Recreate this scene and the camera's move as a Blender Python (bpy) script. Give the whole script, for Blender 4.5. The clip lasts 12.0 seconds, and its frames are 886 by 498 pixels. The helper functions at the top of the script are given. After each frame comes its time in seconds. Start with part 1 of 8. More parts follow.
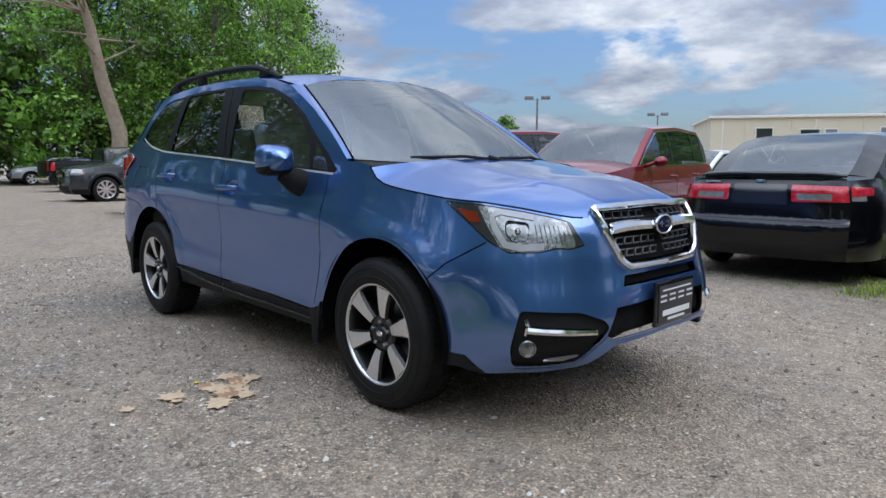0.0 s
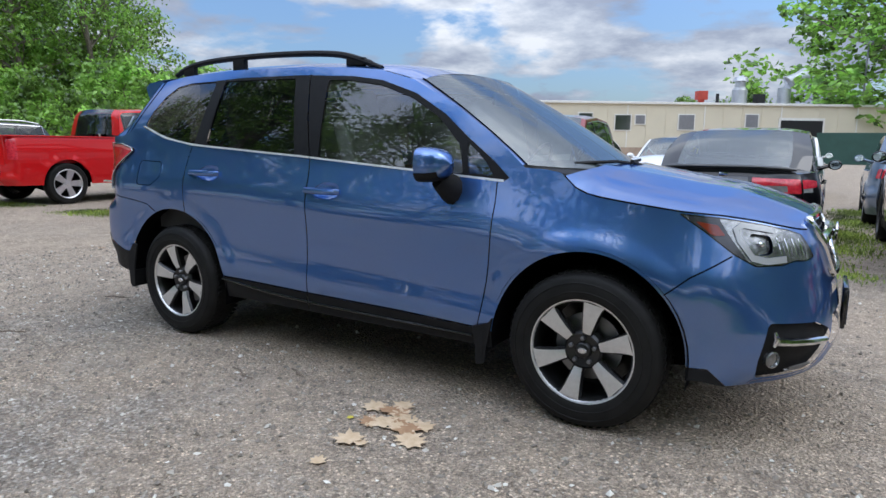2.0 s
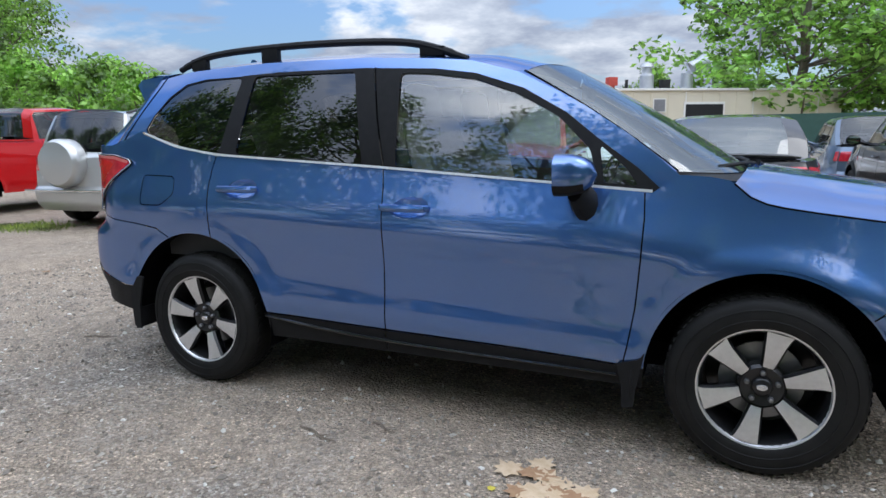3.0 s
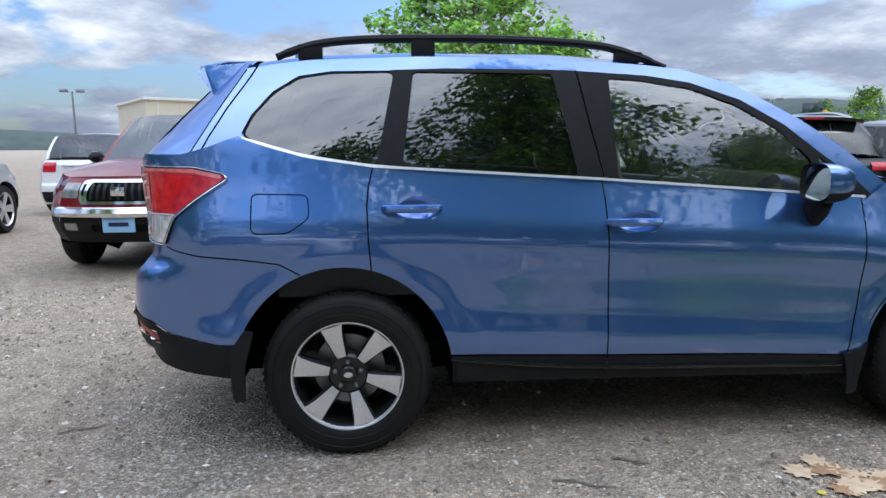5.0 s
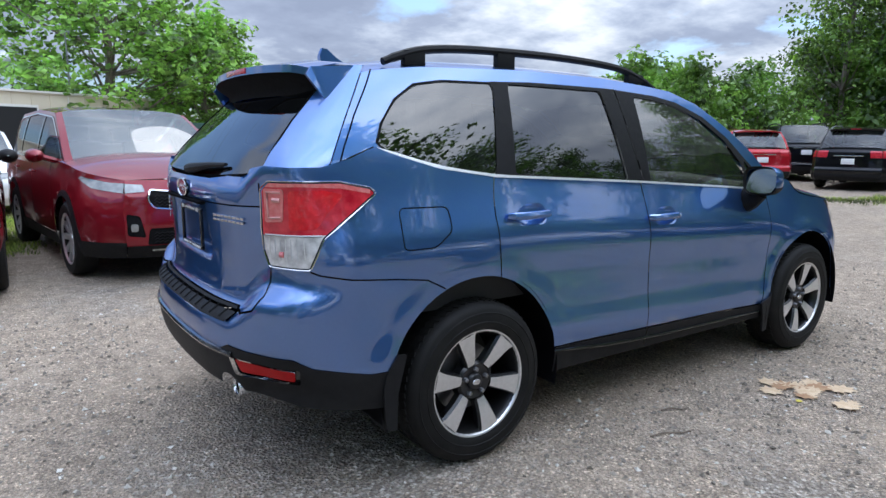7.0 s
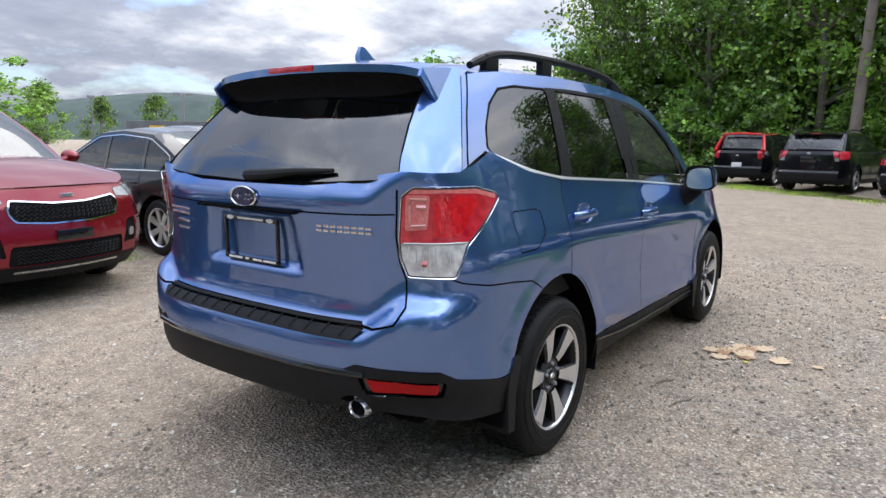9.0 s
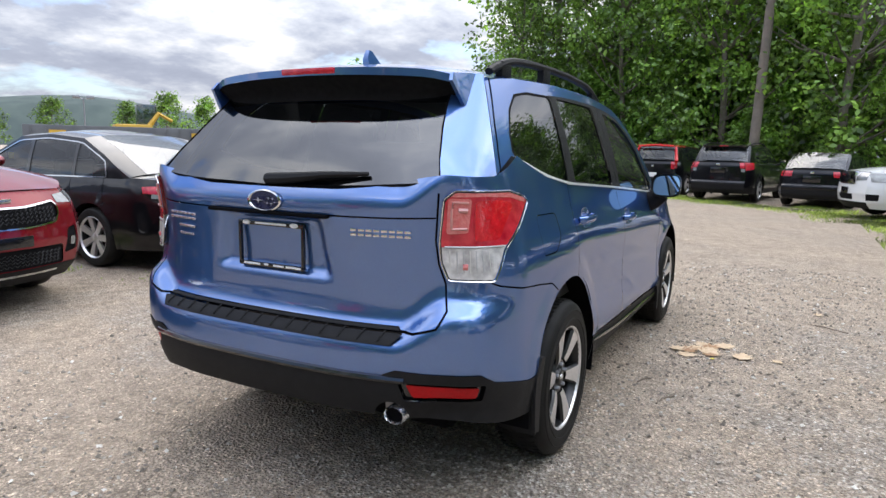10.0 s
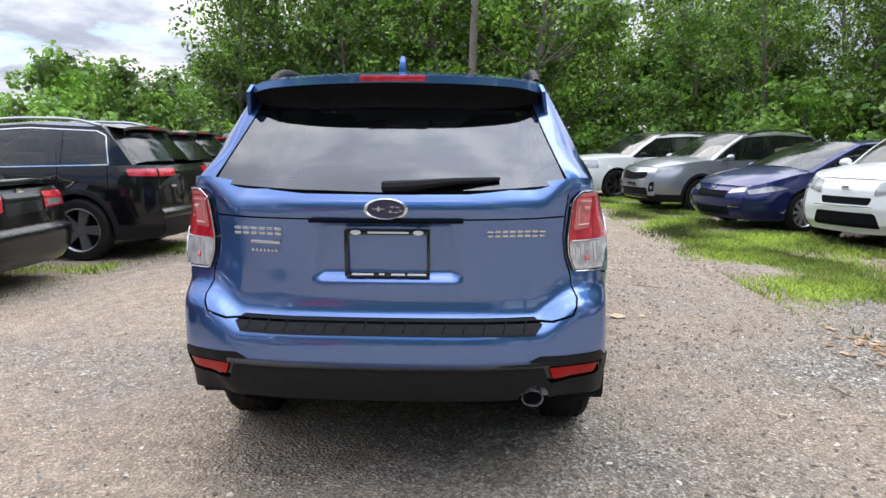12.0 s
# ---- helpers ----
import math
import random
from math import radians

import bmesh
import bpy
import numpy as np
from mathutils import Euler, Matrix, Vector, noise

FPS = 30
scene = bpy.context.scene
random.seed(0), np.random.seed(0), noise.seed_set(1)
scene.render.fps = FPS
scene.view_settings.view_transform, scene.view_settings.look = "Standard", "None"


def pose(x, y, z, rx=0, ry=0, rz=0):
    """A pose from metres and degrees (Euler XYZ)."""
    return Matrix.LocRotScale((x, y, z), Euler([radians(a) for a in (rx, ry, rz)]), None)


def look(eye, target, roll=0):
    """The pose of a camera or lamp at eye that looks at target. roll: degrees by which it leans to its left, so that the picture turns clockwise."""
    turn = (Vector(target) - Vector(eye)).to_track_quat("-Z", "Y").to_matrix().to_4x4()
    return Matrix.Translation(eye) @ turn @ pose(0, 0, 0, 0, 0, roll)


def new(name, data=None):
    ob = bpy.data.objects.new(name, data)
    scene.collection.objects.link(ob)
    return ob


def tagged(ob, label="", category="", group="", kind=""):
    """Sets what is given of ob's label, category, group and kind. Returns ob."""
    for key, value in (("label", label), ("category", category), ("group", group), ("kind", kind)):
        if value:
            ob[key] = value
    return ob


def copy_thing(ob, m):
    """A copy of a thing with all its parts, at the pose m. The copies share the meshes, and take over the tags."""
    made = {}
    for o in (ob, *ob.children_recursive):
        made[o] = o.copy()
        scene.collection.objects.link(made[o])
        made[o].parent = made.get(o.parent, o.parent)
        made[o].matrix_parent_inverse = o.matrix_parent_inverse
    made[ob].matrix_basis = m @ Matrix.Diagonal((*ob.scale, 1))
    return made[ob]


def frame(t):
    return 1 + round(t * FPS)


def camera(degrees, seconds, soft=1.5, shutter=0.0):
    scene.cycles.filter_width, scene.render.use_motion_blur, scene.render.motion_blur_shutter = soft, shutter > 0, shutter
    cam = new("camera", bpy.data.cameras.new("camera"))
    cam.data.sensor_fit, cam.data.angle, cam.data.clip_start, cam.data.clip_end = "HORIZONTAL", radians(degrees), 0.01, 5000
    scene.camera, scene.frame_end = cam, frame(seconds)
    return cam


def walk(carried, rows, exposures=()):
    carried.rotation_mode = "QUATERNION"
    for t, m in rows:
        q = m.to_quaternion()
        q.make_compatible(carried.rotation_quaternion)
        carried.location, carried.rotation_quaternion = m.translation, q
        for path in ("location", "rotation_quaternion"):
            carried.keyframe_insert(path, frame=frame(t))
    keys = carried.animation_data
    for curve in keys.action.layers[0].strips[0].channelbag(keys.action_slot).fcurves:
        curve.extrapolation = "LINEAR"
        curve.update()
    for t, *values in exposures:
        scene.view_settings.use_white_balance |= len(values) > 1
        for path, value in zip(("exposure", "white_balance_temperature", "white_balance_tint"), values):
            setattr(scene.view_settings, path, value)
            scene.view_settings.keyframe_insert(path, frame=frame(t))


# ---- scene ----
cam = camera(69.0, 12.0)
PATH = [
    (0, (3.557, -2.613, 1.093), (2.127, -1.238, 0.838), -0.0),
    (0.5, (3.392, -2.944, 1.163), (2.03, -1.506, 0.881), 0.1),
    (1, (3.034, -3.17, 1.183), (1.765, -1.656, 0.874), 0.1),
    (1.5, (2.631, -3.397, 1.199), (1.493, -1.784, 0.878), 0.3),
    (2, (2.162, -3.462, 1.213), (1.155, -1.763, 0.894), 0.7),
    (2.5, (1.655, -3.435, 1.22), (0.777, -1.667, 0.899), 0.4),
    (3, (1.127, -3.38, 1.28), (0.354, -1.569, 0.93), -0.8),
    (3.5, (0.584, -3.425, 1.309), (-0.045, -1.564, 0.931), -1.2),
    (5.5, (-1.651, -3.409, 1.267), (-1.206, -1.481, 0.976), 0.2),
    (6, (-2.111, -3.289, 1.284), (-1.408, -1.44, 0.991), 0.5),
    (6.5, (-2.529, -3.111, 1.303), (-1.593, -1.37, 0.995), 0.4),
    (7, (-2.898, -2.872, 1.348), (-1.771, -1.255, 1.008), 0.3),
    (9, (-3.778, -2.015, 1.353), (-2.171, -0.873, 1.019), 0.5),
    (9.5, (-3.888, -1.939, 1.348), (-2.224, -0.877, 1.025), 0.7),
    (10, (-4.002, -1.67, 1.33), (-2.256, -0.745, 1.027), 1.1),
    (10.5, (-4.147, -1.301, 1.345), (-2.304, -0.587, 1.039), 1.9),
    (11, (-4.329, -0.903, 1.368), (-2.411, -0.424, 1.061), 2.1),
    (11.5, (-4.414, -0.56, 1.358), (-2.456, -0.297, 1.047), 0.8),
    (12, (-4.538, -0.296, 1.362), (-2.564, -0.219, 1.047), 0.2),
]
walk(cam, [(t, look(eye, target, roll)) for t, eye, target, roll in PATH], [(0, .55, 6000, 10), (3, .80, 6050, 10), (6.5, .88, 5800, 10), (9, 1.07, 6450, 12), (12, 1.24, 6600, 12)])

# ---- light ----
SUN = Vector((.60, .40, 1.0)).normalized()
VEIL = Vector((-.05, -.50, 1.0)).normalized()
world = bpy.data.worlds.new("sky")
scene.world = world
world.use_nodes = True
wn, wl = world.node_tree.nodes, world.node_tree.links
wn.clear()
w_out = wn.new("ShaderNodeOutputWorld")
w_bg = wn.new("ShaderNodeBackground")
w_sky = wn.new("ShaderNodeTexSky")
w_sky.sky_type, w_sky.sun_disc = "NISHITA", False
w_sky.sun_elevation, w_sky.sun_rotation = math.asin(SUN.z), math.atan2(SUN.x, SUN.y)
w_sky.dust_density, w_sky.ozone_density = 1.2, 1.5
w_co = wn.new("ShaderNodeTexCoord")
w_sep = wn.new("ShaderNodeSeparateXYZ")
wl.new(w_co.outputs["Generated"], w_sep.inputs[0])


def wmath(op, a, b=0.0, clamp=False):
    n = wn.new("ShaderNodeMath")
    n.operation, n.use_clamp = op, clamp
    for i, v in enumerate((a, b)):
        if isinstance(v, (int, float)):
            n.inputs[i].default_value = v
        else:
            wl.new(v, n.inputs[i])
    return n.outputs[0]


# clouds on a flat layer overhead, so that they flatten towards the horizon
w_den = wmath("ADD", wmath("MAXIMUM", w_sep.outputs["Z"], 0.0), 0.22)
w_cx, w_cy = wmath("DIVIDE", w_sep.outputs["X"], w_den), wmath("DIVIDE", w_sep.outputs["Y"], w_den)
w_vec = wn.new("ShaderNodeCombineXYZ")
wl.new(w_cx, w_vec.inputs[0]), wl.new(w_cy, w_vec.inputs[1])


def wnoise(scale, detail, rough, offset, distort=0.0):
    m = wn.new("ShaderNodeMapping")
    m.inputs["Location"].default_value = offset
    wl.new(w_vec.outputs[0], m.inputs["Vector"])
    n = wn.new("ShaderNodeTexNoise")
    n.inputs["Scale"].default_value, n.inputs["Detail"].default_value = scale, detail
    n.inputs["Roughness"].default_value, n.inputs["Distortion"].default_value = rough, distort
    wl.new(m.outputs[0], n.inputs["Vector"])
    return n.outputs[0]


def wramp(value, stops):
    r = wn.new("ShaderNodeValToRGB")
    while len(r.color_ramp.elements) < len(stops):
        r.color_ramp.elements.new(0.5)
    for e, (p, c) in zip(r.color_ramp.elements, stops):
        e.position, e.color = p, (*c, 1)
    wl.new(value, r.inputs[0])
    return r.outputs[0]


CLOUD_AT = (2.3, 1.2, 0)
# the deck closes up towards +x
w_east = wmath("MULTIPLY", wmath("MAXIMUM", w_sep.outputs["X"], 0.0), .14)
w_over = wmath("MULTIPLY", wmath("MAXIMUM", wmath("SUBTRACT", w_sep.outputs["Z"], .42), 0.0), .5)
w_cover = wramp(wmath("ADD", wmath("ADD", wnoise(1.15, 11, .56, CLOUD_AT, .2), w_east), w_over), [(.455, (0, 0, 0)), (.525, (1, 1, 1))])
w_shade = wramp(wmath("ADD", wnoise(1.5, 10, .6, (CLOUD_AT[0] + .22, CLOUD_AT[1] + .25, 3)), wmath("MULTIPLY", w_east, .25)), [(.36, (2.9, 3.25, 4.1)), (.48, (3.7, 4.1, 5.0)), (.56, (5.4, 5.8, 6.5)), (.66, (8.4, 8.5, 8.7))])
w_tint = wn.new("ShaderNodeVectorMath")
w_tint.operation = "MULTIPLY"
w_tint.inputs[1].default_value = (1.0, 1.12, 1.28)
wl.new(w_sky.outputs[0], w_tint.inputs[0])
w_mix = wn.new("ShaderNodeMix")
w_mix.data_type = "RGBA"
wl.new(w_cover, w_mix.inputs[0]), wl.new(w_tint.outputs[0], w_mix.inputs[6]), wl.new(w_shade, w_mix.inputs[7])
# the thin deck is brighter overhead, and most of all where it thins out to the south
w_dot = wn.new("ShaderNodeVectorMath")
w_dot.operation = "DOT_PRODUCT"
wl.new(w_co.outputs["Generated"], w_dot.inputs[0])
w_dot.inputs[1].default_value = VEIL
w_glow = wmath("MULTIPLY", wmath("POWER", wmath("MAXIMUM", w_dot.outputs["Value"], 0.0), 2.4), 1.7)
w_up = wmath("ADD", wmath("ADD", 0.50, w_glow), wmath("MULTIPLY", wmath("MAXIMUM", w_sep.outputs["Z"], 0.0), 1.25))
w_mul = wn.new("ShaderNodeVectorMath")
w_mul.operation = "SCALE"
wl.new(w_mix.outputs[2], w_mul.inputs[0]), wl.new(w_up, w_mul.inputs["Scale"])
wl.new(w_mul.outputs[0], w_bg.inputs[0])
w_bg.inputs[1].default_value = 0.097
wl.new(w_bg.outputs[0], w_out.inputs[0])

sun = new("sun", bpy.data.lights.new("sun", "SUN"))
sun.data.energy, sun.data.angle, sun.data.color = .50, radians(36), (1, .955, .88)
sun.matrix_world = look(SUN * 60, (0, 0, 0))

# ---- materials ----
def material(name, base, rough=.5, metal=0.0, coat=0.0, spec=.5, grain=0.0, grain_scale=40, bump=0.0, bump_scale=60, tint=None, alpha=None, emit=None, space="Object"):
    """A Principled material whose colour varies at two scales and whose surface has a fine relief."""
    m = bpy.data.materials.new(name)
    m.use_nodes = True
    nt = m.node_tree
    b = nt.nodes["Principled BSDF"]
    b.inputs["Base Color"].default_value = (*base, 1)
    b.inputs["Roughness"].default_value, b.inputs["Metallic"].default_value = rough, metal
    b.inputs["Coat Weight"].default_value, b.inputs["Coat Roughness"].default_value = coat, .03
    b.inputs["Specular IOR Level"].default_value = spec
    if emit:
        b.inputs["Emission Color"].default_value, b.inputs["Emission Strength"].default_value = (*base, 1), emit
    if grain or bump:
        co = nt.nodes.new("ShaderNodeTexCoord")
    if grain:
        mix = nt.nodes.new("ShaderNodeMix")
        mix.data_type = "RGBA"
        fac = nt.nodes.new("ShaderNodeMath")
        fac.operation = "ADD"
        for i, (k, amount) in enumerate(((1, .6), (.13, .4))):
            n = nt.nodes.new("ShaderNodeTexNoise")
            n.inputs["Scale"].default_value, n.inputs["Detail"].default_value = grain_scale * k, 5
            nt.links.new(co.outputs[space], n.inputs["Vector"])
            s = nt.nodes.new("ShaderNodeMath")
            s.operation = "MULTIPLY"
            s.inputs[1].default_value = amount
            nt.links.new(n.outputs[0], s.inputs[0])
            nt.links.new(s.outputs[0], fac.inputs[i])
        other = tint or tuple(c * .55 for c in base)
        mr = nt.nodes.new("ShaderNodeMapRange")
        mr.inputs["From Min"].default_value, mr.inputs["From Max"].default_value = .38, .62
        mr.inputs["To Max"].default_value = grain
        nt.links.new(fac.outputs[0], mr.inputs["Value"])
        nt.links.new(mr.outputs[0], mix.inputs[0])
        mix.inputs[6].default_value, mix.inputs[7].default_value = (*base, 1), (*other, 1)
        nt.links.new(mix.outputs[2], b.inputs["Base Color"])
    if bump:
        n = nt.nodes.new("ShaderNodeTexNoise")
        n.inputs["Scale"].default_value, n.inputs["Detail"].default_value = bump_scale, 4
        nt.links.new(co.outputs[space], n.inputs["Vector"])
        bp = nt.nodes.new("ShaderNodeBump")
        bp.inputs["Strength"].default_value, bp.inputs["Distance"].default_value = bump, .01
        nt.links.new(n.outputs[0], bp.inputs["Height"])
        nt.links.new(bp.outputs[0], b.inputs["Normal"])
    return m


def glass(name, tint, clear, rough=.02, ior=2.0, dust=(.012, .014, .015)):
    """A window pane: a clear part that lets the view through, tinted, under a mirror-like coat; pale dust also paints
    in sky.
    """
    m = bpy.data.materials.new(name)
    m.use_nodes = True
    nt = m.node_tree
    nt.nodes.remove(nt.nodes["Principled BSDF"])
    tr, di, mix = nt.nodes.new("ShaderNodeBsdfTransparent"), nt.nodes.new("ShaderNodeBsdfDiffuse"), nt.nodes.new("ShaderNodeMixShader")
    gl, top, fr = nt.nodes.new("ShaderNodeBsdfGlossy"), nt.nodes.new("ShaderNodeMixShader"), nt.nodes.new("ShaderNodeFresnel")
    tr.inputs[0].default_value, di.inputs[0].default_value = (*tint, 1), (*dust, 1)
    gl.inputs["Roughness"].default_value, fr.inputs[0].default_value = rough, ior
    mix.inputs[0].default_value = clear
    nt.links.new(di.outputs[0], mix.inputs[1]), nt.links.new(tr.outputs[0], mix.inputs[2])
    nt.links.new(fr.outputs[0], top.inputs[0]), nt.links.new(mix.outputs[0], top.inputs[1]), nt.links.new(gl.outputs[0], top.inputs[2])
    nt.links.new(top.outputs[0], nt.nodes["Material Output"].inputs[0])
    return m


def paint(name, base, metal=.35, rough=.38, flake=.10, ior=1.5):
    m = material(name, base, rough, metal, 1.0, .5, flake, 900, 0, tint=tuple(min(1, c * 1.5 + .01) for c in base))
    m.node_tree.nodes["Principled BSDF"].inputs["Specular IOR Level"].default_value = .15
    m.node_tree.nodes["Principled BSDF"].inputs["Coat IOR"].default_value = ior
    # flakes stay coloured and darken towards the edge
    m.node_tree.nodes["Principled BSDF"].inputs["Specular Tint"].default_value = (*[.10 + .5 * c / max(base) for c in base], 1)
    return m


BLUE = paint("blue_metallic_paint", (.070, .166, .425), .80, .30, .10, 2.0)
BLACK_PLASTIC = material("black_textured_plastic", (.011, .011, .012), .55, spec=.16, grain=.5, grain_scale=30, tint=(.019, .019, .02), bump=.12, bump_scale=600)
MATT_BLACK = material("matt_black_plastic", (.009, .009, .010), .8, spec=.06, grain=.4, grain_scale=40, tint=(.02, .02, .021))
GLOSS_BLACK = material("gloss_black", (.008, .008, .009), .15, coat=.6)
SEAM = material("seam_shadow", (.005, .005, .006), .9, spec=.03)
RUBBER = material("tyre_rubber", (.008, .008, .008), .62, spec=.22, grain=.7, grain_scale=14, tint=(.017, .016, .015), bump=.1, bump_scale=200)
ALLOY = material("machined_alloy", (.80, .80, .81), .33, .85, grain=.25, grain_scale=60, tint=(.5, .5, .5))
DARK_ALLOY = material("dark_alloy", (.012, .012, .013), .32, .2, .3)
CHROME = material("chrome", (.78, .79, .80), .10, 1.0, grain=.12, grain_scale=30, tint=(.6, .6, .6))
RED_LENS = material("red_lens", (.38, .005, .020), .14, 0, .6, grain=.8, grain_scale=26, tint=(.70, .040, .060), bump=.12, bump_scale=90)
DEEP_RED = material("deep_red_reflector", (.36, .004, .006), .35, 0, 0, .25, grain=.4, grain_scale=90, tint=(.60, .008, .012))
HEADLAMP = material("clouded_headlamp", (.34, .35, .34), .16, .3, .8, grain=.7, grain_scale=14, tint=(.12, .125, .125), bump=.2, bump_scale=30)
PALE_RED = material("pale_red_lens", (.62, .12, .12), .14, 0, 1.0, grain=.5, grain_scale=60, tint=(.75, .32, .30), bump=.25, bump_scale=120)
CLEAR_LENS = material("clear_lamp_lens", (.72, .71, .70), .16, .1, .9, grain=.8, grain_scale=30, tint=(.26, .25, .25), bump=.3, bump_scale=70)
MESH = material("dark_grille_mesh", (.014, .014, .015), .4, .2)
LAMP_BRIGHT = material("lamp_reflector", (.38, .39, .40), .18, .75, .8, grain=.85, grain_scale=26, tint=(.13, .135, .14), bump=.25, bump_scale=50)
DRL = material("pale_light_guide", (.40, .41, .42), .3, .2, .6, grain=.4, grain_scale=40, tint=(.34, .34, .35))
PALE_GUIDE = material("pale_pink_light_guide", (.66, .30, .28), .3, 0, .6, grain=.3, grain_scale=60)
LAMP_DARK = material("lamp_bezel", (.05, .05, .055), .2, .4, .8)
AMBER = material("amber_lens", (.20, .022, .008), .15, 0, 1.0, grain=.4, grain_scale=60, tint=(.14, .024, .009))
PRIVACY = glass("privacy_glass", (.13, .14, .15), .75, .01, 2.3, (.006, .007, .008))
SIDE_PRIVACY = glass("side_privacy_glass", (.15, .16, .17), .75, .008, 2.1, (.006, .007, .008))
CLEAR_GLASS = glass("clear_glass", (.82, .90, .87), .97, .01, 2.5, (.20, .24, .22))
# the pale blue dust colour here paints in the sky's reflection
SHIELD = glass("windshield_glass", (.70, .82, .82), .86, .015, 2.7, (.20, .29, .32))
BRIGHT_TRIM = material("bright_belt_trim", (.86, .87, .88), .30, .45, .5, grain=.15, grain_scale=20, tint=(.7, .7, .71))
MIRROR = material("mirror_glass", (.62, .70, .68), .03, 1.0)
SEAT = material("grey_seat_cloth", (.40, .39, .36), .9, grain=.4, grain_scale=120, bump=.2, bump_scale=300)
TRIM_GREY = material("grey_trim", (.55, .54, .51), .7, grain=.2, grain_scale=20)
DASH = material("dark_dashboard", (.03, .03, .032), .6, grain=.3, grain_scale=40)
WHITE_MARK = material("white_lettering", (.82, .82, .82), .45, grain=.1, grain_scale=50)
LETTER = material("silver_lettering", (.74, .75, .77), .22, .9)
STEEL = material("grey_steel", (.30, .30, .31), .4, .9, grain=.4, grain_scale=25)

# ---- building tools ----
from mathutils import geometry as mgeo


class Geo:
    """Gathers vertices and faces of one part."""

    def __init__(self):
        self.v, self.f = [], []

    def add(self, verts, faces):
        n = len(self.v)
        self.v += [tuple(float(c) for c in p) for p in verts]
        self.f += [tuple(i + n for i in f) for f in faces]
        return self

    def grid(self, rows, closed=False, flip=False):
        """Rows of points of one length, joined by quads."""
        nr, nc = len(rows), len(rows[0])
        faces = []
        for r in range(nr - 1):
            for c in range(nc if closed else nc - 1):
                q = (r * nc + c, r * nc + (c + 1) % nc, (r + 1) * nc + (c + 1) % nc, (r + 1) * nc + c)
                faces.append(q[::-1] if flip else q)
        return self.add([p for row in rows for p in row], faces)

    def lathe(self, profile, m=None, n=24, arc=(0, 360)):
        """Profile (radius, height) turned about the local z axis, then set by m."""
        m = m or Matrix()
        full = arc[1] - arc[0] >= 360
        k = n if full else n + 1
        rows = [[m @ Vector((r * math.cos(a), r * math.sin(a), h)) for a in [radians(arc[0] + (arc[1] - arc[0]) * i / n) for i in range(k)]] for r, h in profile]
        return self.grid(rows, closed=full)

    def tube(self, pts, radius, n=8, squash=1.0, up=(0, 0, 1), caps=True):
        """A round bar along points; radius one number or one for each point; squash flattens it along up."""
        pts = [Vector(p) for p in pts]
        rad = radius if isinstance(radius, (list, tuple)) else [radius] * len(pts)
        rows = []
        for i, p in enumerate(pts):
            d = (pts[min(i + 1, len(pts) - 1)] - pts[max(i - 1, 0)]).normalized()
            u = Vector(up)
            if abs(d.dot(u)) > .95:
                u = Vector((1, 0, 0))
            a = d.cross(u).normalized()
            b = a.cross(d)
            rows.append([p + a * rad[i] * math.cos(t) + b * rad[i] * squash * math.sin(t) for t in [2 * math.pi * j / n for j in range(n)]])
        base = len(self.v)
        self.grid(rows, closed=True)
        if caps:
            self.f.append(tuple(base + j for j in range(n))[::-1])
            self.f.append(tuple(base + (len(pts) - 1) * n + j for j in range(n)))
        return self

    def box(self, x, y, z, sx, sy, sz, bevel=0.0, m=None, seg=2):
        bm = bmesh.new()
        bmesh.ops.create_cube(bm, size=1)
        bmesh.ops.scale(bm, vec=(sx, sy, sz), verts=bm.verts)
        if bevel:
            bmesh.ops.bevel(bm, geom=bm.edges[:], offset=bevel, segments=seg, affect="EDGES", profile=.6)
        t = (m or Matrix()) @ Matrix.Translation((x, y, z))
        bm.verts.index_update()
        self.add([t @ v.co for v in bm.verts], [[v.index for v in f.verts] for f in bm.faces])
        bm.free()
        return self

    def slab(self, outline, place, thick=0.0):
        """A plate from a 2D outline; place(u, v, depth) gives the point; with thickness, walls and a back."""
        n = len(outline)
        tris = mgeo.tessellate_polygon([[Vector((u, v, 0)) for u, v in outline]])
        front = [place(u, v, 0) for u, v in outline]
        if not thick:
            return self.add(front, [tuple(t) for t in tris])
        back = [place(u, v, -thick) for u, v in outline]
        faces = [tuple(t) for t in tris] + [tuple(n + i for i in t)[::-1] for t in tris]
        faces += [(i, (i + 1) % n, n + (i + 1) % n, n + i) for i in range(n)]
        return self.add(front + back, faces)

    def mirrored(self):
        """The same on the other side of the car's middle plane."""
        g = Geo()
        return g.add([(x, -y, z) for x, y, z in self.v], [f[::-1] for f in self.f])


def part(name, geo, mat, parent=None, label="", smooth_angle=38, normals=None, fix=True):
    """Links the geometry as ONE mesh object under a thing or a part."""
    me = bpy.data.meshes.new(name)
    me.from_pydata(geo.v, [], geo.f)
    me.materials.append(mat)
    if fix and normals is None:
        bm = bmesh.new()
        bm.from_mesh(me)
        bmesh.ops.recalc_face_normals(bm, faces=bm.faces)
        bm.to_mesh(me)
        bm.free()
    if smooth_angle:
        me.shade_smooth()
        if normals is None:
            me.set_sharp_from_angle(angle=radians(smooth_angle))
    if normals is not None:
        me.normals_split_custom_set_from_vertices(normals)
    ob = new(name, me)
    ob.parent = parent
    if label:
        ob["label"] = label
    return ob


def thing(name, label, category, m=None, group="", kind=""):
    """An Empty at the base of a thing, which parents its parts."""
    ob = new(name)
    ob.empty_display_size = .3
    if m is not None:
        ob.matrix_world = m
    return tagged(ob, label, category, group, kind)


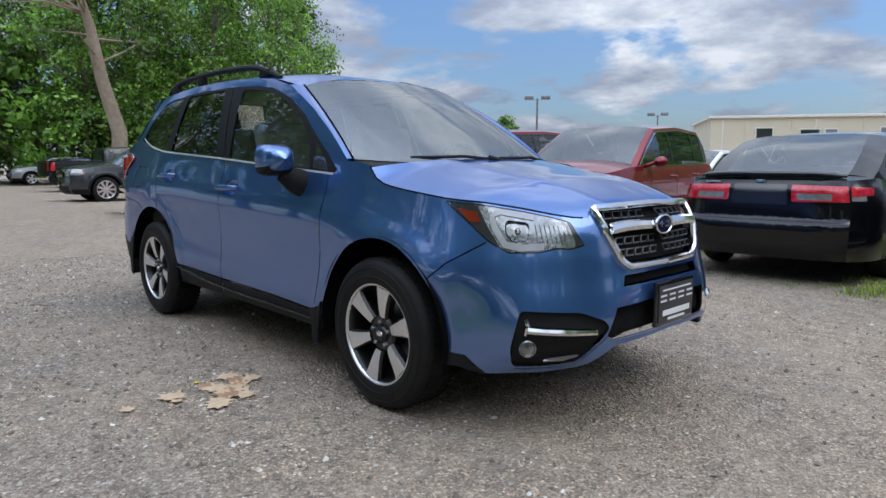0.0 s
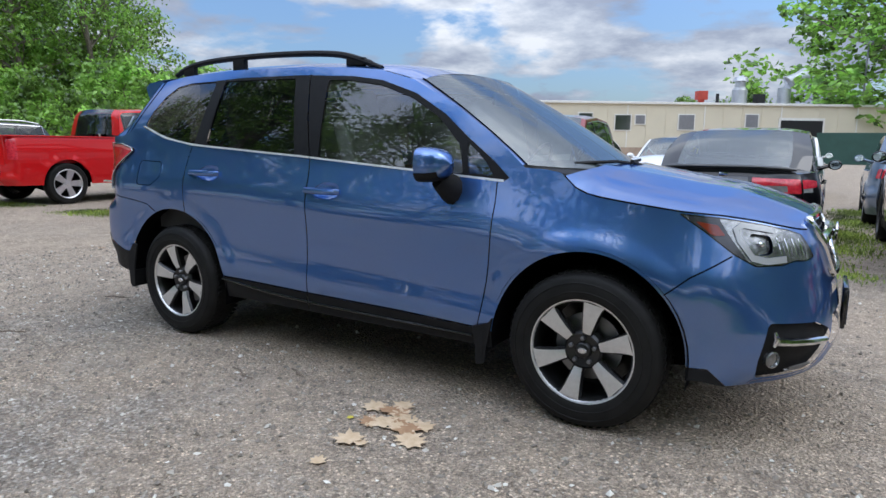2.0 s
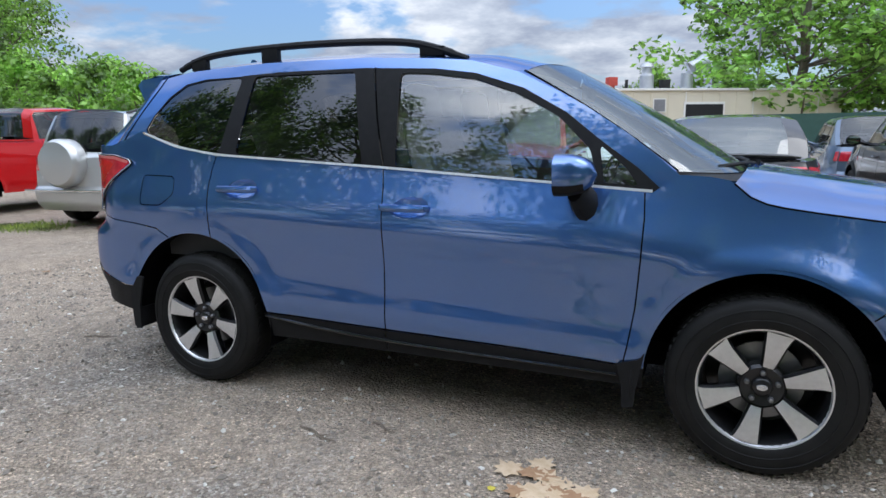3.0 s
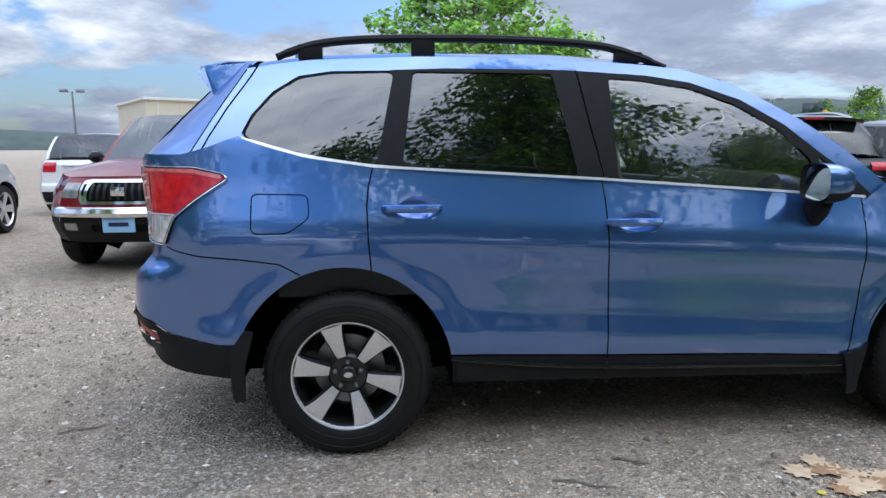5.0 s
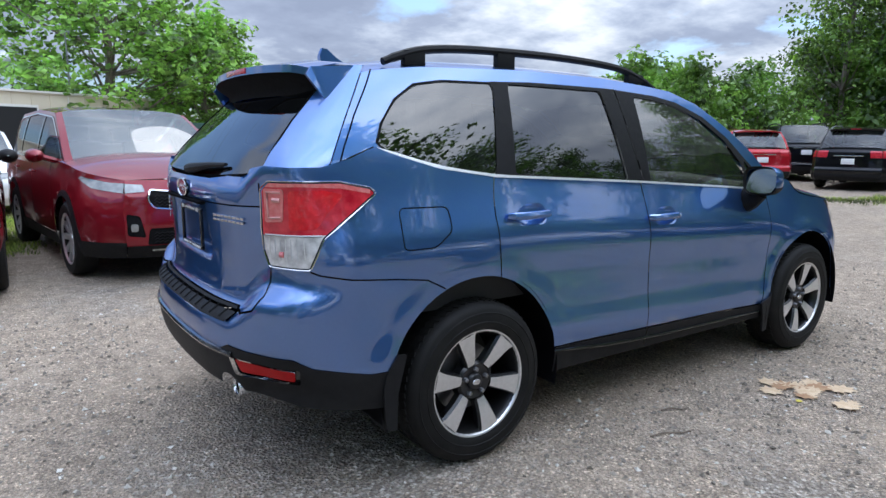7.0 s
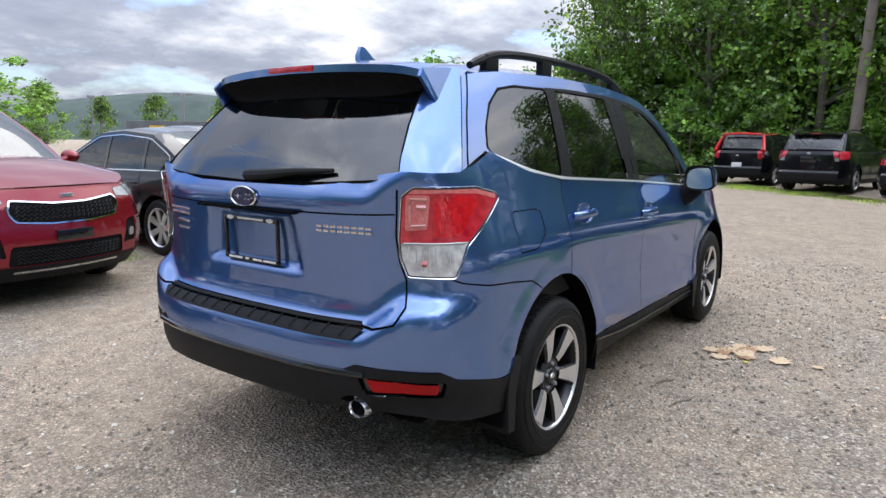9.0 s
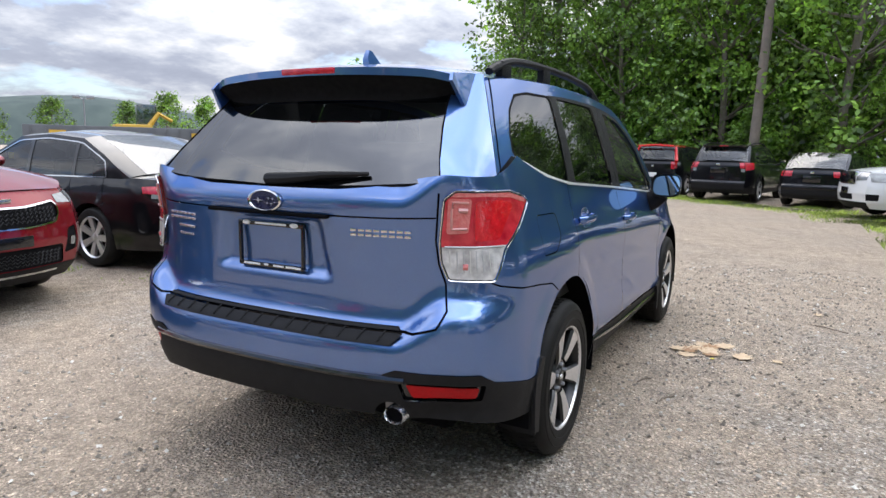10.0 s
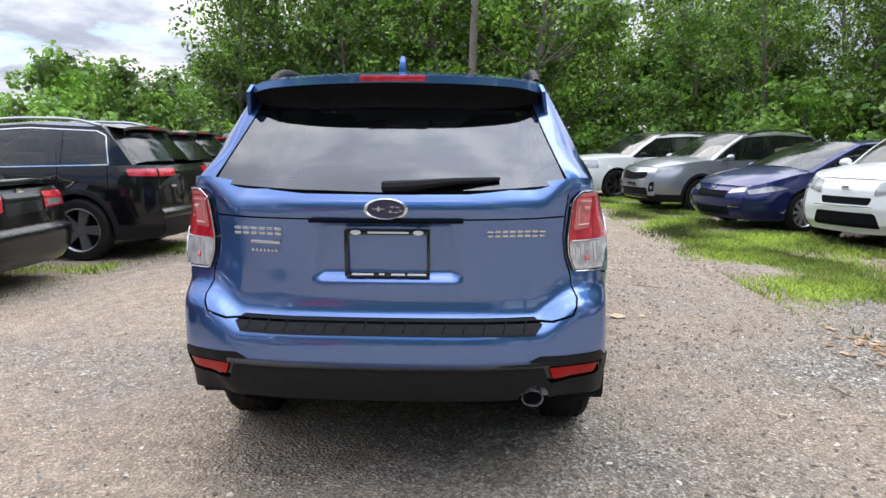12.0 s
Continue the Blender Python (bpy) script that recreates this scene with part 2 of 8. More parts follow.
def inside(px, py, poly):
    poly = np.asarray(poly, float)
    hit = np.zeros(len(px), bool)
    x1, y1 = poly[:, 0], poly[:, 1]
    x2, y2 = np.roll(x1, -1), np.roll(y1, -1)
    for a, b, c, d in zip(x1, y1, x2, y2):
        if b != d:
            hit ^= ((b > py) != (d > py)) & (px < (c - a) * (py - b) / (d - b) + a)
    return hit


def dense(poly, step, closed=True):
    out = []
    pts = list(poly) + ([poly[0]] if closed else [])
    for a, b in zip(pts[:-1], pts[1:]):
        k = max(1, int(math.hypot(b[0] - a[0], b[1] - a[1]) / step))
        out += [(a[0] + (b[0] - a[0]) * i / k, a[1] + (b[1] - a[1]) * i / k) for i in range(k)]
    return out if closed else out + [pts[-1]]


def ribbon(line, width):
    """A thin closed outline along an open line."""
    p = np.array(line, float)
    t = np.gradient(p, axis=0)
    t /= np.linalg.norm(t, axis=1)[:, None]
    n = np.stack([-t[:, 1], t[:, 0]], 1) * width / 2
    return [tuple(q) for q in np.vstack([p + n, (p - n)[::-1]])]


def rounded(poly, r, k=4):
    """The outline with its corners rounded."""
    out = []
    n = len(poly)
    for i in range(n):
        p, a, b = (np.array(poly[j % n], float) for j in (i, i - 1, i + 1))
        da, db = np.linalg.norm(a - p), np.linalg.norm(b - p)
        q = min(r, .45 * da, .45 * db)
        s, e = p + (a - p) / da * q, p + (b - p) / db * q
        for j in range(k + 1):
            t = j / k
            out.append(tuple((1 - t)**2 * s + 2 * t * (1 - t) * p + t * t * e))
    return out


def cut_sheet(bound, regions, step, edge_step=.03, extra=()):
    """A flat sheet inside bound, cut along the outlines of regions [(name, outline)], the first that holds a piece wins. Gives {name: (points, triangles)}."""
    bound = dense(bound, edge_step)
    b = np.array(bound)
    xs, ys = np.arange(b[:, 0].min(), b[:, 0].max(), step[0]), np.arange(b[:, 1].min(), b[:, 1].max(), step[1])
    gx, gy = (a.ravel() for a in np.meshgrid(xs, ys))
    keep = inside(gx, gy, bound)
    verts = [Vector(p) for p in zip(gx[keep], gy[keep])]
    verts += [Vector(p) for p in extra]
    edges = []
    for poly in [bound] + [dense(r[1], edge_step) for r in regions]:
        n = len(verts)
        verts += [Vector(p) for p in poly]
        edges += [(n + i, n + (i + 1) % len(poly)) for i in range(len(poly))]
    v, _, f, *_ = mgeo.delaunay_2d_cdt(verts, edges, [], 0, 1e-6)
    v = np.array([tuple(p) for p in v])
    f = np.array([t for t in f if len(t) == 3])
    c = v[f].mean(1)
    left = inside(c[:, 0], c[:, 1], bound)
    out = {}
    for name, poly in list(regions) + [("rest", None)]:
        m = left if poly is None else left & inside(c[:, 0], c[:, 1], poly)
        left = left & ~m
        if m.any():
            used, inv = np.unique(f[m].ravel(), return_inverse=True)
            pts, tri = v[used], inv.reshape(-1, 3)
            if name in out:
                tri = np.vstack([out[name][1], tri + len(out[name][0])])
                pts = np.vstack([out[name][0], pts])
            out[name] = (pts, tri)
    return out


def islands(piece):
    """The joined pieces of a cut sheet, one by one, without crumbs."""
    pts, tri = piece
    mark = np.arange(len(pts))
    while True:
        low = mark[tri].min(1)
        nxt = mark.copy()
        np.minimum.at(nxt, tri.ravel(), np.repeat(low, 3))
        nxt = nxt[nxt]
        if (nxt == mark).all():
            break
        mark = nxt
    out = []
    for k in np.unique(mark[tri[:, 0]]):
        t = tri[mark[tri[:, 0]] == k]
        used, inv = np.unique(t.ravel(), return_inverse=True)
        if np.ptp(pts[used], axis=0).max() > .03:
            out.append((pts[used], inv.reshape(-1, 3)))
    return out


def skin(surface, pts, tri, depth=0.0, eps=.010):
    """Lays cut pieces of a sheet on surface(a, b, depth); gives the geometry and smooth normals of the surface."""
    a, b = pts[:, 0], pts[:, 1]
    p = surface(a, b, depth)
    n = np.cross(surface(a + eps, b, depth) - surface(a - eps, b, depth), surface(a, b + eps, depth) - surface(a, b - eps, depth))
    n /= np.maximum(np.linalg.norm(n, axis=1), 1e-9)[:, None]
    fn = np.cross(p[tri[:, 1]] - p[tri[:, 0]], p[tri[:, 2]] - p[tri[:, 0]])
    if (np.einsum("ij,ij->i", fn, n[tri[:, 0]]) < 0).mean() > .5:
        tri = tri[:, ::-1]
    return p, tri, n


def put_skin(name, surface, piece, mat, parent, depth=0.0, label="", both=True):
    """The cut piece on the right side, and its mirror image on the other."""
    p, tri, n = skin(surface, *piece, depth)
    made = []
    for side in ((1, -1) if both else (1,)):
        q, m = p * (1, side, 1), n * (1, side, 1)
        g = Geo().add(q, tri if side > 0 else tri[:, ::-1])
        made.append(part(name, g, mat, parent, label, normals=[tuple(k) for k in m], fix=False))
    return made

# ---- outer form of the blue car: plan contour, section offsets ----
def smooth(a, b, x):
    t = np.clip((np.asarray(x, float) - a) / (b - a), 0, 1)
    return t * t * (3 - 2 * t)


def curve(points, n=400):
    """A smooth polyline through points (Catmull-Rom), n samples."""
    p = np.array(points, float)
    p = np.vstack([2 * p[0] - p[1], p, 2 * p[-1] - p[-2]])
    t = np.linspace(0, len(points) - 1 - 1e-9, n)
    i = t.astype(int)
    f = (t - i)[:, None]
    a, b, c, d = p[i], p[i + 1], p[i + 2], p[i + 3]
    return 0.5 * (2 * b + (c - a) * f + (2 * a - 5 * b + 4 * c - d) * f**2 + (3 * b - a - 3 * c + d) * f**3)


PLAN = curve([(-2.30, 0), (-2.296, -.2), (-2.280, -.42), (-2.224, -.645), (-2.115, -.812), (-1.93, -.874), (-1.7, -.886), (-1.32, -.888),
              (-.9, -.876), (-.3, -.872), (.3, -.872), (.9, -.877), (1.32, -.886), (1.62, -.872), (1.85, -.82), (2.02, -.735),
              (2.15, -.60), (2.225, -.44), (2.262, -.22), (2.27, 0)], 3000)
HALF_ARC = 2.9524
ARC = np.concatenate([[0], np.cumsum(np.hypot(*np.diff(PLAN, axis=0).T))])
half_way = np.interp(0, PLAN[:, 0], ARC)
ARC = np.where(ARC < half_way, ARC * HALF_ARC / half_way, ARC - half_way + HALF_ARC)
TAN = np.gradient(PLAN, ARC, axis=0)
TAN /= np.linalg.norm(TAN, axis=1)[:, None]
REAR_Y = (0, .5, .62, .70)


def soft(xs, ys, s):
    """A polyline as a fine table with its corners rounded over about s."""
    x = np.arange(min(xs) - 4 * s, max(xs) + 4 * s, s / 6)
    k = np.exp(-.5 * (np.arange(-18, 19) / 6)**2)
    return x[18:-18], np.convolve(np.interp(x, xs, ys), k / k.sum(), "valid")


SEC_REAR = soft([.36, .44, .52, .60, .67, .70, .72, .74, .80, .92, 1.0, 1.06, 1.10, 1.14, 1.17, 1.19, 1.3],
                [.06, .018, .0, .0, .006, .022, .052, .074, .083, .085, .080, .074, .067, .064, .070, .083, .15], .012)
SEC_SIDE = soft([.24, .32, .42, .5, .62, .78, .9, .97, 1.04, 1.09, 1.15, 1.3, 1.4], [.05, .022, .006, -.006, .008, .012, .002, .010, .034, .050, .068, .105, .14], .022)
SEC_SHIFT = soft([-1.6, -1, -.2, .5, .9, 1.3, 1.7, 2.0, 2.4], [0, 0, .04, .07, .09, .19, .26, .28, .28], .12)
SEC_FRONT = soft([.22, .28, .34, .42, .50, .58, .66, .74, .84, .90, .94, .98], [.16, .07, .02, .0, .004, .02, .04, .055, .08, .115, .145, .2], .014)


def plan_at(s):
    x, y = np.interp(s, ARC, PLAN[:, 0]), np.interp(s, ARC, PLAN[:, 1])
    tx, ty = np.interp(s, ARC, TAN[:, 0]), np.interp(s, ARC, TAN[:, 1])
    return x, y, ty, -tx  # the outward normal is (ty, -tx)


def lower(s, z, depth=0.0):
    """The right half of the lower body: arc length along the plan and height to x, y, z."""
    s, z = np.asarray(s, float), np.asarray(z, float)
    x, y, nx, ny = plan_at(s)
    rear = (1 - smooth(-2.22, -1.86, x)) * (x < 0)
    front = smooth(1.74, 2.1, x)
    corner = smooth(.555, .735, -y)
    zr = z - .09 * corner
    d_rear = np.interp(zr, *SEC_REAR)
    shift = np.interp(x, *SEC_SHIFT)
    d_side = np.interp(z + shift, *SEC_SIDE)
    d_front = np.interp(z, *SEC_FRONT)
    # recess for the number plate
    well = (1 - smooth(-.045, .0, -y - (.250 + .18 * (1.094 - z)))) * smooth(.862, .90, z) * (1 - smooth(1.083, 1.093, z)) * (x < -2)
    d_rear = d_rear + .024 * well
    d = rear * d_rear + front * d_front + (1 - rear - front) * d_side
    for hub, r0 in ((-1.32, .51), (1.32, .49)):
        r = np.hypot(x - hub, z - .345)
        d = d - .006 * (1 - smooth(r0 - .03, r0 + .055, r)) * (np.abs(x - hub) < .7)
    d = d - depth
    return np.stack([x - nx * d, y - ny * d, z + 0 * s], -1)


def s_of_x(x, z):
    ss = ARC[(ARC > .95) & (ARC < ARC[-1] - .7)]
    return float(np.interp(x, lower(ss, np.full(len(ss), float(z)))[:, 0], ss))


def s_of_y(y, z, front=False):
    ss = ARC[ARC < 1.25] if not front else ARC[ARC > ARC[-1] - 1.2][::-1]
    return float(np.interp(abs(y), -lower(ss, np.full(len(ss), float(z)))[:, 1], ss))


BELT = np.array([(-1.74, 1.315), (-1.70, 1.298), (-1.62, 1.272), (-1.47, 1.23), (-1.2, 1.19), (-.75, 1.163), (-.28, 1.135), (.35, 1.09), (.9, 1.05), (1.0, 1.045)])


BELT_SOFT = soft(BELT[:, 0], BELT[:, 1], .07)
CABIN_SOFT = soft([-1.95, -1.75, -1.4, -1.0, 0, .6, .9, 1.05], [.772, .790, .808, .810, .812, .806, .800, .785], .15)


def cabin_y(x, z):
    """The side of the cabin, as a half-width (negative) over x and z."""
    zb = 1.19 - .0667 * (np.clip(x, -9, .95) + 1.2)
    y0 = np.interp(x, *CABIN_SOFT)
    lean = np.clip((z - zb), -.05, .8)
    # the cabin draws in towards the tailgate
    tail_in = 1 - smooth(-2.15, -.55, x)
    return -(y0 - (.20 + .215 * tail_in) * lean - .22 * lean**2)

# ---- the blue car ----
END = float(ARC[-1])
car = thing("suv", "blue metallic compact SUV with black roof rails, parked on gravel", "car")


def sx(points):
    """Points of the side (x, z) to the sheet (arc, z)."""
    return [(s_of_x(x, z), z) for x, z in points]


def sr(points):
    return [(s_of_y(y, z), z) for y, z in points]


def sf(points):
    return [(s_of_y(y, z, True), z) for y, z in points]


TOP = [(0, 1.188), (.30, 1.19), (.44, 1.202), (.62, 1.235), (.72, 1.25), (.85, 1.245), (1.0, 1.245), (1.12, 1.275)] + \
      [(s_of_x(x, z), z) for x, z in BELT[:-1]] + \
      [(s_of_x(.95, 1.08), 1.085), (s_of_x(1.0, 1.1), 1.118), (s_of_x(1.1, 1.1), 1.112), (4.118, 1.100), (4.132, 1.090), (4.150, 1.072), (4.172, 1.052), (4.200, 1.034), (4.235, 1.019), (4.28, 1.008), (4.34, .999), (4.42, .988), (4.64, .962), (4.80, .951),
       (5.02, .925), (5.15, .905), (5.24, .893), (5.345, .888), (5.375, .922), (5.50, .932), (END, .938)]
BOTTOM = [(0, .43), (.5, .43), (.8, .41), (1.0, .375), (1.25, .345), (1.5, .345), (s_of_x(-.95, .3), .30), (s_of_x(.9, .3), .29), (4.5, .30), (4.75, .30), (4.85, .275), (5.1, .285), (5.3, .315), (5.42, .385), (END, .40)]
bound = TOP + BOTTOM[::-1]


def disc(x, z, r, n=40, a0=0, a1=360):
    return [(x + r * math.cos(radians(a0 + (a1 - a0) * i / n)), z + r * math.sin(radians(a0 + (a1 - a0) * i / n))) for i in range(n)]


def arch(x, r):
    return sx([(x + r * 1.0, -.05)] + [(x + r * math.cos(radians(a)), .345 + r * math.sin(radians(a)) * 1.03) for a in range(0, 181, 5)] + [(x - r, -.05)])


def seam(line, w=.006):
    return ribbon(dense(line, .03, False), w)


arch_f, arch_r = arch(1.32, .422), arch(-1.33, .442)
tail = rounded([(.705, 1.03), (.712, .96), (.742, .898), (.935, .893), (.955, .935), (.985, 1.0), (1.07, 1.065), (1.20, 1.15), (1.18, 1.172), (1.06, 1.196), (.76, 1.20), (.718, 1.17)], .012)
head = rounded([(4.628, .956), (4.80, .944), (5.02, .917), (5.15, .896), (5.235, .876), (5.262, .83), (5.295, .785), (5.22, .772), (5.15, .775), (5.08, .760), (4.95, .758), (4.86, .80), (4.74, .885)], .012)
grille = rounded([(5.385, .925), (END + .1, .934), (END + .1, .685), (5.53, .69), (5.485, .715), (5.42, .83)], .02)
grille_in = rounded([(5.425, .907), (END + .1, .916), (END + .1, .715), (5.545, .718), (5.51, .735), (5.455, .83)], .02)
slot = [(5.50, .655), (END + .1, .66), (END + .1, .617), (5.485, .612)]
mouth = [(5.43, .535), (END + .1, .555), (END + .1, .43), (5.40, .415), (5.37, .43)]
fog = rounded([(5.005, .542), (5.25, .532), (5.36, .492), (5.385, .46), (5.33, .41), (5.24, .335), (5.1, .318), (4.975, .313), (4.968, .39)], .02)
skirt_r = [(-.05, .573), (.50, .572), (.565, .60), (.86, .582), (.93, .545), (1.14, .497), (s_of_x(-1.70, .5), .495), (s_of_x(-1.6, .2), .2), (-.05, .2)]
rocker = sx([(-1.0, .425), (-.91, .42), (-.24, .40), (.4, .388), (.82, .372), (.95, .37), (.95, .2), (-1.0, .2)])
chin = [(5.365, .425), (5.40, .408), (END + .1, .42), (END + .1, .2), (4.9, .2), (4.97, .30), (5.10, .305), (5.24, .325)]
lip_f = [(4.55, .362), (4.68, .352), (4.78, .348), (4.86, .276), (4.86, .2), (4.55, .2)]
fuel = rounded(sx([(-1.68, 1.09), (-1.462, 1.085), (-1.455, .995), (-1.54, .937), (-1.68, .937)]), .025)
refl = rounded([(.602, .552), (.865, .532), (.862, .492), (.625, .505)], .008)
notch = rounded([(.575, .562), (.885, .542), (.885, .482), (.60, .492)], .01)
CUPS = ((-.135, .965), (-1.05, 1.030))
cups = [rounded(sx([(x - .06, z - .045), (x + .10, z - .045), (x + .115, z + .01), (x + .09, z + .045), (x - .01, z + .045), (x - .065, z + .01)]), .03) for x, z in CUPS]
step = [(-.05, .735), (.56, .735), (.58, .715), (.545, .682), (-.05, .684)]

gap_rear = sx([(-1.205, 1.19), (-1.222, 1.12), (-1.23, 1.04), (-1.225, .9), (-1.215, .775)])
gap_mid = sx([(-.262, 1.135), (-.252, 1.05), (-.245, .9), (-.238, .7), (-.236, .5), (-.236, .31)])
gap_front = sx([(.873, 1.05), (.878, .95), (.873, .8), (.858, .6), (.835, .45), (.82, .375), (.82, .31)])
seams = [("gap", seam(gap_rear)), ("gap", seam(gap_mid)), ("gap", seam(gap_front)),
         ("gap", seam(sx([(-.92, .424), (-.24, .404), (.4, .392), (.82, .376)]), .007)),
         ("gap", seam([(.70, 1.19), (.692, 1.03), (.705, .95), (.733, .885), (.737, .80), (.70, .745), (.62, .722), (.3, .722), (-.05, .722)], .008)),
         ("gap", seam([(.935, .885), (.97, .872), (1.08, .852), (1.25, .835), (1.39, .815), (1.47, .772)])),
         ("gap", seam([(4.597, .635), (4.69, .71), (4.85, .797)])),
         ("gap", seam(dense(fuel, .03) + [fuel[0]], .005)),
         ("gap", seam([(-.05, 1.099), (.30, 1.099), (.50, 1.101), (.69, 1.106)], .006)),
         ("gap", seam([(s_of_x(.885, 1.06), 1.06), (s_of_x(.93, 1.1), 1.10), (s_of_x(.97, 1.11), 1.118)], .005))]

door_f = list(gap_mid) + list(gap_front)[::-1]
door_r = list(gap_rear) + arch_r[10:26][::-1] + sx([(-.9, .42), (-.9, .30)]) + [gap_mid[-1]] + list(gap_mid)[::-1]
regions = [("none", arch_f), ("none", arch_r), ("tail_lamp", tail), ("head_lamp", head), ("none", grille), ("slot", slot), ("mouth", mouth), ("fog", fog), ("reflector", refl), ("notch", notch), ("cup", cups[0]), ("cup", cups[1])] + seams + \
          [("fuel", fuel), ("step", step), ("pipe_gap", disc(s_of_y(.548, .44), .425, .062, 24)), ("skirt", skirt_r), ("rocker", rocker), ("chin", chin), ("lip", lip_f), ("door_front", door_f), ("door_rear", door_r),
           ("tailgate", [(-.05, 1.3), (.70, 1.3), (.692, 1.03), (.705, .95), (.733, .885), (.737, .80), (.70, .745), (.62, .722), (-.05, .722)]),
           ("rear_bumper", [(-.05, .722), (.62, .722), (.70, .745), (.737, .80), (.733, .885), (.97, .872), (1.08, .852), (1.25, .835), (1.39, .815), (1.55, .70), (1.55, .1), (-.05, .1)]),
           ("front_bumper", [(4.597, .635), (4.69, .71), (4.85, .797), (4.87, .86), (5.3, .86), (5.32, .95), (5.385, .95), (5.42, .83), (5.53, .68), (END + .1, .68), (END + .1, .1), (4.5, .1), (4.52, .5)]),
           ("fender", [(s_of_x(.873, 1.05), 1.3), (s_of_x(.873, .9), .9), (s_of_x(.82, .375), .3), (4.7, .3), (4.7, .71), (5.0, .9), (5.4, 1.2)])]
around = [p for x, rr in ((1.32, (.44, .455, .47, .478, .485, .492, .50, .508, .52, .54)), (-1.32, (.46, .475, .49, .498, .505, .512, .52, .528, .54, .56)))
          for r in rr for p in sx([(x + r * math.cos(radians(a)), .345 + r * math.sin(radians(a))) for a in range(-4, 186, 3)])]
for c in [*np.arange(.66, .77, .006), *np.arange(.78, 1.2, .013)]:
    for s in np.linspace(.01, 1.1, 44):
        around.append((float(s), c + .09 * float(smooth(.555, .735, -plan_at(s)[1]))))
around += [p for x, z in CUPS for u in np.linspace(-.055, .105, 12) for v in np.linspace(-.04, .04, 8) for p in sx([(x + u, z + v)])]
sheets = cut_sheet(bound, regions, (.045, .03), extra=around)

LOOK = {"rest": ("quarter_panel", BLUE, 0, "smooth blue rear quarter panel"), "fender": ("front_fender", BLUE, 0, ""), "door_front": ("front_door", BLUE, 0, ""), "door_rear": ("rear_door", BLUE, 0, ""),
        "tailgate": ("tailgate", BLUE, 0, ""), "rear_bumper": ("rear_bumper", BLUE, 0, ""), "front_bumper": ("front_bumper", BLUE, 0, ""), "fuel": ("fuel_door", BLUE, -.001, ""),
        "gap": ("panel_gap", SEAM, -.006, "dark gaps between panels"), "step": ("bumper_step", BLACK_PLASTIC, .012, "ribbed black bumper step"), "skirt": ("rear_skirt", BLACK_PLASTIC, .004, "black plastic rear skirt"),
        "rocker": ("rocker_panel", BLACK_PLASTIC, .004, "black plastic rocker"), "chin": ("front_chin", BLUE, .003, "blue chin under the intake"), "lip": ("front_lip", BLACK_PLASTIC, .004, "black lip ahead of the wheel"),
        "slot": ("intake_slot", MATT_BLACK, -.03, "dark intake slot"), "mouth": ("lower_intake", MATT_BLACK, -.04, "dark lower intake"), "fog": ("fog_lamp_surround", BLACK_PLASTIC, -.02, "black fog lamp surround"),
        "reflector": ("rear_reflector", DEEP_RED, -.004, "deep red reflector"), "notch": ("reflector_well", GLOSS_BLACK, -.012, "dark notch round the reflector")}
made = {}
for key, (name, mat, depth, label) in LOOK.items():
    if key in sheets:
        bits = sorted(islands(sheets[key]), key=lambda b: -len(b[1]))
        made[key] = put_skin(name, lower, bits[0], mat, car, depth, label)
        for bit in bits[1:]:
            put_skin(name, lower, bit, mat, car, depth, label)

HOT_RED = material("bright_red_lens", (.72, .012, .022), .12, 0, .7, grain=.7, grain_scale=40, tint=(.40, .004, .010), bump=.35, bump_scale=55)
# the skirt is cut away round the exhaust, on its side alone
for bit in islands(sheets["pipe_gap"]):
    bpy.data.objects.remove(put_skin("rear_skirt", lower, bit, BLACK_PLASTIC, car, .004, "black plastic rear skirt")[0])
# tail lamps: red upper part, pale inner block, clear lower part, pale rim
cuts = cut_sheet(tail, [("rim", seam(list(tail) + [tail[0]], .014)), ("pale", rounded([(.735, 1.175), (.83, 1.172), (.82, 1.06), (.73, 1.055)], .012)), ("clear", [(.6, 1.012), (.80, 1.010), (.97, 1.014), (1.1, 1.02), (1.1, .8), (.6, .8)]), ("hot", rounded([(.85, 1.165), (.99, 1.168), (1.07, 1.15), (1.0, 1.085), (.965, 1.035), (.85, 1.03)], .02)), ("edge", seam([(.725, 1.186), (.90, 1.188), (1.06, 1.180), (1.175, 1.158)], .016))], (.03, .03), .02)
for key, name, mat, depth, label in (("rest", "red_lens", RED_LENS, .016, "glossy red lens"), ("pale", "brake_lens", PALE_RED, .018, "pale red brake lens"), ("clear", "clear_lens", CLEAR_LENS, .016, "clear lower lens"), ("hot", "inner_lens", HOT_RED, .017, "brighter ribbed inner lens"), ("edge", "pale_edge", PALE_RED, .017, "pale edge of the lens"), ("rim", "lamp_rim", LAMP_DARK, .006, "")):
    if key == "rest":
        tails = put_skin("tail_lamp", lower, cuts[key], mat, car, depth, "red and clear tail lamp wrapping the corner")
    elif key in cuts:
        for side, ob in enumerate(put_skin(name, lower, cuts[key], mat, None, depth, label)):
            ob.parent = tails[side]
edge = [(s, z) for s, z in dense(tail, .02)]
for side in (0, 1):
    g = Geo()
    ring = [lower(np.array([s]), np.array([z]), .017)[0] for s, z in edge]
    g.tube([tuple(p) for p in ring] + [tuple(ring[0])], .0024, 5, caps=False)
    part("chrome_rim", g if side == 0 else g.mirrored(), CHROME, tails[side], "thin pale lamp edge")

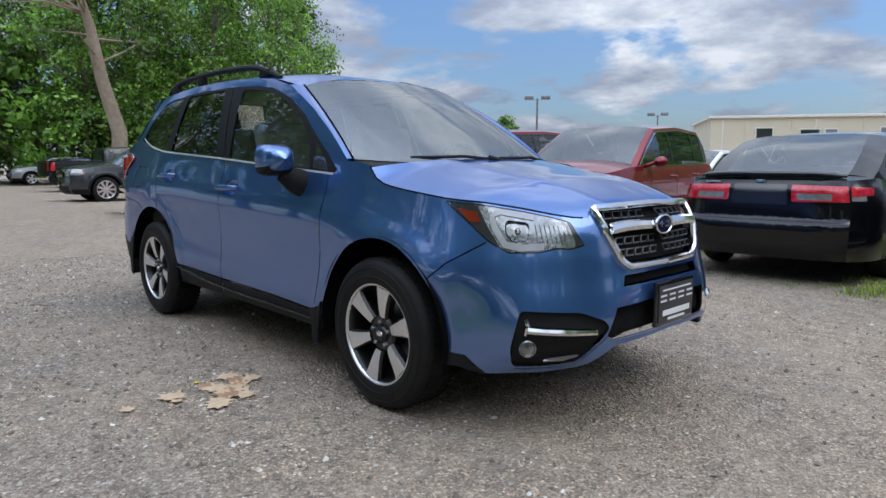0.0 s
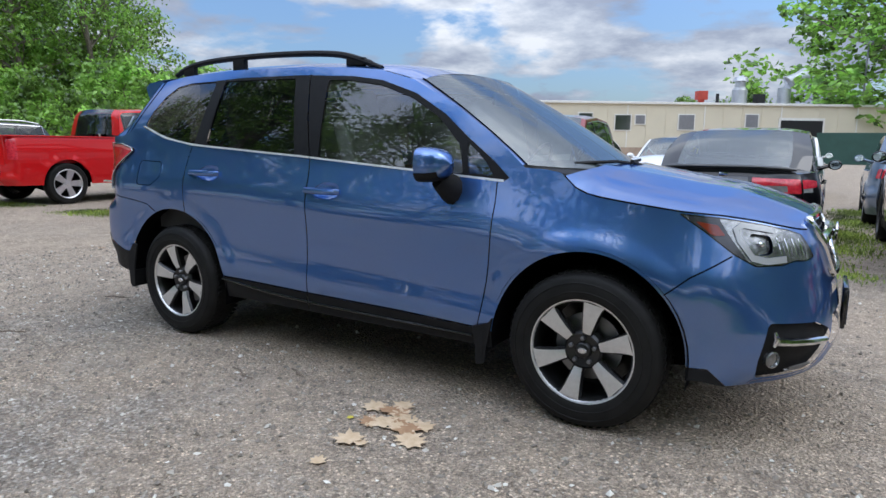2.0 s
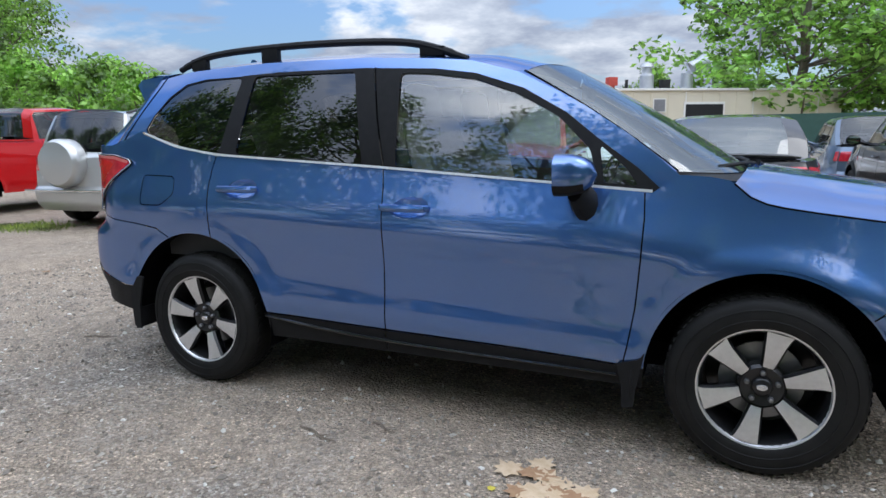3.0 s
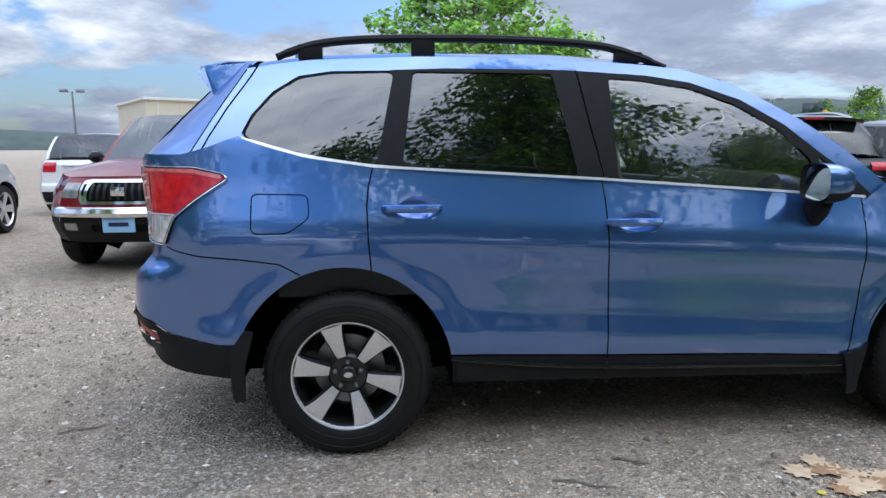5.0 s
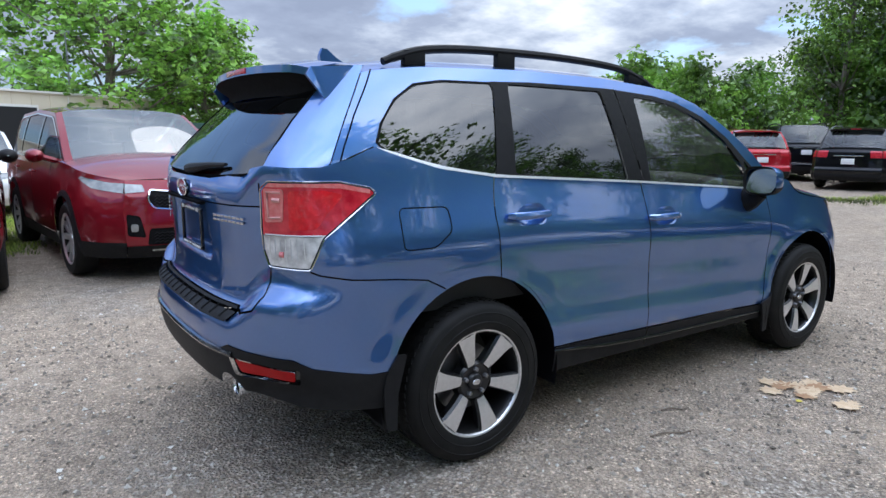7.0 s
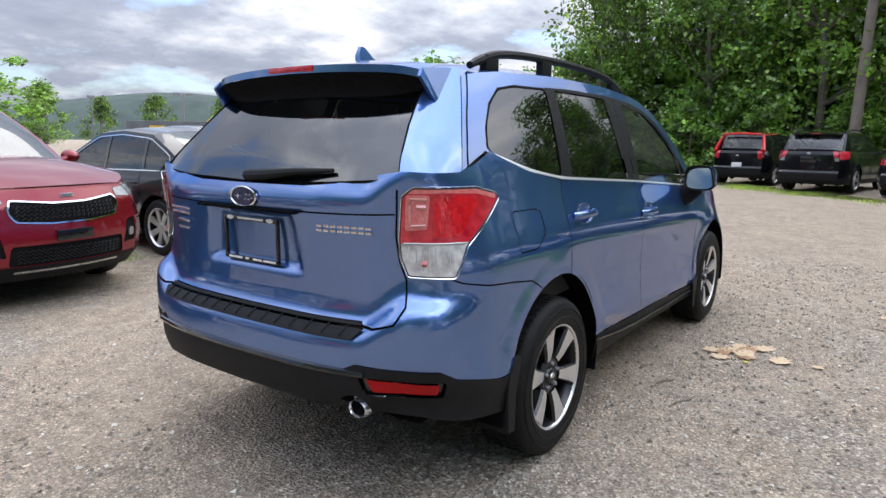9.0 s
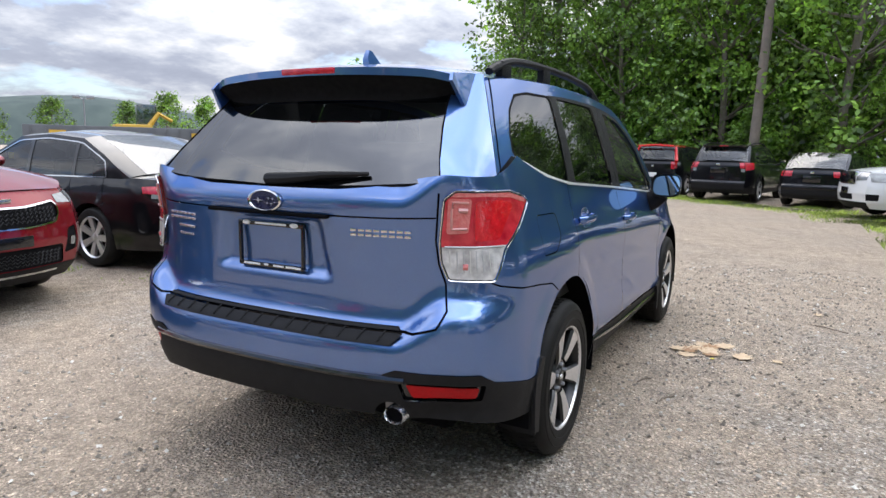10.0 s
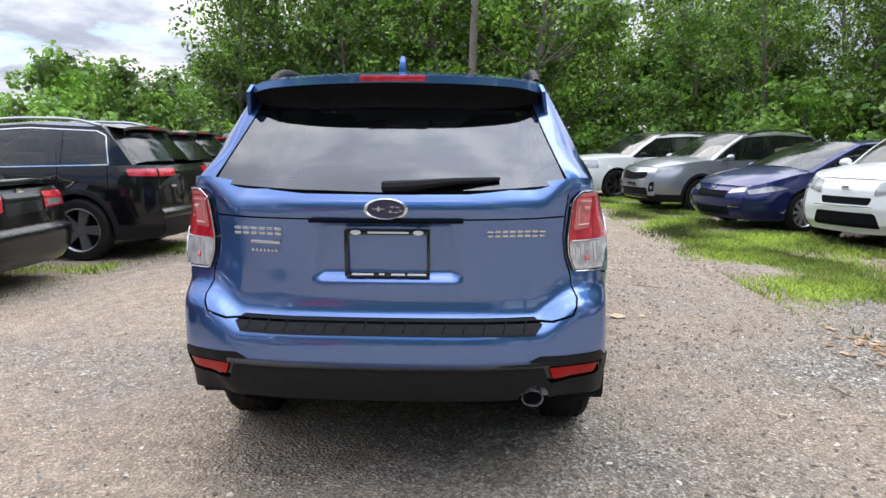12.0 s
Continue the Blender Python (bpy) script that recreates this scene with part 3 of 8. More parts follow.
for side in (0, 1):
    up = lambda q: q if side == 0 else q.mirrored()
    gp = lambda s, z, d=.019: tuple(lower(np.array([s]), np.array([z]), d)[0])
    guide = [(.815, 1.16), (.752, 1.162), (.748, 1.115), (.750, 1.072), (.812, 1.074)]
    part("light_guide", up(Geo().tube([gp(s, z) for s, z in dense(guide, .02, False)], .0045, 5)), PALE_GUIDE, tails[side], "pale bracket-shaped light guide")
    part("light_guide", up(Geo().tube([gp(.775, 1.135), gp(.812, 1.134)], .008, 5)), PALE_GUIDE, tails[side])
    for k in range(7):
        s = .745 + .028 * k
        part("lens_rib", up(Geo().tube([gp(s, 1.0, .016), gp(s + .004, .925 + .006 * (k > 5), .016)], .0022, 4)), DRL if k % 3 else TRIM_GREY, tails[side])
    part("reverse_bulb", up(Geo().tube([gp(.80, .945, .012), gp(.822, .945, .012)], .012, 8)), PALE_RED, tails[side], "small reddish bulb")
    part("lens_divider", up(Geo().tube([gp(s, 1.012, .0165) for s in np.linspace(.725, .98, 10)], .0035, 5)), DRL, tails[side])

# head lamps: bright reflector bowl under a clear front, amber corner, dark lower bezel
cuts = cut_sheet(head, [("rim", seam(list(head) + [head[0]], .010)), ("drl", seam([(5.06, .897), (4.90, .918), (4.865, .900), (4.88, .86), (4.935, .792), (5.0, .780), (5.10, .786)], .026)), ("bowl", rounded([(4.925, .885), (5.04, .875), (5.035, .805), (4.965, .800), (4.93, .83)], .025)), ("amber", rounded([(4.70, .928), (4.79, .915), (4.82, .875), (4.77, .875)], .008)), ("dark", [(4.80, .93), (4.845, .865), (4.905, .79), (4.95, .75), (4.90, .74), (4.7, .9), (4.66, .955), (4.8, .96)]),
                        ("dark", [(5.215, .88), (5.30, .88), (5.32, .76), (5.24, .76), (5.245, .80)])], (.02, .02), .015)
heads = put_skin("head_lamp", lower, cuts["rest"], LAMP_BRIGHT, car, .004, "bright clear headlamp with an amber corner")
for key, name, mat, depth in (("amber", "amber_corner", AMBER, .006), ("dark", "lamp_bezel", LAMP_DARK, .003), ("rim", "lamp_seal", GLOSS_BLACK, .002), ("drl", "light_guide", DRL, .009), ("bowl", "reflector_bowl", LAMP_BRIGHT, -.016)):
    for bit in islands(cuts[key]):
        for side, ob in enumerate(put_skin(name, lower, bit, mat, None, depth)):
            ob.parent = heads[side]
for side in (0, 1):
    for k in range(8):
        s = 5.065 + .021 * k
        rib = Geo().tube([tuple(lower(np.array([s + .012 * q]), np.array([.868 - .012 * (s - 5.06) * 5 - .066 * q]), .005)[0]) for q in (0, .5, 1)], .0024, 4)
        part("reflector_rib", rib if side == 0 else rib.mirrored(), LAMP_BRIGHT if k % 2 else CHROME, heads[side])
    c = Vector(lower(np.array([4.985]), np.array([.842]), -.006)[0])
    bulb = Geo().lathe([(0, .012), (.008, .009), (.012, 0)], look(c, c + Vector((-.7, .7, 0))), 10)
    part("bulb", bulb if side == 0 else bulb.mirrored(), CHROME, heads[side])

# hood, one crowned sheet between the fender tops
CROWN = np.array([(4.0, .03), (4.132, .040), (4.150, .060), (4.172, .077), (4.200, .090), (4.235, .101), (4.28, .107), (4.42, .108), (4.64, .102), (5.02, .080), (5.24, .068), (5.345, .055), (5.375, .022), (5.5, .008), (END, .0)])
tops = np.array(TOP)
rows = []
for s in np.concatenate([np.linspace(4.135, 5.34, 44), np.linspace(5.36, END - .02, 14)]):
    zt = np.interp(s, tops[:, 0], tops[:, 1])
    p = lower(np.array([s]), np.array([zt]))[0]
    c = np.interp(s, CROWN[:, 0], CROWN[:, 1])
    row = []
    for k in np.linspace(-1, 1, 33):
        y = p[1] * -k
        crease = .006 * math.exp(-((abs(y) - (.30 + .10 * (2.1 - p[0]))) / .05)**2) * min(1, c / .06)
        bow = .07 * (1 - k * k) * (1 - smooth(4.13, 4.6, s))
        row.append((p[0] + bow, y, zt + c * (1 - abs(k)**2.6) + crease))
    rows.append(row)
part("hood", Geo().grid(rows, flip=True), BLUE, car, "long blue hood with two soft creases", 60, fix=False)
for side in (1, -1):
    line = [(rows[i][0][0], rows[i][0][1] * (1 if side > 0 else -1), rows[i][0][2] + .001) for i in range(0, 44, 2)]
    part("hood_gap", Geo().tube(line, .0035, 5), SEAM, car, "dark gap along the hood")

# grille: chrome frame, black mesh, wing bar and badge
def gpt(s, z, d):
    s = min(s, END)
    return tuple(lower(np.array([s]), np.array([z]), d)[0])


g = Geo()
outer = [p for p in dense(grille, .02) if p[0] < END - .004]
i0 = max(range(len(outer)), key=lambda i: math.hypot(outer[i][0] - outer[i - 1][0], outer[i][1] - outer[i - 1][1]))
outer = outer[i0:] + outer[:i0]
half = [Vector(gpt(s, z, .006)) for s, z in outer]
if half[0].z < half[-1].z:
    half.reverse()
loop = [tuple(p) for p in half] + [(p.x, -p.y, p.z) for p in reversed(half)]
part("grille_frame", Geo().tube(loop + [loop[0], loop[1]], .016, 8, caps=False), CHROME, car, "bright chrome grille frame")
g = Geo()
zz = np.linspace(.70, .925, 8)
rows = []
for z in zz:
    smin = np.interp(z, [.69, .72, .83, .925], [5.53, .0 + 5.49, 5.425, 5.39])
    right = [Vector(gpt(s, z, -.035)) for s in np.linspace(smin, END, 12)]
    rows.append([tuple(p) for p in right] + [(p.x, -p.y, p.z) for p in reversed(right[:-1])])
part("grille_back", Geo().grid(rows), MATT_BLACK, car, "dark grille backing", fix=False)
DARK_GRILLE = material("grille_mesh_grey", (.075, .075, .08), .4, .4)
for z, h in ((.893, 0), (.79, 0), (.742, 0)):
    for side in (1, -1):
        g = Geo()
        for k in range(5):
            s0 = 5.45 + .060 * k + (.03 if z < .8 else 0)
            if s0 + .05 > END - .02:
                continue
            cell = [(s0, z - .013), (s0 + .05, z - .013), (s0 + .062, z + .013), (s0 + .012, z + .013), (s0, z - .013)]
            g.tube([gpt(a, b, -.012) for a, b in cell], .0038, 4)
        part("grille_bar", g if side > 0 else g.mirrored(), DARK_GRILLE, car, "dark grey grille lattice")
wing = [Vector(gpt(s, z, .004)) for s, z in ((5.44, .842), (5.55, .85), (5.66, .85), (5.72, .848), (END, .846))]
part("grille_wing", Geo().tube([tuple(p) for p in wing] + [(p.x, -p.y, p.z) for p in reversed(wing[:-1])], .027, 8, squash=.9), CHROME, car, "chrome wing bar across the grille")


def oval_badge(name, m, a, b, parent):
    """An oval badge with a blue field and pale stars, in the plane of m."""
    body = part(name, Geo().lathe([(1.0, -.1), (1.0, .5), (.9, .7), (.86, .5), (.84, .35), (0, .35)], m @ Matrix.Diagonal((a, b, .012, 1)), 28), CHROME, parent, "oval badge with pale stars on dark blue")
    part("badge_field", Geo().lathe([(.84, .40), (0, .42)], m @ Matrix.Diagonal((a, b, .012, 1)), 24), BADGE_BLUE, body)
    for u, v, r in ((-.32, .02, .30), (.30, .22, .16), (.55, .18, .13), (.22, -.22, .15), (.48, -.26, .15), (.68, -.12, .12)):
        pts = []
        for k in range(8):
            q = r if k % 2 == 0 else r * .22
            pts.append((u + q * math.cos(k * math.pi / 4) * 1.2, v + q * math.sin(k * math.pi / 4)))
        part("badge_star", Geo().slab(pts, lambda p, q, d: m @ Vector((p * a, q * b, .0085 + d)), .002), LETTER, body)


BADGE_BLUE = material("badge_blue", (.01, .014, .06), .2, .2, .8)
oval_badge("front_badge", pose(2.215, 0, .846, 90, 0, 90), .074, .042, car)

# front plate holder with a dealer card, unreadable lines as bars
plate = part("front_plate_bracket", Geo().box(2.275, 0, .52, .02, .33, .19, .008), GLOSS_BLACK, car, "black plate bracket with a dealer card")
CARD = material("dealer_card", (.045, .045, .05), .5, grain=.3, grain_scale=60)
part("dealer_card", Geo().box(2.288, 0, .52, .004, .30, .155, .001), CARD, plate)
g = Geo()
for zc, w, h in ((.578, .25, .006), (.480, .24, .024), (.452, .15, .010)):
    g.box(2.291, 0, zc, .002, w, h)
for k in range(8):
    g.box(2.291, -.115 + .077 * (k % 4), .555 - .022 * (k // 4), .002, .05, .008)
part("card_print", g, WHITE_MARK, plate, "pale unreadable print")

# fog lamp pockets: chrome blade and round lamp
for side in (1, -1):
    flip = (lambda q: q) if side > 0 else (lambda q: q.mirrored())
    blade = [gpt(s, z, .008) for s, z in ((5.035, .472), (5.10, .466), (5.20, .461), (5.31, .454))]
    part("chrome_blade", flip(Geo().tube(blade, [.017, .016, .016, .013], 8, squash=1.0).tube([gpt(5.028, .51, .004), gpt(5.036, .482, .008), gpt(5.026, .45, .004)], [.007, .011, .006], 6)), CHROME, car, "chrome blade in the fog lamp pocket")
    c = Vector(gpt(5.036, .392, -.016))
    part("fog_lamp", flip(Geo().lathe([(.034, -.01), (.034, .010), (.029, .013), (.026, .006), (0, .010)], look(c, c - Vector((.75, -.66, 0))), 20)), LAMP_BRIGHT, car, "round clear fog lamp")
    part("pocket_rib", flip(Geo().tube([gpt(5.10, .345, .0), gpt(5.18, .347, .0), gpt(5.24, .362, .0), gpt(5.12, .352, .0)], .005, 5)), STEEL, car)

# ---- cabin: pillars, side glass, windscreen, roof ----
ZTOP = np.array([(-1.72, 1.592), (-1.60, 1.612), (-1.45, 1.628), (-1.0, 1.642), (-.4, 1.636), (-.05, 1.613), (.11, 1.597), (.33, 1.537), (.50, 1.452), (.62, 1.388), (.8, 1.272), (.90, 1.195), (1.0, 1.112)])


def cabin(x, z, depth=0.0):
    x, z = np.asarray(x, float), np.asarray(z, float)
    return np.stack([x, cabin_y(x, z) - depth, z], -1)


seam_x = lambda z: np.interp(z, [1.20, 1.40, 1.62], [-1.955, -1.838, -1.70])
side_edge = [(float(seam_x(z)), z) for z in np.linspace(1.245, 1.59, 8)]
side_bound = [(x, z + .0) for x, z in BELT] + [(1.0, 1.112)] + [tuple(p) for p in ZTOP[::-1][1:]] + side_edge[::-1]
q_glass = rounded([(-1.715, 1.325), (-1.69, 1.305), (-1.60, 1.278), (-1.45, 1.24), (-1.19, 1.20), (-1.115, 1.575), (-1.37, 1.572), (-1.50, 1.552), (-1.60, 1.49), (-1.68, 1.40)], .03)
r_glass = rounded([(-1.085, 1.20), (-.365, 1.152), (-.455, 1.572), (-1.035, 1.578)], .02)
f_glass = rounded([(-.195, 1.14), (.69, 1.080), (.655, 1.215), (.52, 1.345), (.34, 1.445), (.14, 1.515), (-.08, 1.548), (-.215, 1.556)], .02)
v_glass = rounded([(.715, 1.085), (.845, 1.076), (.80, 1.14), (.70, 1.225), (.695, 1.215)], .01)
black = [(-1.235, 1.0), (-1.19, 1.25), (-1.125, 1.585), (-.9, 1.592), (-.4, 1.588), (-.05, 1.568), (.14, 1.54), (.36, 1.468), (.55, 1.362), (.70, 1.245), (.84, 1.145), (.935, 1.06), (.90, 1.0)]
q_rim = [(-1.725, 1.328), (-1.696, 1.296), (-1.61, 1.268), (-1.46, 1.228), (-1.15, 1.18), (-1.10, 1.583), (-1.37, 1.580), (-1.505, 1.560), (-1.608, 1.495), (-1.690, 1.40)]
chrome_line = seam([(x, float(np.interp(x, *BELT_SOFT)) + .004) for x in np.linspace(-1.725, .90, 70)], .013)
pieces = cut_sheet(side_bound, [("chrome", chrome_line), ("q", q_glass), ("r", r_glass), ("f", f_glass), ("v", v_glass), ("gap", seam([(-.25, 1.13), (-.305, 1.35), (-.352, 1.588)], .008)),
                                ("gap", seam(side_edge, .010)), ("black", black), ("rim", q_rim)], (.05, .04), .025)
for key, name, mat, depth, label in (("rest", "body_side_frame", BLUE, 0, "blue roof pillar"), ("black", "window_frame", BLACK_PLASTIC, .002, "black window pillars"), ("rim", "window_frame", MATT_BLACK, .001, ""), ("chrome", "belt_moulding", BRIGHT_TRIM, .006, "chrome belt moulding"),
                                     ("q", "quarter_window", SIDE_PRIVACY, -.003, "dark quarter window"), ("r", "rear_side_window", SIDE_PRIVACY, -.006, "dark privacy glass"), ("f", "front_side_window", CLEAR_GLASS, -.006, "clear side glass"),
                                     ("v", "vent_window", CLEAR_GLASS, -.004, ""), ("gap", "door_gap", SEAM, -.003, "")):
    if key in pieces:
        for ob in [o for bit in islands(pieces[key]) for o in put_skin(name, cabin, bit, mat, car, depth, label)]:
            if "window" in name and name != "window_frame":
                ob.visible_shadow = False

zr = np.linspace(1.225, 1.62, 14)
gx = np.interp(zr, [1.22, 1.30, 1.40, 1.5, 1.62], [-2.125, -2.075, -1.99, -1.89, -1.76])
gy = np.interp(zr, [1.22, 1.30, 1.40, 1.5, 1.62], [-.665, -.632, -.592, -.558, -.53])
rows = []
for z, x1, y1 in zip(zr, gx, gy):
    a = np.array([float(seam_x(z)), float(cabin_y(seam_x(z), z)), z])
    b = np.array([x1, y1, z])
    # the lowest row lies on the body; its rounding fades upwards
    ss = np.linspace(.3, 1.8, 1500)
    body = lower(ss, np.full(1500, 1.225))
    p0, p1 = np.array([float(seam_x(1.225)), float(cabin_y(seam_x(1.225), 1.225)), 1.225]), np.array([gx[0], gy[0], 1.225])
    sa, sb = (ss[np.argmin(np.hypot(body[:, 0] - p[0], body[:, 1] - p[1]))] for p in (p0, p1))
    tt = np.linspace(0, 1, 14)
    on_body = lower(sa + (sb - sa) * tt, np.full(14, 1.225), -.003)
    chord = p0 + (p1 - p0) * tt[:, None]
    round_ = on_body - (on_body[0] + (on_body[-1] - on_body[0]) * tt[:, None])
    fade = 1 - float(smooth(1.225, 1.36, z))
    dev = (on_body - chord) * fade + round_ * (1 - fade) * .28
    rows.append([tuple(a * (1 - t) + b * t + d) for t, d in zip(tt, dev)])
for side in (1, -1):
    q = [[(x, y * side, z) for x, y, z in r] for r in rows]
    part("tailgate_frame", Geo().grid(q, flip=side < 0), BLUE, car, "blue frame of the tailgate glass", 80)
bow = np.interp(zr, [1.22, 1.5, 1.62], [.075, .05, .03])
low = np.array([np.interp(abs(k), [0, .55, 1], [-.03, -.02, 0]) for k in np.linspace(-1, 1, 17)])
rows = [[(x1 - b * (1 - k * k) - .024 * math.sin(.87 * math.pi * min(1, max(0, (abs(k) - .35) / .65))) * max(0, 1 - i / 5), y1 * k * -1, z + d * (1 - i / 13)) for k, d in zip(np.linspace(-1, 1, 17), low)] for i, (z, x1, y1, b) in enumerate(zip(zr, gx, gy, bow))]
for side in (1, -1):
    edge = [tuple(cabin(np.array([x]), np.array([z]), .0005)[0]) for x, z in ((-1.672, 1.605), (-1.695, 1.565), (-1.722, 1.523), (-1.755, 1.475), (-1.788, 1.426), (-1.820, 1.370), (-1.853, 1.314), (-1.880, 1.260), (-1.906, 1.203))]
    part("tailgate_gap", Geo().tube([(x, y * side, z) for x, y, z in edge], .0032, 5), SEAM, car, "dark gap down the tailgate's edge")
rg = part("rear_window", Geo().grid(rows), PRIVACY, car, "dark tailgate glass", 80)
rg.visible_shadow = False
part("glass_seal", Geo().grid([rows[0], [(x + .012, y, z - .02) for x, y, z in rows[0]], [(x + .05, y, z - .07) for x, y, z in rows[0]]]), MATT_BLACK, car, "black seal under the tailgate glass")
for k in (0, 16):
    part("glass_gap", Geo().tube([r[k] for r in rows], .0035, 5), SEAM, car)

ws = curve([(.985, -.742, 1.128), (1.10, -.62, 1.117), (1.22, -.38, 1.107), (1.27, 0, 1.103)], 14)
wt = curve([(.335, -.598, 1.545), (.385, -.45, 1.578), (.42, -.22, 1.594), (.43, 0, 1.599)], 14)
rows = []
for t in np.linspace(0, 1, 12):
    half = [a * (1 - t) + b * t + np.array([.35, 0, .5]) * .10 * t * (1 - t) for a, b in zip(ws, wt)]
    rows.append([tuple(p) for p in half] + [(p[0], -p[1], p[2]) for p in half[-2::-1]])
sh = part("windscreen", Geo().grid(rows), SHIELD, car, "raked windscreen reflecting the sky", 80)
sh.visible_shadow = False
for side in (1, -1):
    a_rows = []
    for i in range(12):
        p = np.array(rows[i][0])
        x = float(np.interp(p[2], ZTOP[::-1][:9, 1], ZTOP[::-1][:9, 0]))
        e = np.array([x, float(cabin_y(x, p[2])), p[2]])
        e[0] -= .004
        a_rows.append([tuple((e * (1 - t) + p * t + np.array([.3, -.5, .5]) * .02 * t * (1 - t)) * (1, side, 1)) for t in np.linspace(0, 1, 5)])
    part("windscreen_pillar", Geo().grid(a_rows), BLUE, car, "", 80)
    part("windscreen_gap", Geo().tube([(r[0][0], r[0][1] * side, r[0][2] + .002) for r in rows], .005, 5), SEAM, car)
band = [tuple(np.array(rows[0][i]) * (1, 1, 1) + np.array((-.004, 0, .006))) for i in range(len(rows[0]))]
cowl = [[(p[0] - .01, p[1], p[2] - .004), (p[0] + .05, p[1] * 1.0, p[2] - .012), (p[0] + .12, p[1] * 1.03, p[2] - .03)] for p in rows[0]]
part("cowl", Geo().grid(cowl), BLACK_PLASTIC, car, "black cowl under the windscreen")
for y0, y1 in ((.62, .02), (.02, -.50)):
    x_of = lambda y: 1.27 - .29 * (y / .74)**2
    g = Geo().tube([(x_of(y0) + .03, y0, 1.122), (x_of((y0 + y1) / 2) + .01, (y0 + y1) / 2, 1.142), (x_of(y1) - .01, y1, 1.135)], .009, 6).tube([(x_of(y0) + .05, y0, 1.11), (x_of(y0) + .02, y0 - .12, 1.138)], .013, 6)
    part("wiper", g, BLACK_PLASTIC, car, "black windscreen wiper")

rows = []
xs = np.concatenate([np.linspace(-1.72, .2, 26), [.27, .335]])
for i, x in enumerate(xs):
    zt = float(np.interp(x, ZTOP[:, 0], ZTOP[:, 1]))
    y = float(cabin_y(x, zt))
    f = smooth(-.2, .335, x)
    yw, c = abs(y) * (1 - f) + .598 * f, .055
    if x > .3:
        yw = .598
    rows.append([(x + .095 * f * (1 - k * k), k * yw * -1, zt + (.008 if x > .3 else 0) + c * (1 - abs(k)**4)) for k in np.linspace(-1, 1, 25)])
part("roof", Geo().grid(rows, flip=True), BLUE, car, "blue roof skin", 60)

# spoiler with high brake lamp
tip = curve([(-1.90, -.575, 1.60), (-1.945, -.48, 1.617), (-1.985, -.25, 1.628), (-1.995, 0, 1.632)], 10)
base = curve([(-1.685, -.585, 1.622), (-1.69, -.48, 1.640), (-1.69, -.25, 1.658), (-1.69, 0, 1.664)], 10)
full = lambda c: [tuple(p) for p in c] + [(p[0], -p[1], p[2]) for p in c[-2::-1]]
under = curve([(-1.855, -.566, 1.505), (-1.885, -.45, 1.502), (-1.915, -.25, 1.512), (-1.925, 0, 1.515)], 10)
thick = np.array([0, 0, -.028])
mid = base * .45 + tip * .55 + np.array([0, 0, .012])
spo = part("spoiler", Geo().grid([full(base), full(mid), full(tip), full(tip + thick)]), BLUE, car, "blue roof spoiler with a black underside", 60)
part("spoiler_underside", Geo().grid([full(tip + thick + np.array([.004, 0, 0])), full(under * .5 + (tip + thick) * .5 + np.array([.03, 0, 0])), full(under)]), MATT_BLACK, spo, "black underside", 60)
for side in (1, -1):
    fin = [(-1.685, -.592, 1.622), (-1.90, -.585, 1.605), (-1.925, -.595, 1.575), (-1.862, -.615, 1.49), (-1.84, -.618, 1.49)]
    inn = [(x, y + .014, z) for x, y, z in fin]
    g = Geo().add(fin + inn, [(0, 1, 2, 3, 4), (9, 8, 7, 6, 5)] + [(i, i + 5, (i + 1) % 5 + 5, (i + 1) % 5) for i in range(5)])
    part("spoiler_fin", g if side > 0 else g.mirrored(), BLUE, spo, "", 30)
part("high_brake_lamp", Geo().box(-1.987, .0, 1.620, .02, .26, .026, .008), RED_LENS, spo, "red high brake lamp")
fin = [(-1.46, 1.68), (-1.60, 1.665), (-1.605, 1.72), (-1.59, 1.755), (-1.565, 1.752), (-1.52, 1.715)]
g = Geo().slab(fin, lambda u, v, d: (u, (.012 if d == 0 else -.012) * (1.7 - (v - 1.66) * 10), v), .01)
part("antenna_fin", g, BLUE, car, "blue shark fin antenna")

# roof rails
RAIL = [(-1.60, 1.642), (-1.53, 1.668), (-1.42, 1.698), (-1.25, 1.715), (-1.0, 1.722), (-.7, 1.722), (-.4, 1.713), (-.2, 1.695), (-.05, 1.655), (.07, 1.612)]
for side in (1, -1):
    ym = lambda x: -.605 + .02 * abs(x + .75)
    pts = [(x, ym(x), z) for x, z in RAIL]
    pts = [tuple(p) for p in curve(pts, 40)]
    g = Geo().tube(pts, [.018] * 3 + [.021] * 34 + [.016] * 3, 8, squash=.85)
    for x, w in ((-.99, .10), (-1.46, .10), (-.10, .12)):
        z = float(np.interp(x, [p[0] for p in RAIL], [p[1] for p in RAIL]))
        g.box(x, ym(x), (z + 1.63) / 2 + .004, w, .034, max(.03, z - 1.625), .006)
    part("roof_rail", g if side > 0 else g.mirrored(), BLACK_PLASTIC, car, "black roof rail on three feet")

# door handles, mirrors, mud flaps
def dish(s, z, depth=0.0):
    """The body side with a hollow behind each door handle."""
    deep = 0
    for cx, cz in CUPS:
        sc = s_of_x(cx + .022, cz)
        deep = deep + .015 * np.clip(1 - ((s - sc) / .092)**2 - ((z - cz) / .048)**2, 0, 1)**.6
    return lower(s, z, depth - deep)


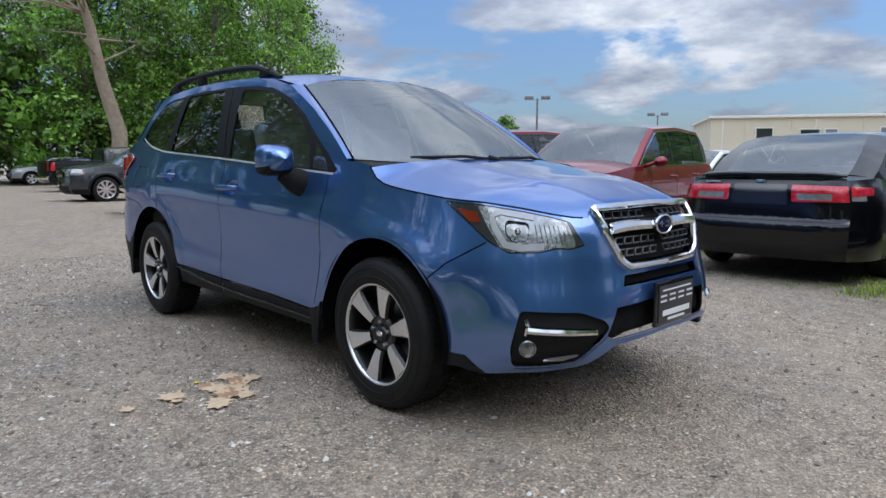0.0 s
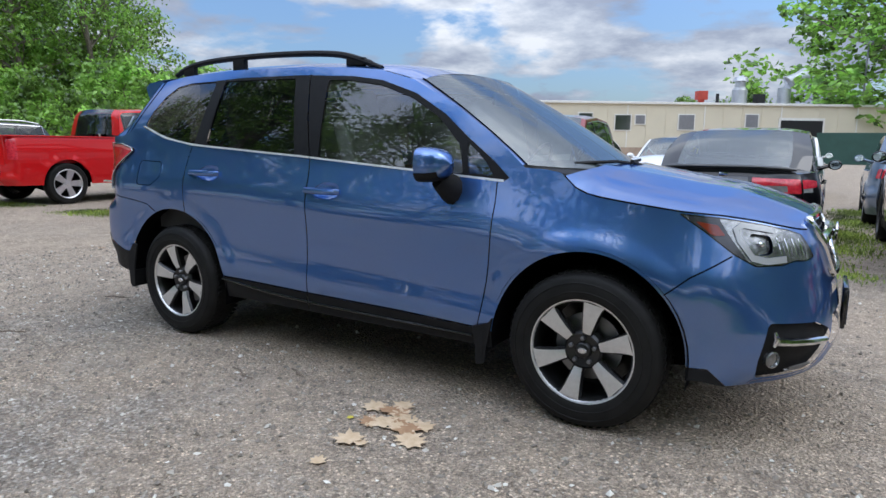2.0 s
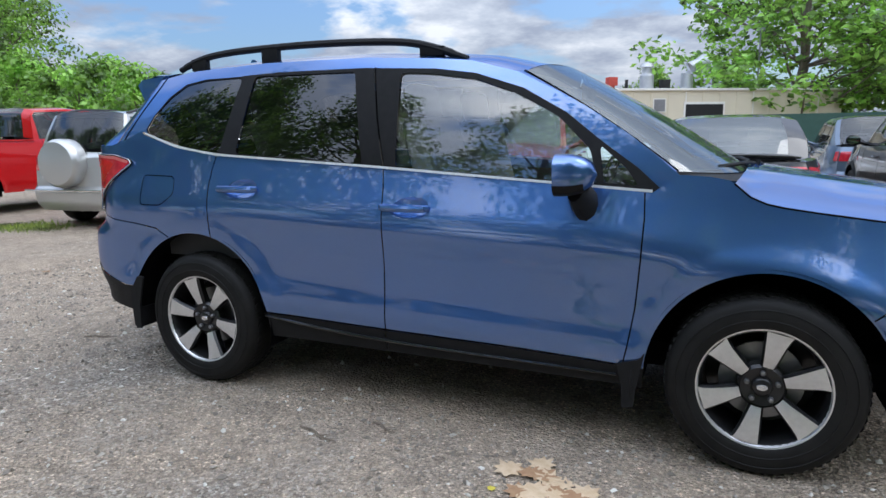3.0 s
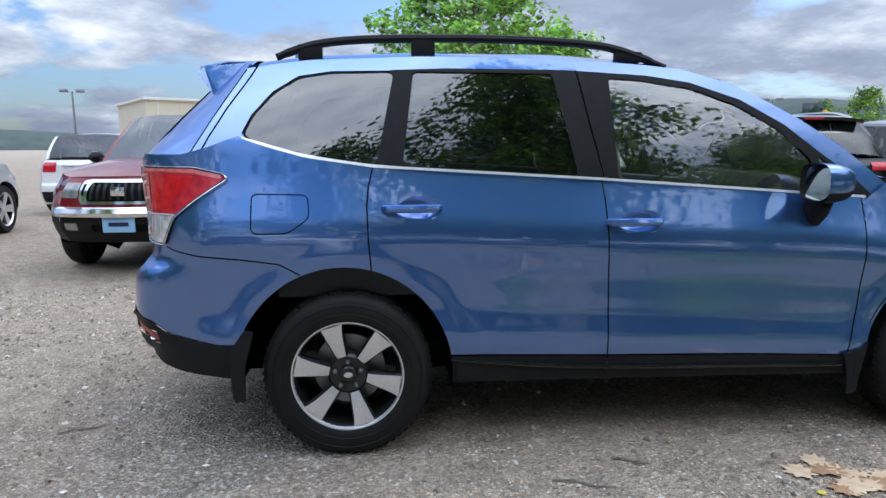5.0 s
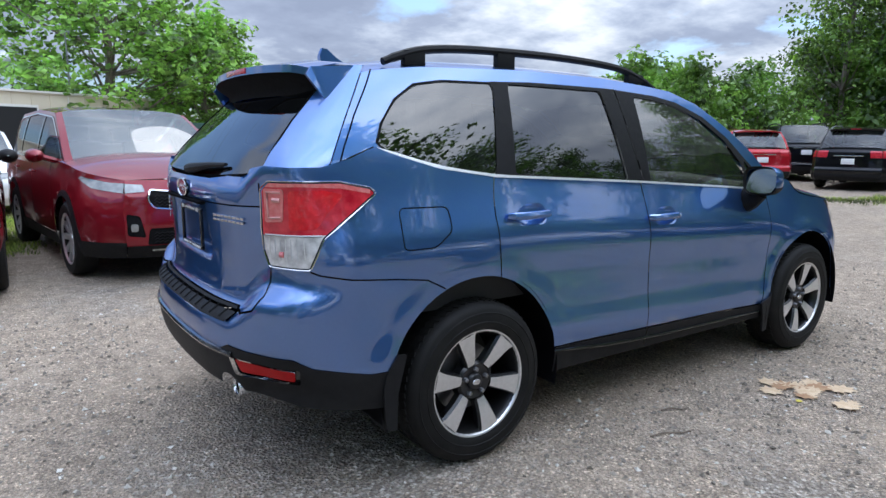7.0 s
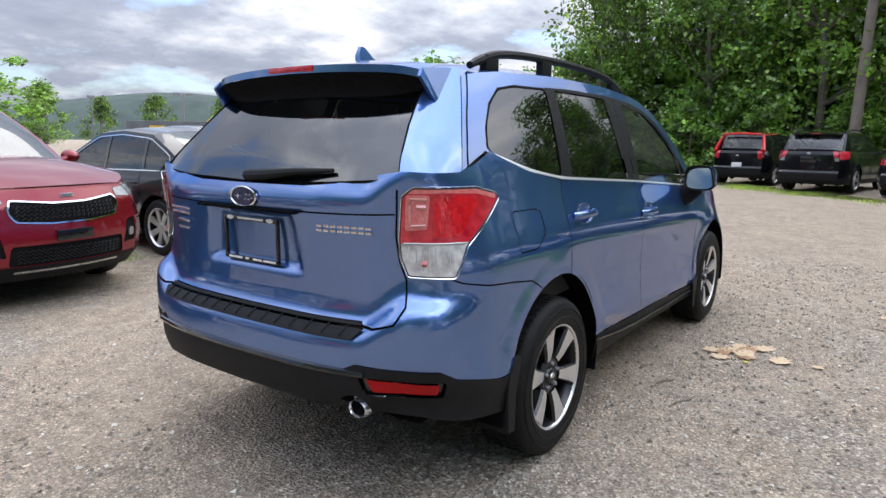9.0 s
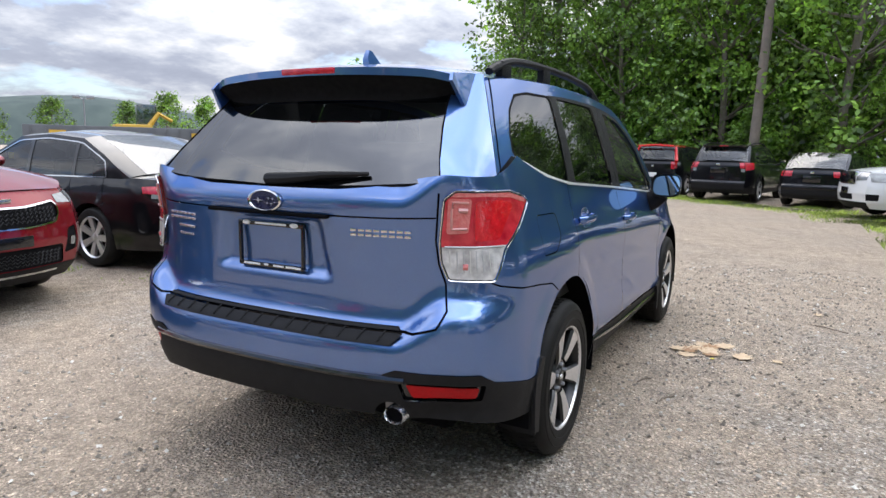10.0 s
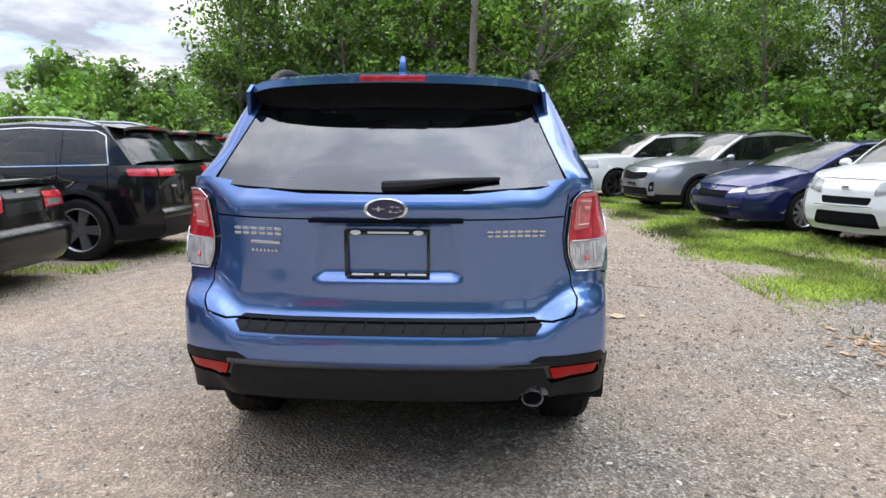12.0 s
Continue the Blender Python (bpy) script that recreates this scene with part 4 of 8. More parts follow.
for bit in islands(sheets["cup"]):
    owner = "door_front" if bit[0][:, 0].mean() > s_of_x(-.6, 1) else "door_rear"
    for side, ob in enumerate(put_skin("handle_cup", dish, bit, BLUE, None, 0, "hollow behind the handle")):
        ob.parent = made[owner][side]
for side in (1, -1):
    flip = (lambda q: q) if side > 0 else (lambda q: q.mirrored())
    for x, z, owner in ((-.135, .965, "door_front"), (-1.05, 1.030, "door_rear")):
        door = made[owner][0 if side > 0 else 1]
        y = lambda a, d=0: tuple(lower(np.array([s_of_x(a, z)]), np.array([z]), d)[0])
        c = y(x + .015)
        pts = [y(x - .115, .006), y(x - .10, .026), y(x - .03, .034), y(x + .05, .033), y(x + .10, .024), y(x + .112, .004)]
        part("door_handle", flip(Geo().tube(pts, [.012, .014, .0145, .0145, .014, .012], 8, squash=1.15)), BLUE, door, "blue pull handle")
    arm = Geo().tube([(.66, -.795, .99), (.645, -.86, 1.02), (.63, -.93, 1.06)], [.05, .045, .03], 10, squash=1.5)
    mir = part("door_mirror", flip(arm), BLACK_PLASTIC, car, "blue door mirror on a black foot")
    rows = []
    for t in np.linspace(0, 1, 9):
        x = .565 + .15 * t
        k = math.sqrt(max(0, 1 - t**2.6)) if t < 1 else 0.05
        k = max(k, .06)
        rows.append([(x, -.945 + .095 * k * np.sign(math.cos(a)) * abs(math.cos(a))**.6 - .01 * t, 1.125 + .078 * k * np.sign(math.sin(a)) * abs(math.sin(a))**.6) for a in np.linspace(0, 2 * math.pi, 24, endpoint=False)])
    part("mirror_shell", flip(Geo().grid(rows, closed=True)), BLUE, mir, "blue mirror shell", 50)
    part("mirror_rim", flip(Geo().grid([rows[0], [(p[0] + .02, -.945 + (p[1] + .945) * .9, 1.125 + (p[2] - 1.125) * .88) for p in rows[0]]], closed=True)), BLACK_PLASTIC, mir)
    part("mirror_glass", flip(Geo().slab([(p[1], p[2]) for p in rows[0]], lambda u, v, d: (.584 + .21 * (v - 1.125) + .06 * (u + .945), -.945 + (u + .945) * .93, 1.125 + (v - 1.125) * .9))), MIRROR, mir, "pale reflecting mirror glass")
    low_half = [r[13:24] for r in rows[:7]]
    part("mirror_underside", flip(Geo().grid([[(p[0], p[1] * 1.002 + .0, p[2] - .004) for p in r] for r in low_half])), BLACK_PLASTIC, mir, "black lower half", 50)
    for x0, pts, t in ((.88, [(.80, .385), (.885, .41), (.905, .44), (.875, .28), (.87, .215), (.825, .205), (.82, .3)], 0), (-1.74, [(-1.685, .548), (-1.725, .552), (-1.775, .48), (-1.785, .42), (-1.775, .27), (-1.73, .255), (-1.725, .40)], 0)):
        yy = -.898 if x0 > 0 else -.902
        g = Geo().slab(rounded(pts, .01), lambda u, v, d: (u, yy - d * 1.0 - .02 * (v < .3) * 0, v), .012)
        g.box(sum(p[0] for p in pts[3:6]) / 3, -.83, .31, .012, .14, .11, .003)
        part("mud_flap", flip(g), BLACK_PLASTIC, car, "black mud flap")

# wheel wells and underbody
for x, r in ((1.32, .435), (-1.33, .455)):
    for side in (1, -1):
        g = Geo()
        rr = [[(x + r * math.cos(radians(a)), y, .345 + r * 1.03 * math.sin(radians(a))) for a in range(-12, 193, 8)] for y in (-.878, -.84, -.5)]
        g.grid(rr)
        n = len(g.v)
        g.add(rr[2] + [(x, -.5, .2)], [(i, i + 1, len(rr[2])) for i in range(len(rr[2]) - 1)])
        part("wheel_liner", g if side > 0 else g.mirrored(), SEAM, car, "dark wheel well liner")
part("underbody", Geo().box(-.05, 0, .36, 3.9, 1.30, .12, .04).box(0, 0, .29, 2.0, .5, .1, .03), SEAM, car, "dark underbody")
part("floor_pan", Geo().box(-.35, 0, .62, 3.1, 1.0, .08, .02), DASH, car)

# wheels
def wheel(x, y, turn, parent, mirror=False, spin=0):
    """A 17 inch wheel with six flat machined spokes; its outside faces -y."""
    root = Matrix.Translation((x, y, .345)) @ Matrix.Rotation(radians(turn), 4, "Z") @ Matrix.Rotation(radians(180 if mirror else 0), 4, "Z")
    m = root @ Matrix.Rotation(radians(90), 4, "X")   # local z to -y
    prof = [(.222, -.105), (.25, -.112), (.305, -.112), (.332, -.095), (.343, -.07), (.345, -.03), (.345, .03), (.343, .07), (.333, .095), (.315, .107), (.285, .113), (.25, .112), (.232, .106), (.223, .10)]
    ob = part("wheel", Geo().lathe(prof, m, 56), RUBBER, parent, "black tyre on a machined alloy wheel")
    g = Geo()
    for k in range(64):
        a = 2 * math.pi * k / 64
        for h, w in ((-.085, .022), (-.04, .03), (.012, .03), (.06, .028)):
            mm = m @ Matrix.Rotation(a + (h * 1.1), 4, "Z") @ Matrix.Translation((.3445, 0, h))
            g.box(0, 0, 0, .005, .019, w, 0, mm @ Matrix.Rotation(.35 if h > 0 else -.35, 4, "X"))
    part("tread", g, RUBBER, ob, "blocky tread", 0)
    part("sidewall_ring", Geo().lathe([(.300, .111), (.302, .1135), (.305, .111)], m, 48).lathe([(.262, .1125), (.264, .115), (.266, .1125)], m, 48), RUBBER, ob)
    rim = part("rim", Geo().lathe([(.222, .098), (.212, .085), (.205, .03), (.198, -.09), (.12, -.095), (0, -.095)], m, 48), DARK_ALLOY, ob, "dark rim barrel")
    part("rim_lip", Geo().lathe([(.219, .094), (.224, .103), (.231, .105), (.234, .100), (.231, .095)], m, 56), ALLOY, rim, "bright machined rim edge")
    part("brake_disc", Geo().lathe([(.15, -.02), (.15, -.005), (.07, -.005), (0, -.005)], m, 32), STEEL, rim)
    for k in range(6):
        a = spin + math.pi * 2 * k / 6
        mm = m @ Matrix.Rotation(a, 4, "Z")
        # face: narrow at the hub, wide and slightly hooked at the rim
        fx = [(.078, -.017, .019), (.100, -.021, .022), (.13, -.026, .027), (.17, -.033, .034), (.20, -.041, .039), (.217, -.050, .042)]
        hz = [.078, .084, .089, .093, .096, .097]
        top = [[(r, lo, h), (r, (lo + hi) / 2, h + .003), (r, hi, h)] for (r, lo, hi), h in zip(fx, hz)]
        part("spoke", Geo().grid([[mm @ Vector(p) for p in r] for r in top]), ALLOY, rim, "flat machined spoke face", 50)
        sideg = Geo()
        for e, w in ((0, -.008), (2, .008)):
            sideg.grid([[mm @ Vector(r[e]), mm @ Vector((r[e][0], r[e][1] + w, r[e][2] - .012)), mm @ Vector((r[e][0], r[e][1] * .8 + w, r[e][2] - .05))] for r in top])
        part("spoke_flank", sideg, DARK_ALLOY, rim, "black painted spoke flank")
    hub = part("hub", Geo().lathe([(.088, .02), (.085, .062), (.074, .073), (.038, .066), (.034, .078), (.028, .082), (0, .083)], m, 28), DARK_ALLOY, rim, "black hub with a small badge")
    part("hub_badge", Geo().lathe([(.020, .083), (.018, .0855), (0, .086)], m @ Matrix.Diagonal((1, .62, 1, 1)), 18), LETTER, hub)
    for k in range(5):
        a = math.pi * 2 * (k + .25) / 5
        part("lug_nut", Geo().lathe([(.0105, .060), (.0105, .084), (.007, .088), (0, .088)], m @ Matrix.Translation((.055 * math.cos(a), .055 * math.sin(a), 0)), 6), STEEL, hub)
    return ob


wheel(1.32, -.775, 0, car, False, .32)
wheel(-1.32, -.775, 0, car, False, .83)
wheel(1.32, .775, 0, car, True, .1)
wheel(-1.32, .775, 0, car, True, .5)

# moulded ledge along each rocker, dropping away from the rear wheel
for side in (1, -1):
    pts = [tuple(lower(np.array([s_of_x(x, z)]), np.array([z]), .010)[0]) for x, z in ((-.90, .408), (-.75, .392), (-.55, .372), (-.35, .358), (-.10, .348), (.20, .342), (.50, .338), (.80, .334))]
    part("rocker_ledge", Geo().tube([(x, y * side, z) for x, y, z in pts], [.004, .009, .011, .010, .009, .008, .008, .006], 8), GLOSS_BLACK, car, "rounded ledge along the black rocker")

# tailgate: plate recess, frame, badge, names, wiper, exhaust
def on_rear(y, z, d=0.0):
    p = lower(np.array([s_of_y(y, z)]), np.array([z]), d)[0]
    return (p[0], -p[1] if y > 0 else p[1], z)


dx = on_rear(0, .98)[0]
plate = part("plate_frame", Geo().box(dx - .016, 0, 1.049, .014, .315, .017, .003).box(dx - .016, 0, .894, .014, .315, .017, .003).box(dx - .016, .1515, .97, .014, .012, .16, .003).box(dx - .016, -.1515, .97, .014, .012, .16, .003), GLOSS_BLACK, car, "empty black dealer plate frame with small print")
m_rear = Matrix(((0, 0, -1, 0), (-1, 0, 0, 0), (0, 1, 0, 0), (0, 0, 0, 1)))
place = lambda y, z, d: Matrix.Translation((on_rear(y, z)[0] - d, y, z)) @ m_rear
for y, z, w in ((-.005, 1.050, .15), (.09, .895, .08), (.02, .896, .02), (-.04, .895, .05), (-.11, .895, .07)):
    part("frame_print", Geo().box(dx - .0245, y, z, .002, w, .007), WHITE_MARK, plate, "white unreadable print")
for y in (.115, -.115):
    part("frame_emblem", Geo().lathe([(.02, 0), (.018, .002), (0, .002)], Matrix.Translation((dx - .023, y, 1.050)) @ m_rear @ Matrix.Diagonal((1, .45, 1, 1)), 16), WHITE_MARK, plate)
oval_badge("rear_badge", place(0, 1.138, .004), .080, .040, car)
m_f = Matrix.Translation((on_rear(-.47, 1.045)[0] + .002, -.472, 1.035)) @ Matrix.Rotation(math.atan2(on_rear(-.585, 1.04)[0] - on_rear(-.36, 1.04)[0], .225), 4, "Z") @ m_rear
def open_marks(n, pitch, w, h, stroke, x0, y0, m):
    """A row of silver marks, two short bars each."""
    q = Geo()
    for k in range(n):
        for v in (-1, 1):
            q.box(x0 + pitch * k, y0 + v * (h - stroke) / 2, .004, w, stroke, .005, .001, m)
    return q


g = open_marks(8, .028, .022, .025, .0090, -.098, .013, m_f)
part("model_plaque", g, LETTER, car, "silver raised marks in a row")
m_s = Matrix.Translation((on_rear(.48, 1.05)[0] + .002, .482, 1.040)) @ Matrix.Rotation(-math.atan2(on_rear(.585, 1.04)[0] - on_rear(.38, 1.04)[0], .205), 4, "Z") @ m_rear
part("maker_plaque", open_marks(6, .033, .027, .029, .0105, -.082, .011, m_s), LETTER, car, "silver raised maker's bar")
part("drive_plaque", Geo().box(.03, -.030, .004, .12, .012, .005, .002, m_s), LETTER, car, "silver raised bar")
g = Geo()
for k in range(7):
    g.box(-.023 + .016 * k, -.061, .003, .010, .011, .003, .001, m_s)
part("dealer_plaque", g, LETTER, car, "small silver marks in a row")
part("tailgate_grip", Geo().box(on_rear(0, 1.093)[0] - .006, 0, 1.094, .03, .56, .012, .004), SEAM, car, "dark grip slot under the badge")
wp = on_rear(0, 1.185)[0]
wip = part("rear_wiper", Geo().tube([(-2.205, .015, 1.215), (-2.215, -.10, 1.222), (-2.195, -.25, 1.238), (-2.176, -.41, 1.245)], [.024, .022, .013, .008], 8, squash=.9), BLACK_PLASTIC, car, "black rear wiper at rest")
part("wiper_blade", Geo().tube([(-2.20, -.03, 1.206), (-2.182, -.22, 1.218), (-2.161, -.41, 1.232)], .007, 5), SEAM, wip)
ex = part("exhaust_tip", Geo().lathe([(.034, -.16), (.035, .04), (.034, .056), (.032, .060), (.028, .054), (.027, .0), (0, 0)], Matrix.Translation((-2.160, -.545, .424)) @ Matrix.Diagonal((1, 1.2, .95, 1)) @ Matrix.Rotation(radians(-90), 4, "Y"), 28), LETTER, car, "chrome exhaust tip")
part("exhaust_bore", Geo().lathe([(.0276, .050), (0, .046)], Matrix.Translation((-2.160, -.545, .424)) @ Matrix.Diagonal((1, 1.2, .95, 1)) @ Matrix.Rotation(radians(-90), 4, "Y"), 24), SEAM, ex, "dark bore")
part("bumper_lip", Geo().tube([(on_rear(y, .568)[0] - .001, y, .568) for y in np.linspace(-.60, .60, 21)], .013, 8), GLOSS_BLACK, car, "glossy black ledge along the bumper")
part("exhaust_bracket", Geo().box(-2.10, -.545, .425, .1, .16, .03, .008), STEEL, ex)
part("hitch_bar", Geo().tube([(-2.05, -.45, .42), (-2.08, .3, .42)], .02, 8), SEAM, car)
for k in range(15):
    y = -.51 + 1.02 * k / 14
    a, b = on_rear(y, .725, .016), on_rear(y + .012, .694, .016)
    part("step_rib", Geo().tube([a, b], .003, 4), BLACK_PLASTIC, made["step"][0])

# cabin furniture
def seat(x, y, wide, parent):
    s = part("seat", Geo().box(x, y, .74, .50, wide, .16, .05, None, 3), SEAT, parent, "grey cloth seat")
    part("backrest", Geo().box(0, 0, .30, .12, wide * .96, .60, .05, Matrix.Translation((x - .22, y, .78)) @ Matrix.Rotation(radians(-14), 4, "Y"), 3), SEAT, s)
    for k in ((0,) if wide < .7 else (-.42, .42)):
        part("headrest", Geo().box(0, k, 0, .09, .26, .17, .04, Matrix.Translation((x - .40, y, 1.44)) @ Matrix.Rotation(radians(-10), 4, "Y"), 3).tube([(x - .37, y + k - .05, 1.30), (x - .40, y + k - .05, 1.42)], .008, 5).tube([(x - .37, y + k + .05, 1.30), (x - .40, y + k + .05, 1.42)], .008, 5), SEAT, s)


seat(.15, -.37, .52, car)
seat(.15, .37, .52, car)
seat(-.75, 0, 1.26, car)
part("dashboard", Geo().tube([(.82, -.70, .98), (.80, -.3, 1.02), (.80, .3, 1.02), (.82, .70, .98)], .13, 10, squash=.9).box(.98, 0, 1.03, .36, 1.36, .06, .02), DASH, car, "dark dashboard")
part("steering_wheel", Geo().lathe([(.185, -.012), (.195, 0), (.185, .012), (.173, 0), (.185, -.012)], Matrix.Translation((.56, .37, 1.06)) @ Matrix.Rotation(radians(-65), 4, "Y"), 28).box(.565, .37, 1.055, .03, .30, .05, .01), DASH, car)
part("headliner", Geo().grid([[(x, k * .60, float(np.interp(x, ZTOP[:, 0], ZTOP[:, 1])) - .01 + .03 * (1 - k * k)) for k in np.linspace(-1, 1, 9)] for x in np.linspace(-1.66, .3, 12)]), TRIM_GREY, car, "pale headliner")
part("rear_view_mirror", Geo().box(.50, 0, 1.47, .03, .22, .07, .012).tube([(.50, 0, 1.50), (.47, 0, 1.57)], .012, 6), DASH, car)
for side in (1, -1):
    g = Geo().grid([[(x, side * (-.775 if z < 1.0 else -.745), z) for x in np.linspace(-1.6, .8, 8)] for z in (.66, .95, 1.06)])
    part("door_trim", g, DASH, car)

# ---- ground ----
def ground_material():
    m = bpy.data.materials.new("gravel_ground")
    m.use_nodes = True
    nt = m.node_tree
    N, L = nt.nodes.new, nt.links.new
    b = nt.nodes["Principled BSDF"]
    b.inputs["Roughness"].default_value = .92
    co = N("ShaderNodeTexCoord")

    def noise_tex(scale, detail=6, rough=.55):
        n = N("ShaderNodeTexNoise")
        n.inputs["Scale"].default_value, n.inputs["Detail"].default_value, n.inputs["Roughness"].default_value = scale, detail, rough
        L(co.outputs["Object"], n.inputs["Vector"])
        return n.outputs[0]

    def ramp(v, stops):
        r = N("ShaderNodeValToRGB")
        while len(r.color_ramp.elements) < len(stops):
            r.color_ramp.elements.new(.5)
        for e, (p, c) in zip(r.color_ramp.elements, stops):
            e.position, e.color = p, (*c, 1) if isinstance(c, tuple) else (c, c, c, 1)
        L(v, r.inputs[0])
        return r.outputs[0]

    def mix(f, a, c, kind="MIX"):
        x = N("ShaderNodeMix")
        x.data_type, x.blend_type = "RGBA", kind
        for i, v in ((0, f), (6, a), (7, c)):
            if isinstance(v, tuple):
                x.inputs[i].default_value = (*v, 1)
            elif isinstance(v, float):
                x.inputs[i].default_value = v
            else:
                L(v, x.inputs[i])
        return x.outputs[2]

    vor = N("ShaderNodeTexVoronoi")
    vor.inputs["Scale"].default_value = 72
    L(co.outputs["Object"], vor.inputs["Vector"])
    sep = N("ShaderNodeSeparateColor")
    L(vor.outputs["Color"], sep.inputs[0])
    stone = ramp(sep.outputs[0], [(0, (.045, .042, .039)), (.38, (.130, .123, .113)), (.68, (.250, .236, .214)), (.86, (.44, .42, .385)), (1, (.80, .77, .70))])
    vor2 = N("ShaderNodeTexVoronoi")
    vor2.inputs["Scale"].default_value = 34
    L(co.outputs["Object"], vor2.inputs["Vector"])
    sep2 = N("ShaderNodeSeparateColor")
    L(vor2.outputs["Color"], sep2.inputs[0])
    large = ramp(sep2.outputs[1], [(.80, 0.0), (.83, .8)])
    round_ = ramp(vor2.outputs["Distance"], [(.30, 1.0), (.42, 0.0)])
    stone = mix(mix(1.0, large, round_, "MULTIPLY"), stone, ramp(sep2.outputs[2], [(0, (.17, .155, .135)), (.5, (.32, .29, .25)), (1, (.62, .585, .53))]))
    dust = ramp(noise_tex(260, 3), [(.36, (.35, .277, .203)), (.64, (.62, .500, .378))])
    patch = ramp(noise_tex(.42, 7, .62), [(.36, 0.12), (.54, .9)])
    fine = ramp(noise_tex(5, 6, .7), [(.42, 0.0), (.72, .55)])
    both = mix(.5, patch, fine, "ADD")
    # open sandy drive away from the parked car, grey crushed asphalt round it
    sepo = N("ShaderNodeSeparateXYZ")
    L(co.outputs["Object"], sepo.inputs[0])
    def m1(op, a, b_=0.0):
        n = N("ShaderNodeMath")
        n.operation, n.use_clamp = op, False
        for i, v in enumerate((a, b_)):
            if isinstance(v, float):
                n.inputs[i].default_value = v
            else:
                L(v, n.inputs[i])
        return n.outputs[0]

    ex = m1("DIVIDE", m1("SUBTRACT", sepo.outputs[0], -.2), 3.1)
    ey = m1("DIVIDE", m1("SUBTRACT", sepo.outputs[1], -1.3), 2.3)
    rr = m1("ADD", m1("SQRT", m1("ADD", m1("MULTIPLY", ex, ex), m1("MULTIPLY", ey, ey))), m1("MULTIPLY", noise_tex(.9, 5), .8))
    open_ = N("ShaderNodeMapRange")
    open_.inputs["From Min"].default_value, open_.inputs["From Max"].default_value = 1.0, 2.0
    open_.inputs["To Min"].default_value, open_.inputs["To Max"].default_value = .95, 1.1
    L(rr, open_.inputs["Value"])
    sand = N("ShaderNodeMapRange")
    sand.inputs["From Min"].default_value, sand.inputs["From Max"].default_value = 1.35, 2.6
    sand.inputs["To Max"].default_value = .8
    L(rr, sand.inputs["Value"])
    back = N("ShaderNodeMapRange")
    back.inputs["From Min"].default_value, back.inputs["From Max"].default_value = 1.0, 2.3
    back.inputs["To Max"].default_value = .92
    L(m1("ADD", m1("ABSOLUTE", m1("ADD", sepo.outputs[0], .3)), m1("MULTIPLY", m1("SUBTRACT", noise_tex(1.3, 5), .5), 2.5)), back.inputs["Value"])
    brown = m1("MULTIPLY", back.outputs[0], ramp(noise_tex(3.0, 6, .65), [(.30, .72), (.50, 1.0)]))
    both = m1("MAXIMUM", m1("MULTIPLY", both, open_.outputs[0]), m1("MULTIPLY", sand.outputs[0], ramp(noise_tex(2.2, 6, .6), [(.34, .45), (.6, 1.0)])))
    both = m1("MAXIMUM", brown, both)
    # grit: every small stone keeps its own shade through the dust, occlusion is painted dark into the joints
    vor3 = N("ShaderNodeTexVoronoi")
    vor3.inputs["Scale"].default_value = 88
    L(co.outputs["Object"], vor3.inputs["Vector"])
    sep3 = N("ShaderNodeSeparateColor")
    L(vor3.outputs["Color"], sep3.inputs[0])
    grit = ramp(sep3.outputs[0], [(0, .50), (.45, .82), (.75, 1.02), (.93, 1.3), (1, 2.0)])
    joint_occlusion = ramp(vor3.outputs["Distance"], [(.30, 1.0), (.62, .66)])
    pebble = mix(1.0, mix(1.0, dust, grit, "MULTIPLY"), joint_occlusion, "MULTIPLY")
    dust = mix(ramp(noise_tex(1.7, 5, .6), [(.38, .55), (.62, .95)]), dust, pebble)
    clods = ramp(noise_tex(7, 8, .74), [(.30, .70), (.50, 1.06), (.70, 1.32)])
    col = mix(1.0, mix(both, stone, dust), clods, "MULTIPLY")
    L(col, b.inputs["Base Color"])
    bp = N("ShaderNodeBump")
    bp.inputs["Strength"].default_value, bp.inputs["Distance"].default_value = 1.0, .02
    h = N("ShaderNodeMath")
    h.operation = "ADD"
    L(vor.outputs["Distance"], h.inputs[0])
    L(noise_tex(40, 5), h.inputs[1])
    L(h.outputs[0], bp.inputs["Height"])
    L(bp.outputs[0], b.inputs["Normal"])
    return m


GROUND = ground_material()


def height(x, y):
    """Gentle swells, level under the parked car."""
    far = min(1.0, max(0.0, (math.hypot(x, y) - 4) / 12))
    return far * .06 * noise.noise(Vector((x * .11, y * .11, 0))) + .006 * noise.noise(Vector((x * .9, y * .9, 3)))


rad = [0] + [.35 * 1.13**k for k in range(60)]
rad = [r for r in rad if r < 420] + [700, 1500, 4000]
rows = []
for r in rad:
    rows.append([(r * math.cos(a), r * math.sin(a), height(r * math.cos(a), r * math.sin(a)) if r < 200 else 0) for a in np.linspace(0, 2 * math.pi, 96, endpoint=False)])
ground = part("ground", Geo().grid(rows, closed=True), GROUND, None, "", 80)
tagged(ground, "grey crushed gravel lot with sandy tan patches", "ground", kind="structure")

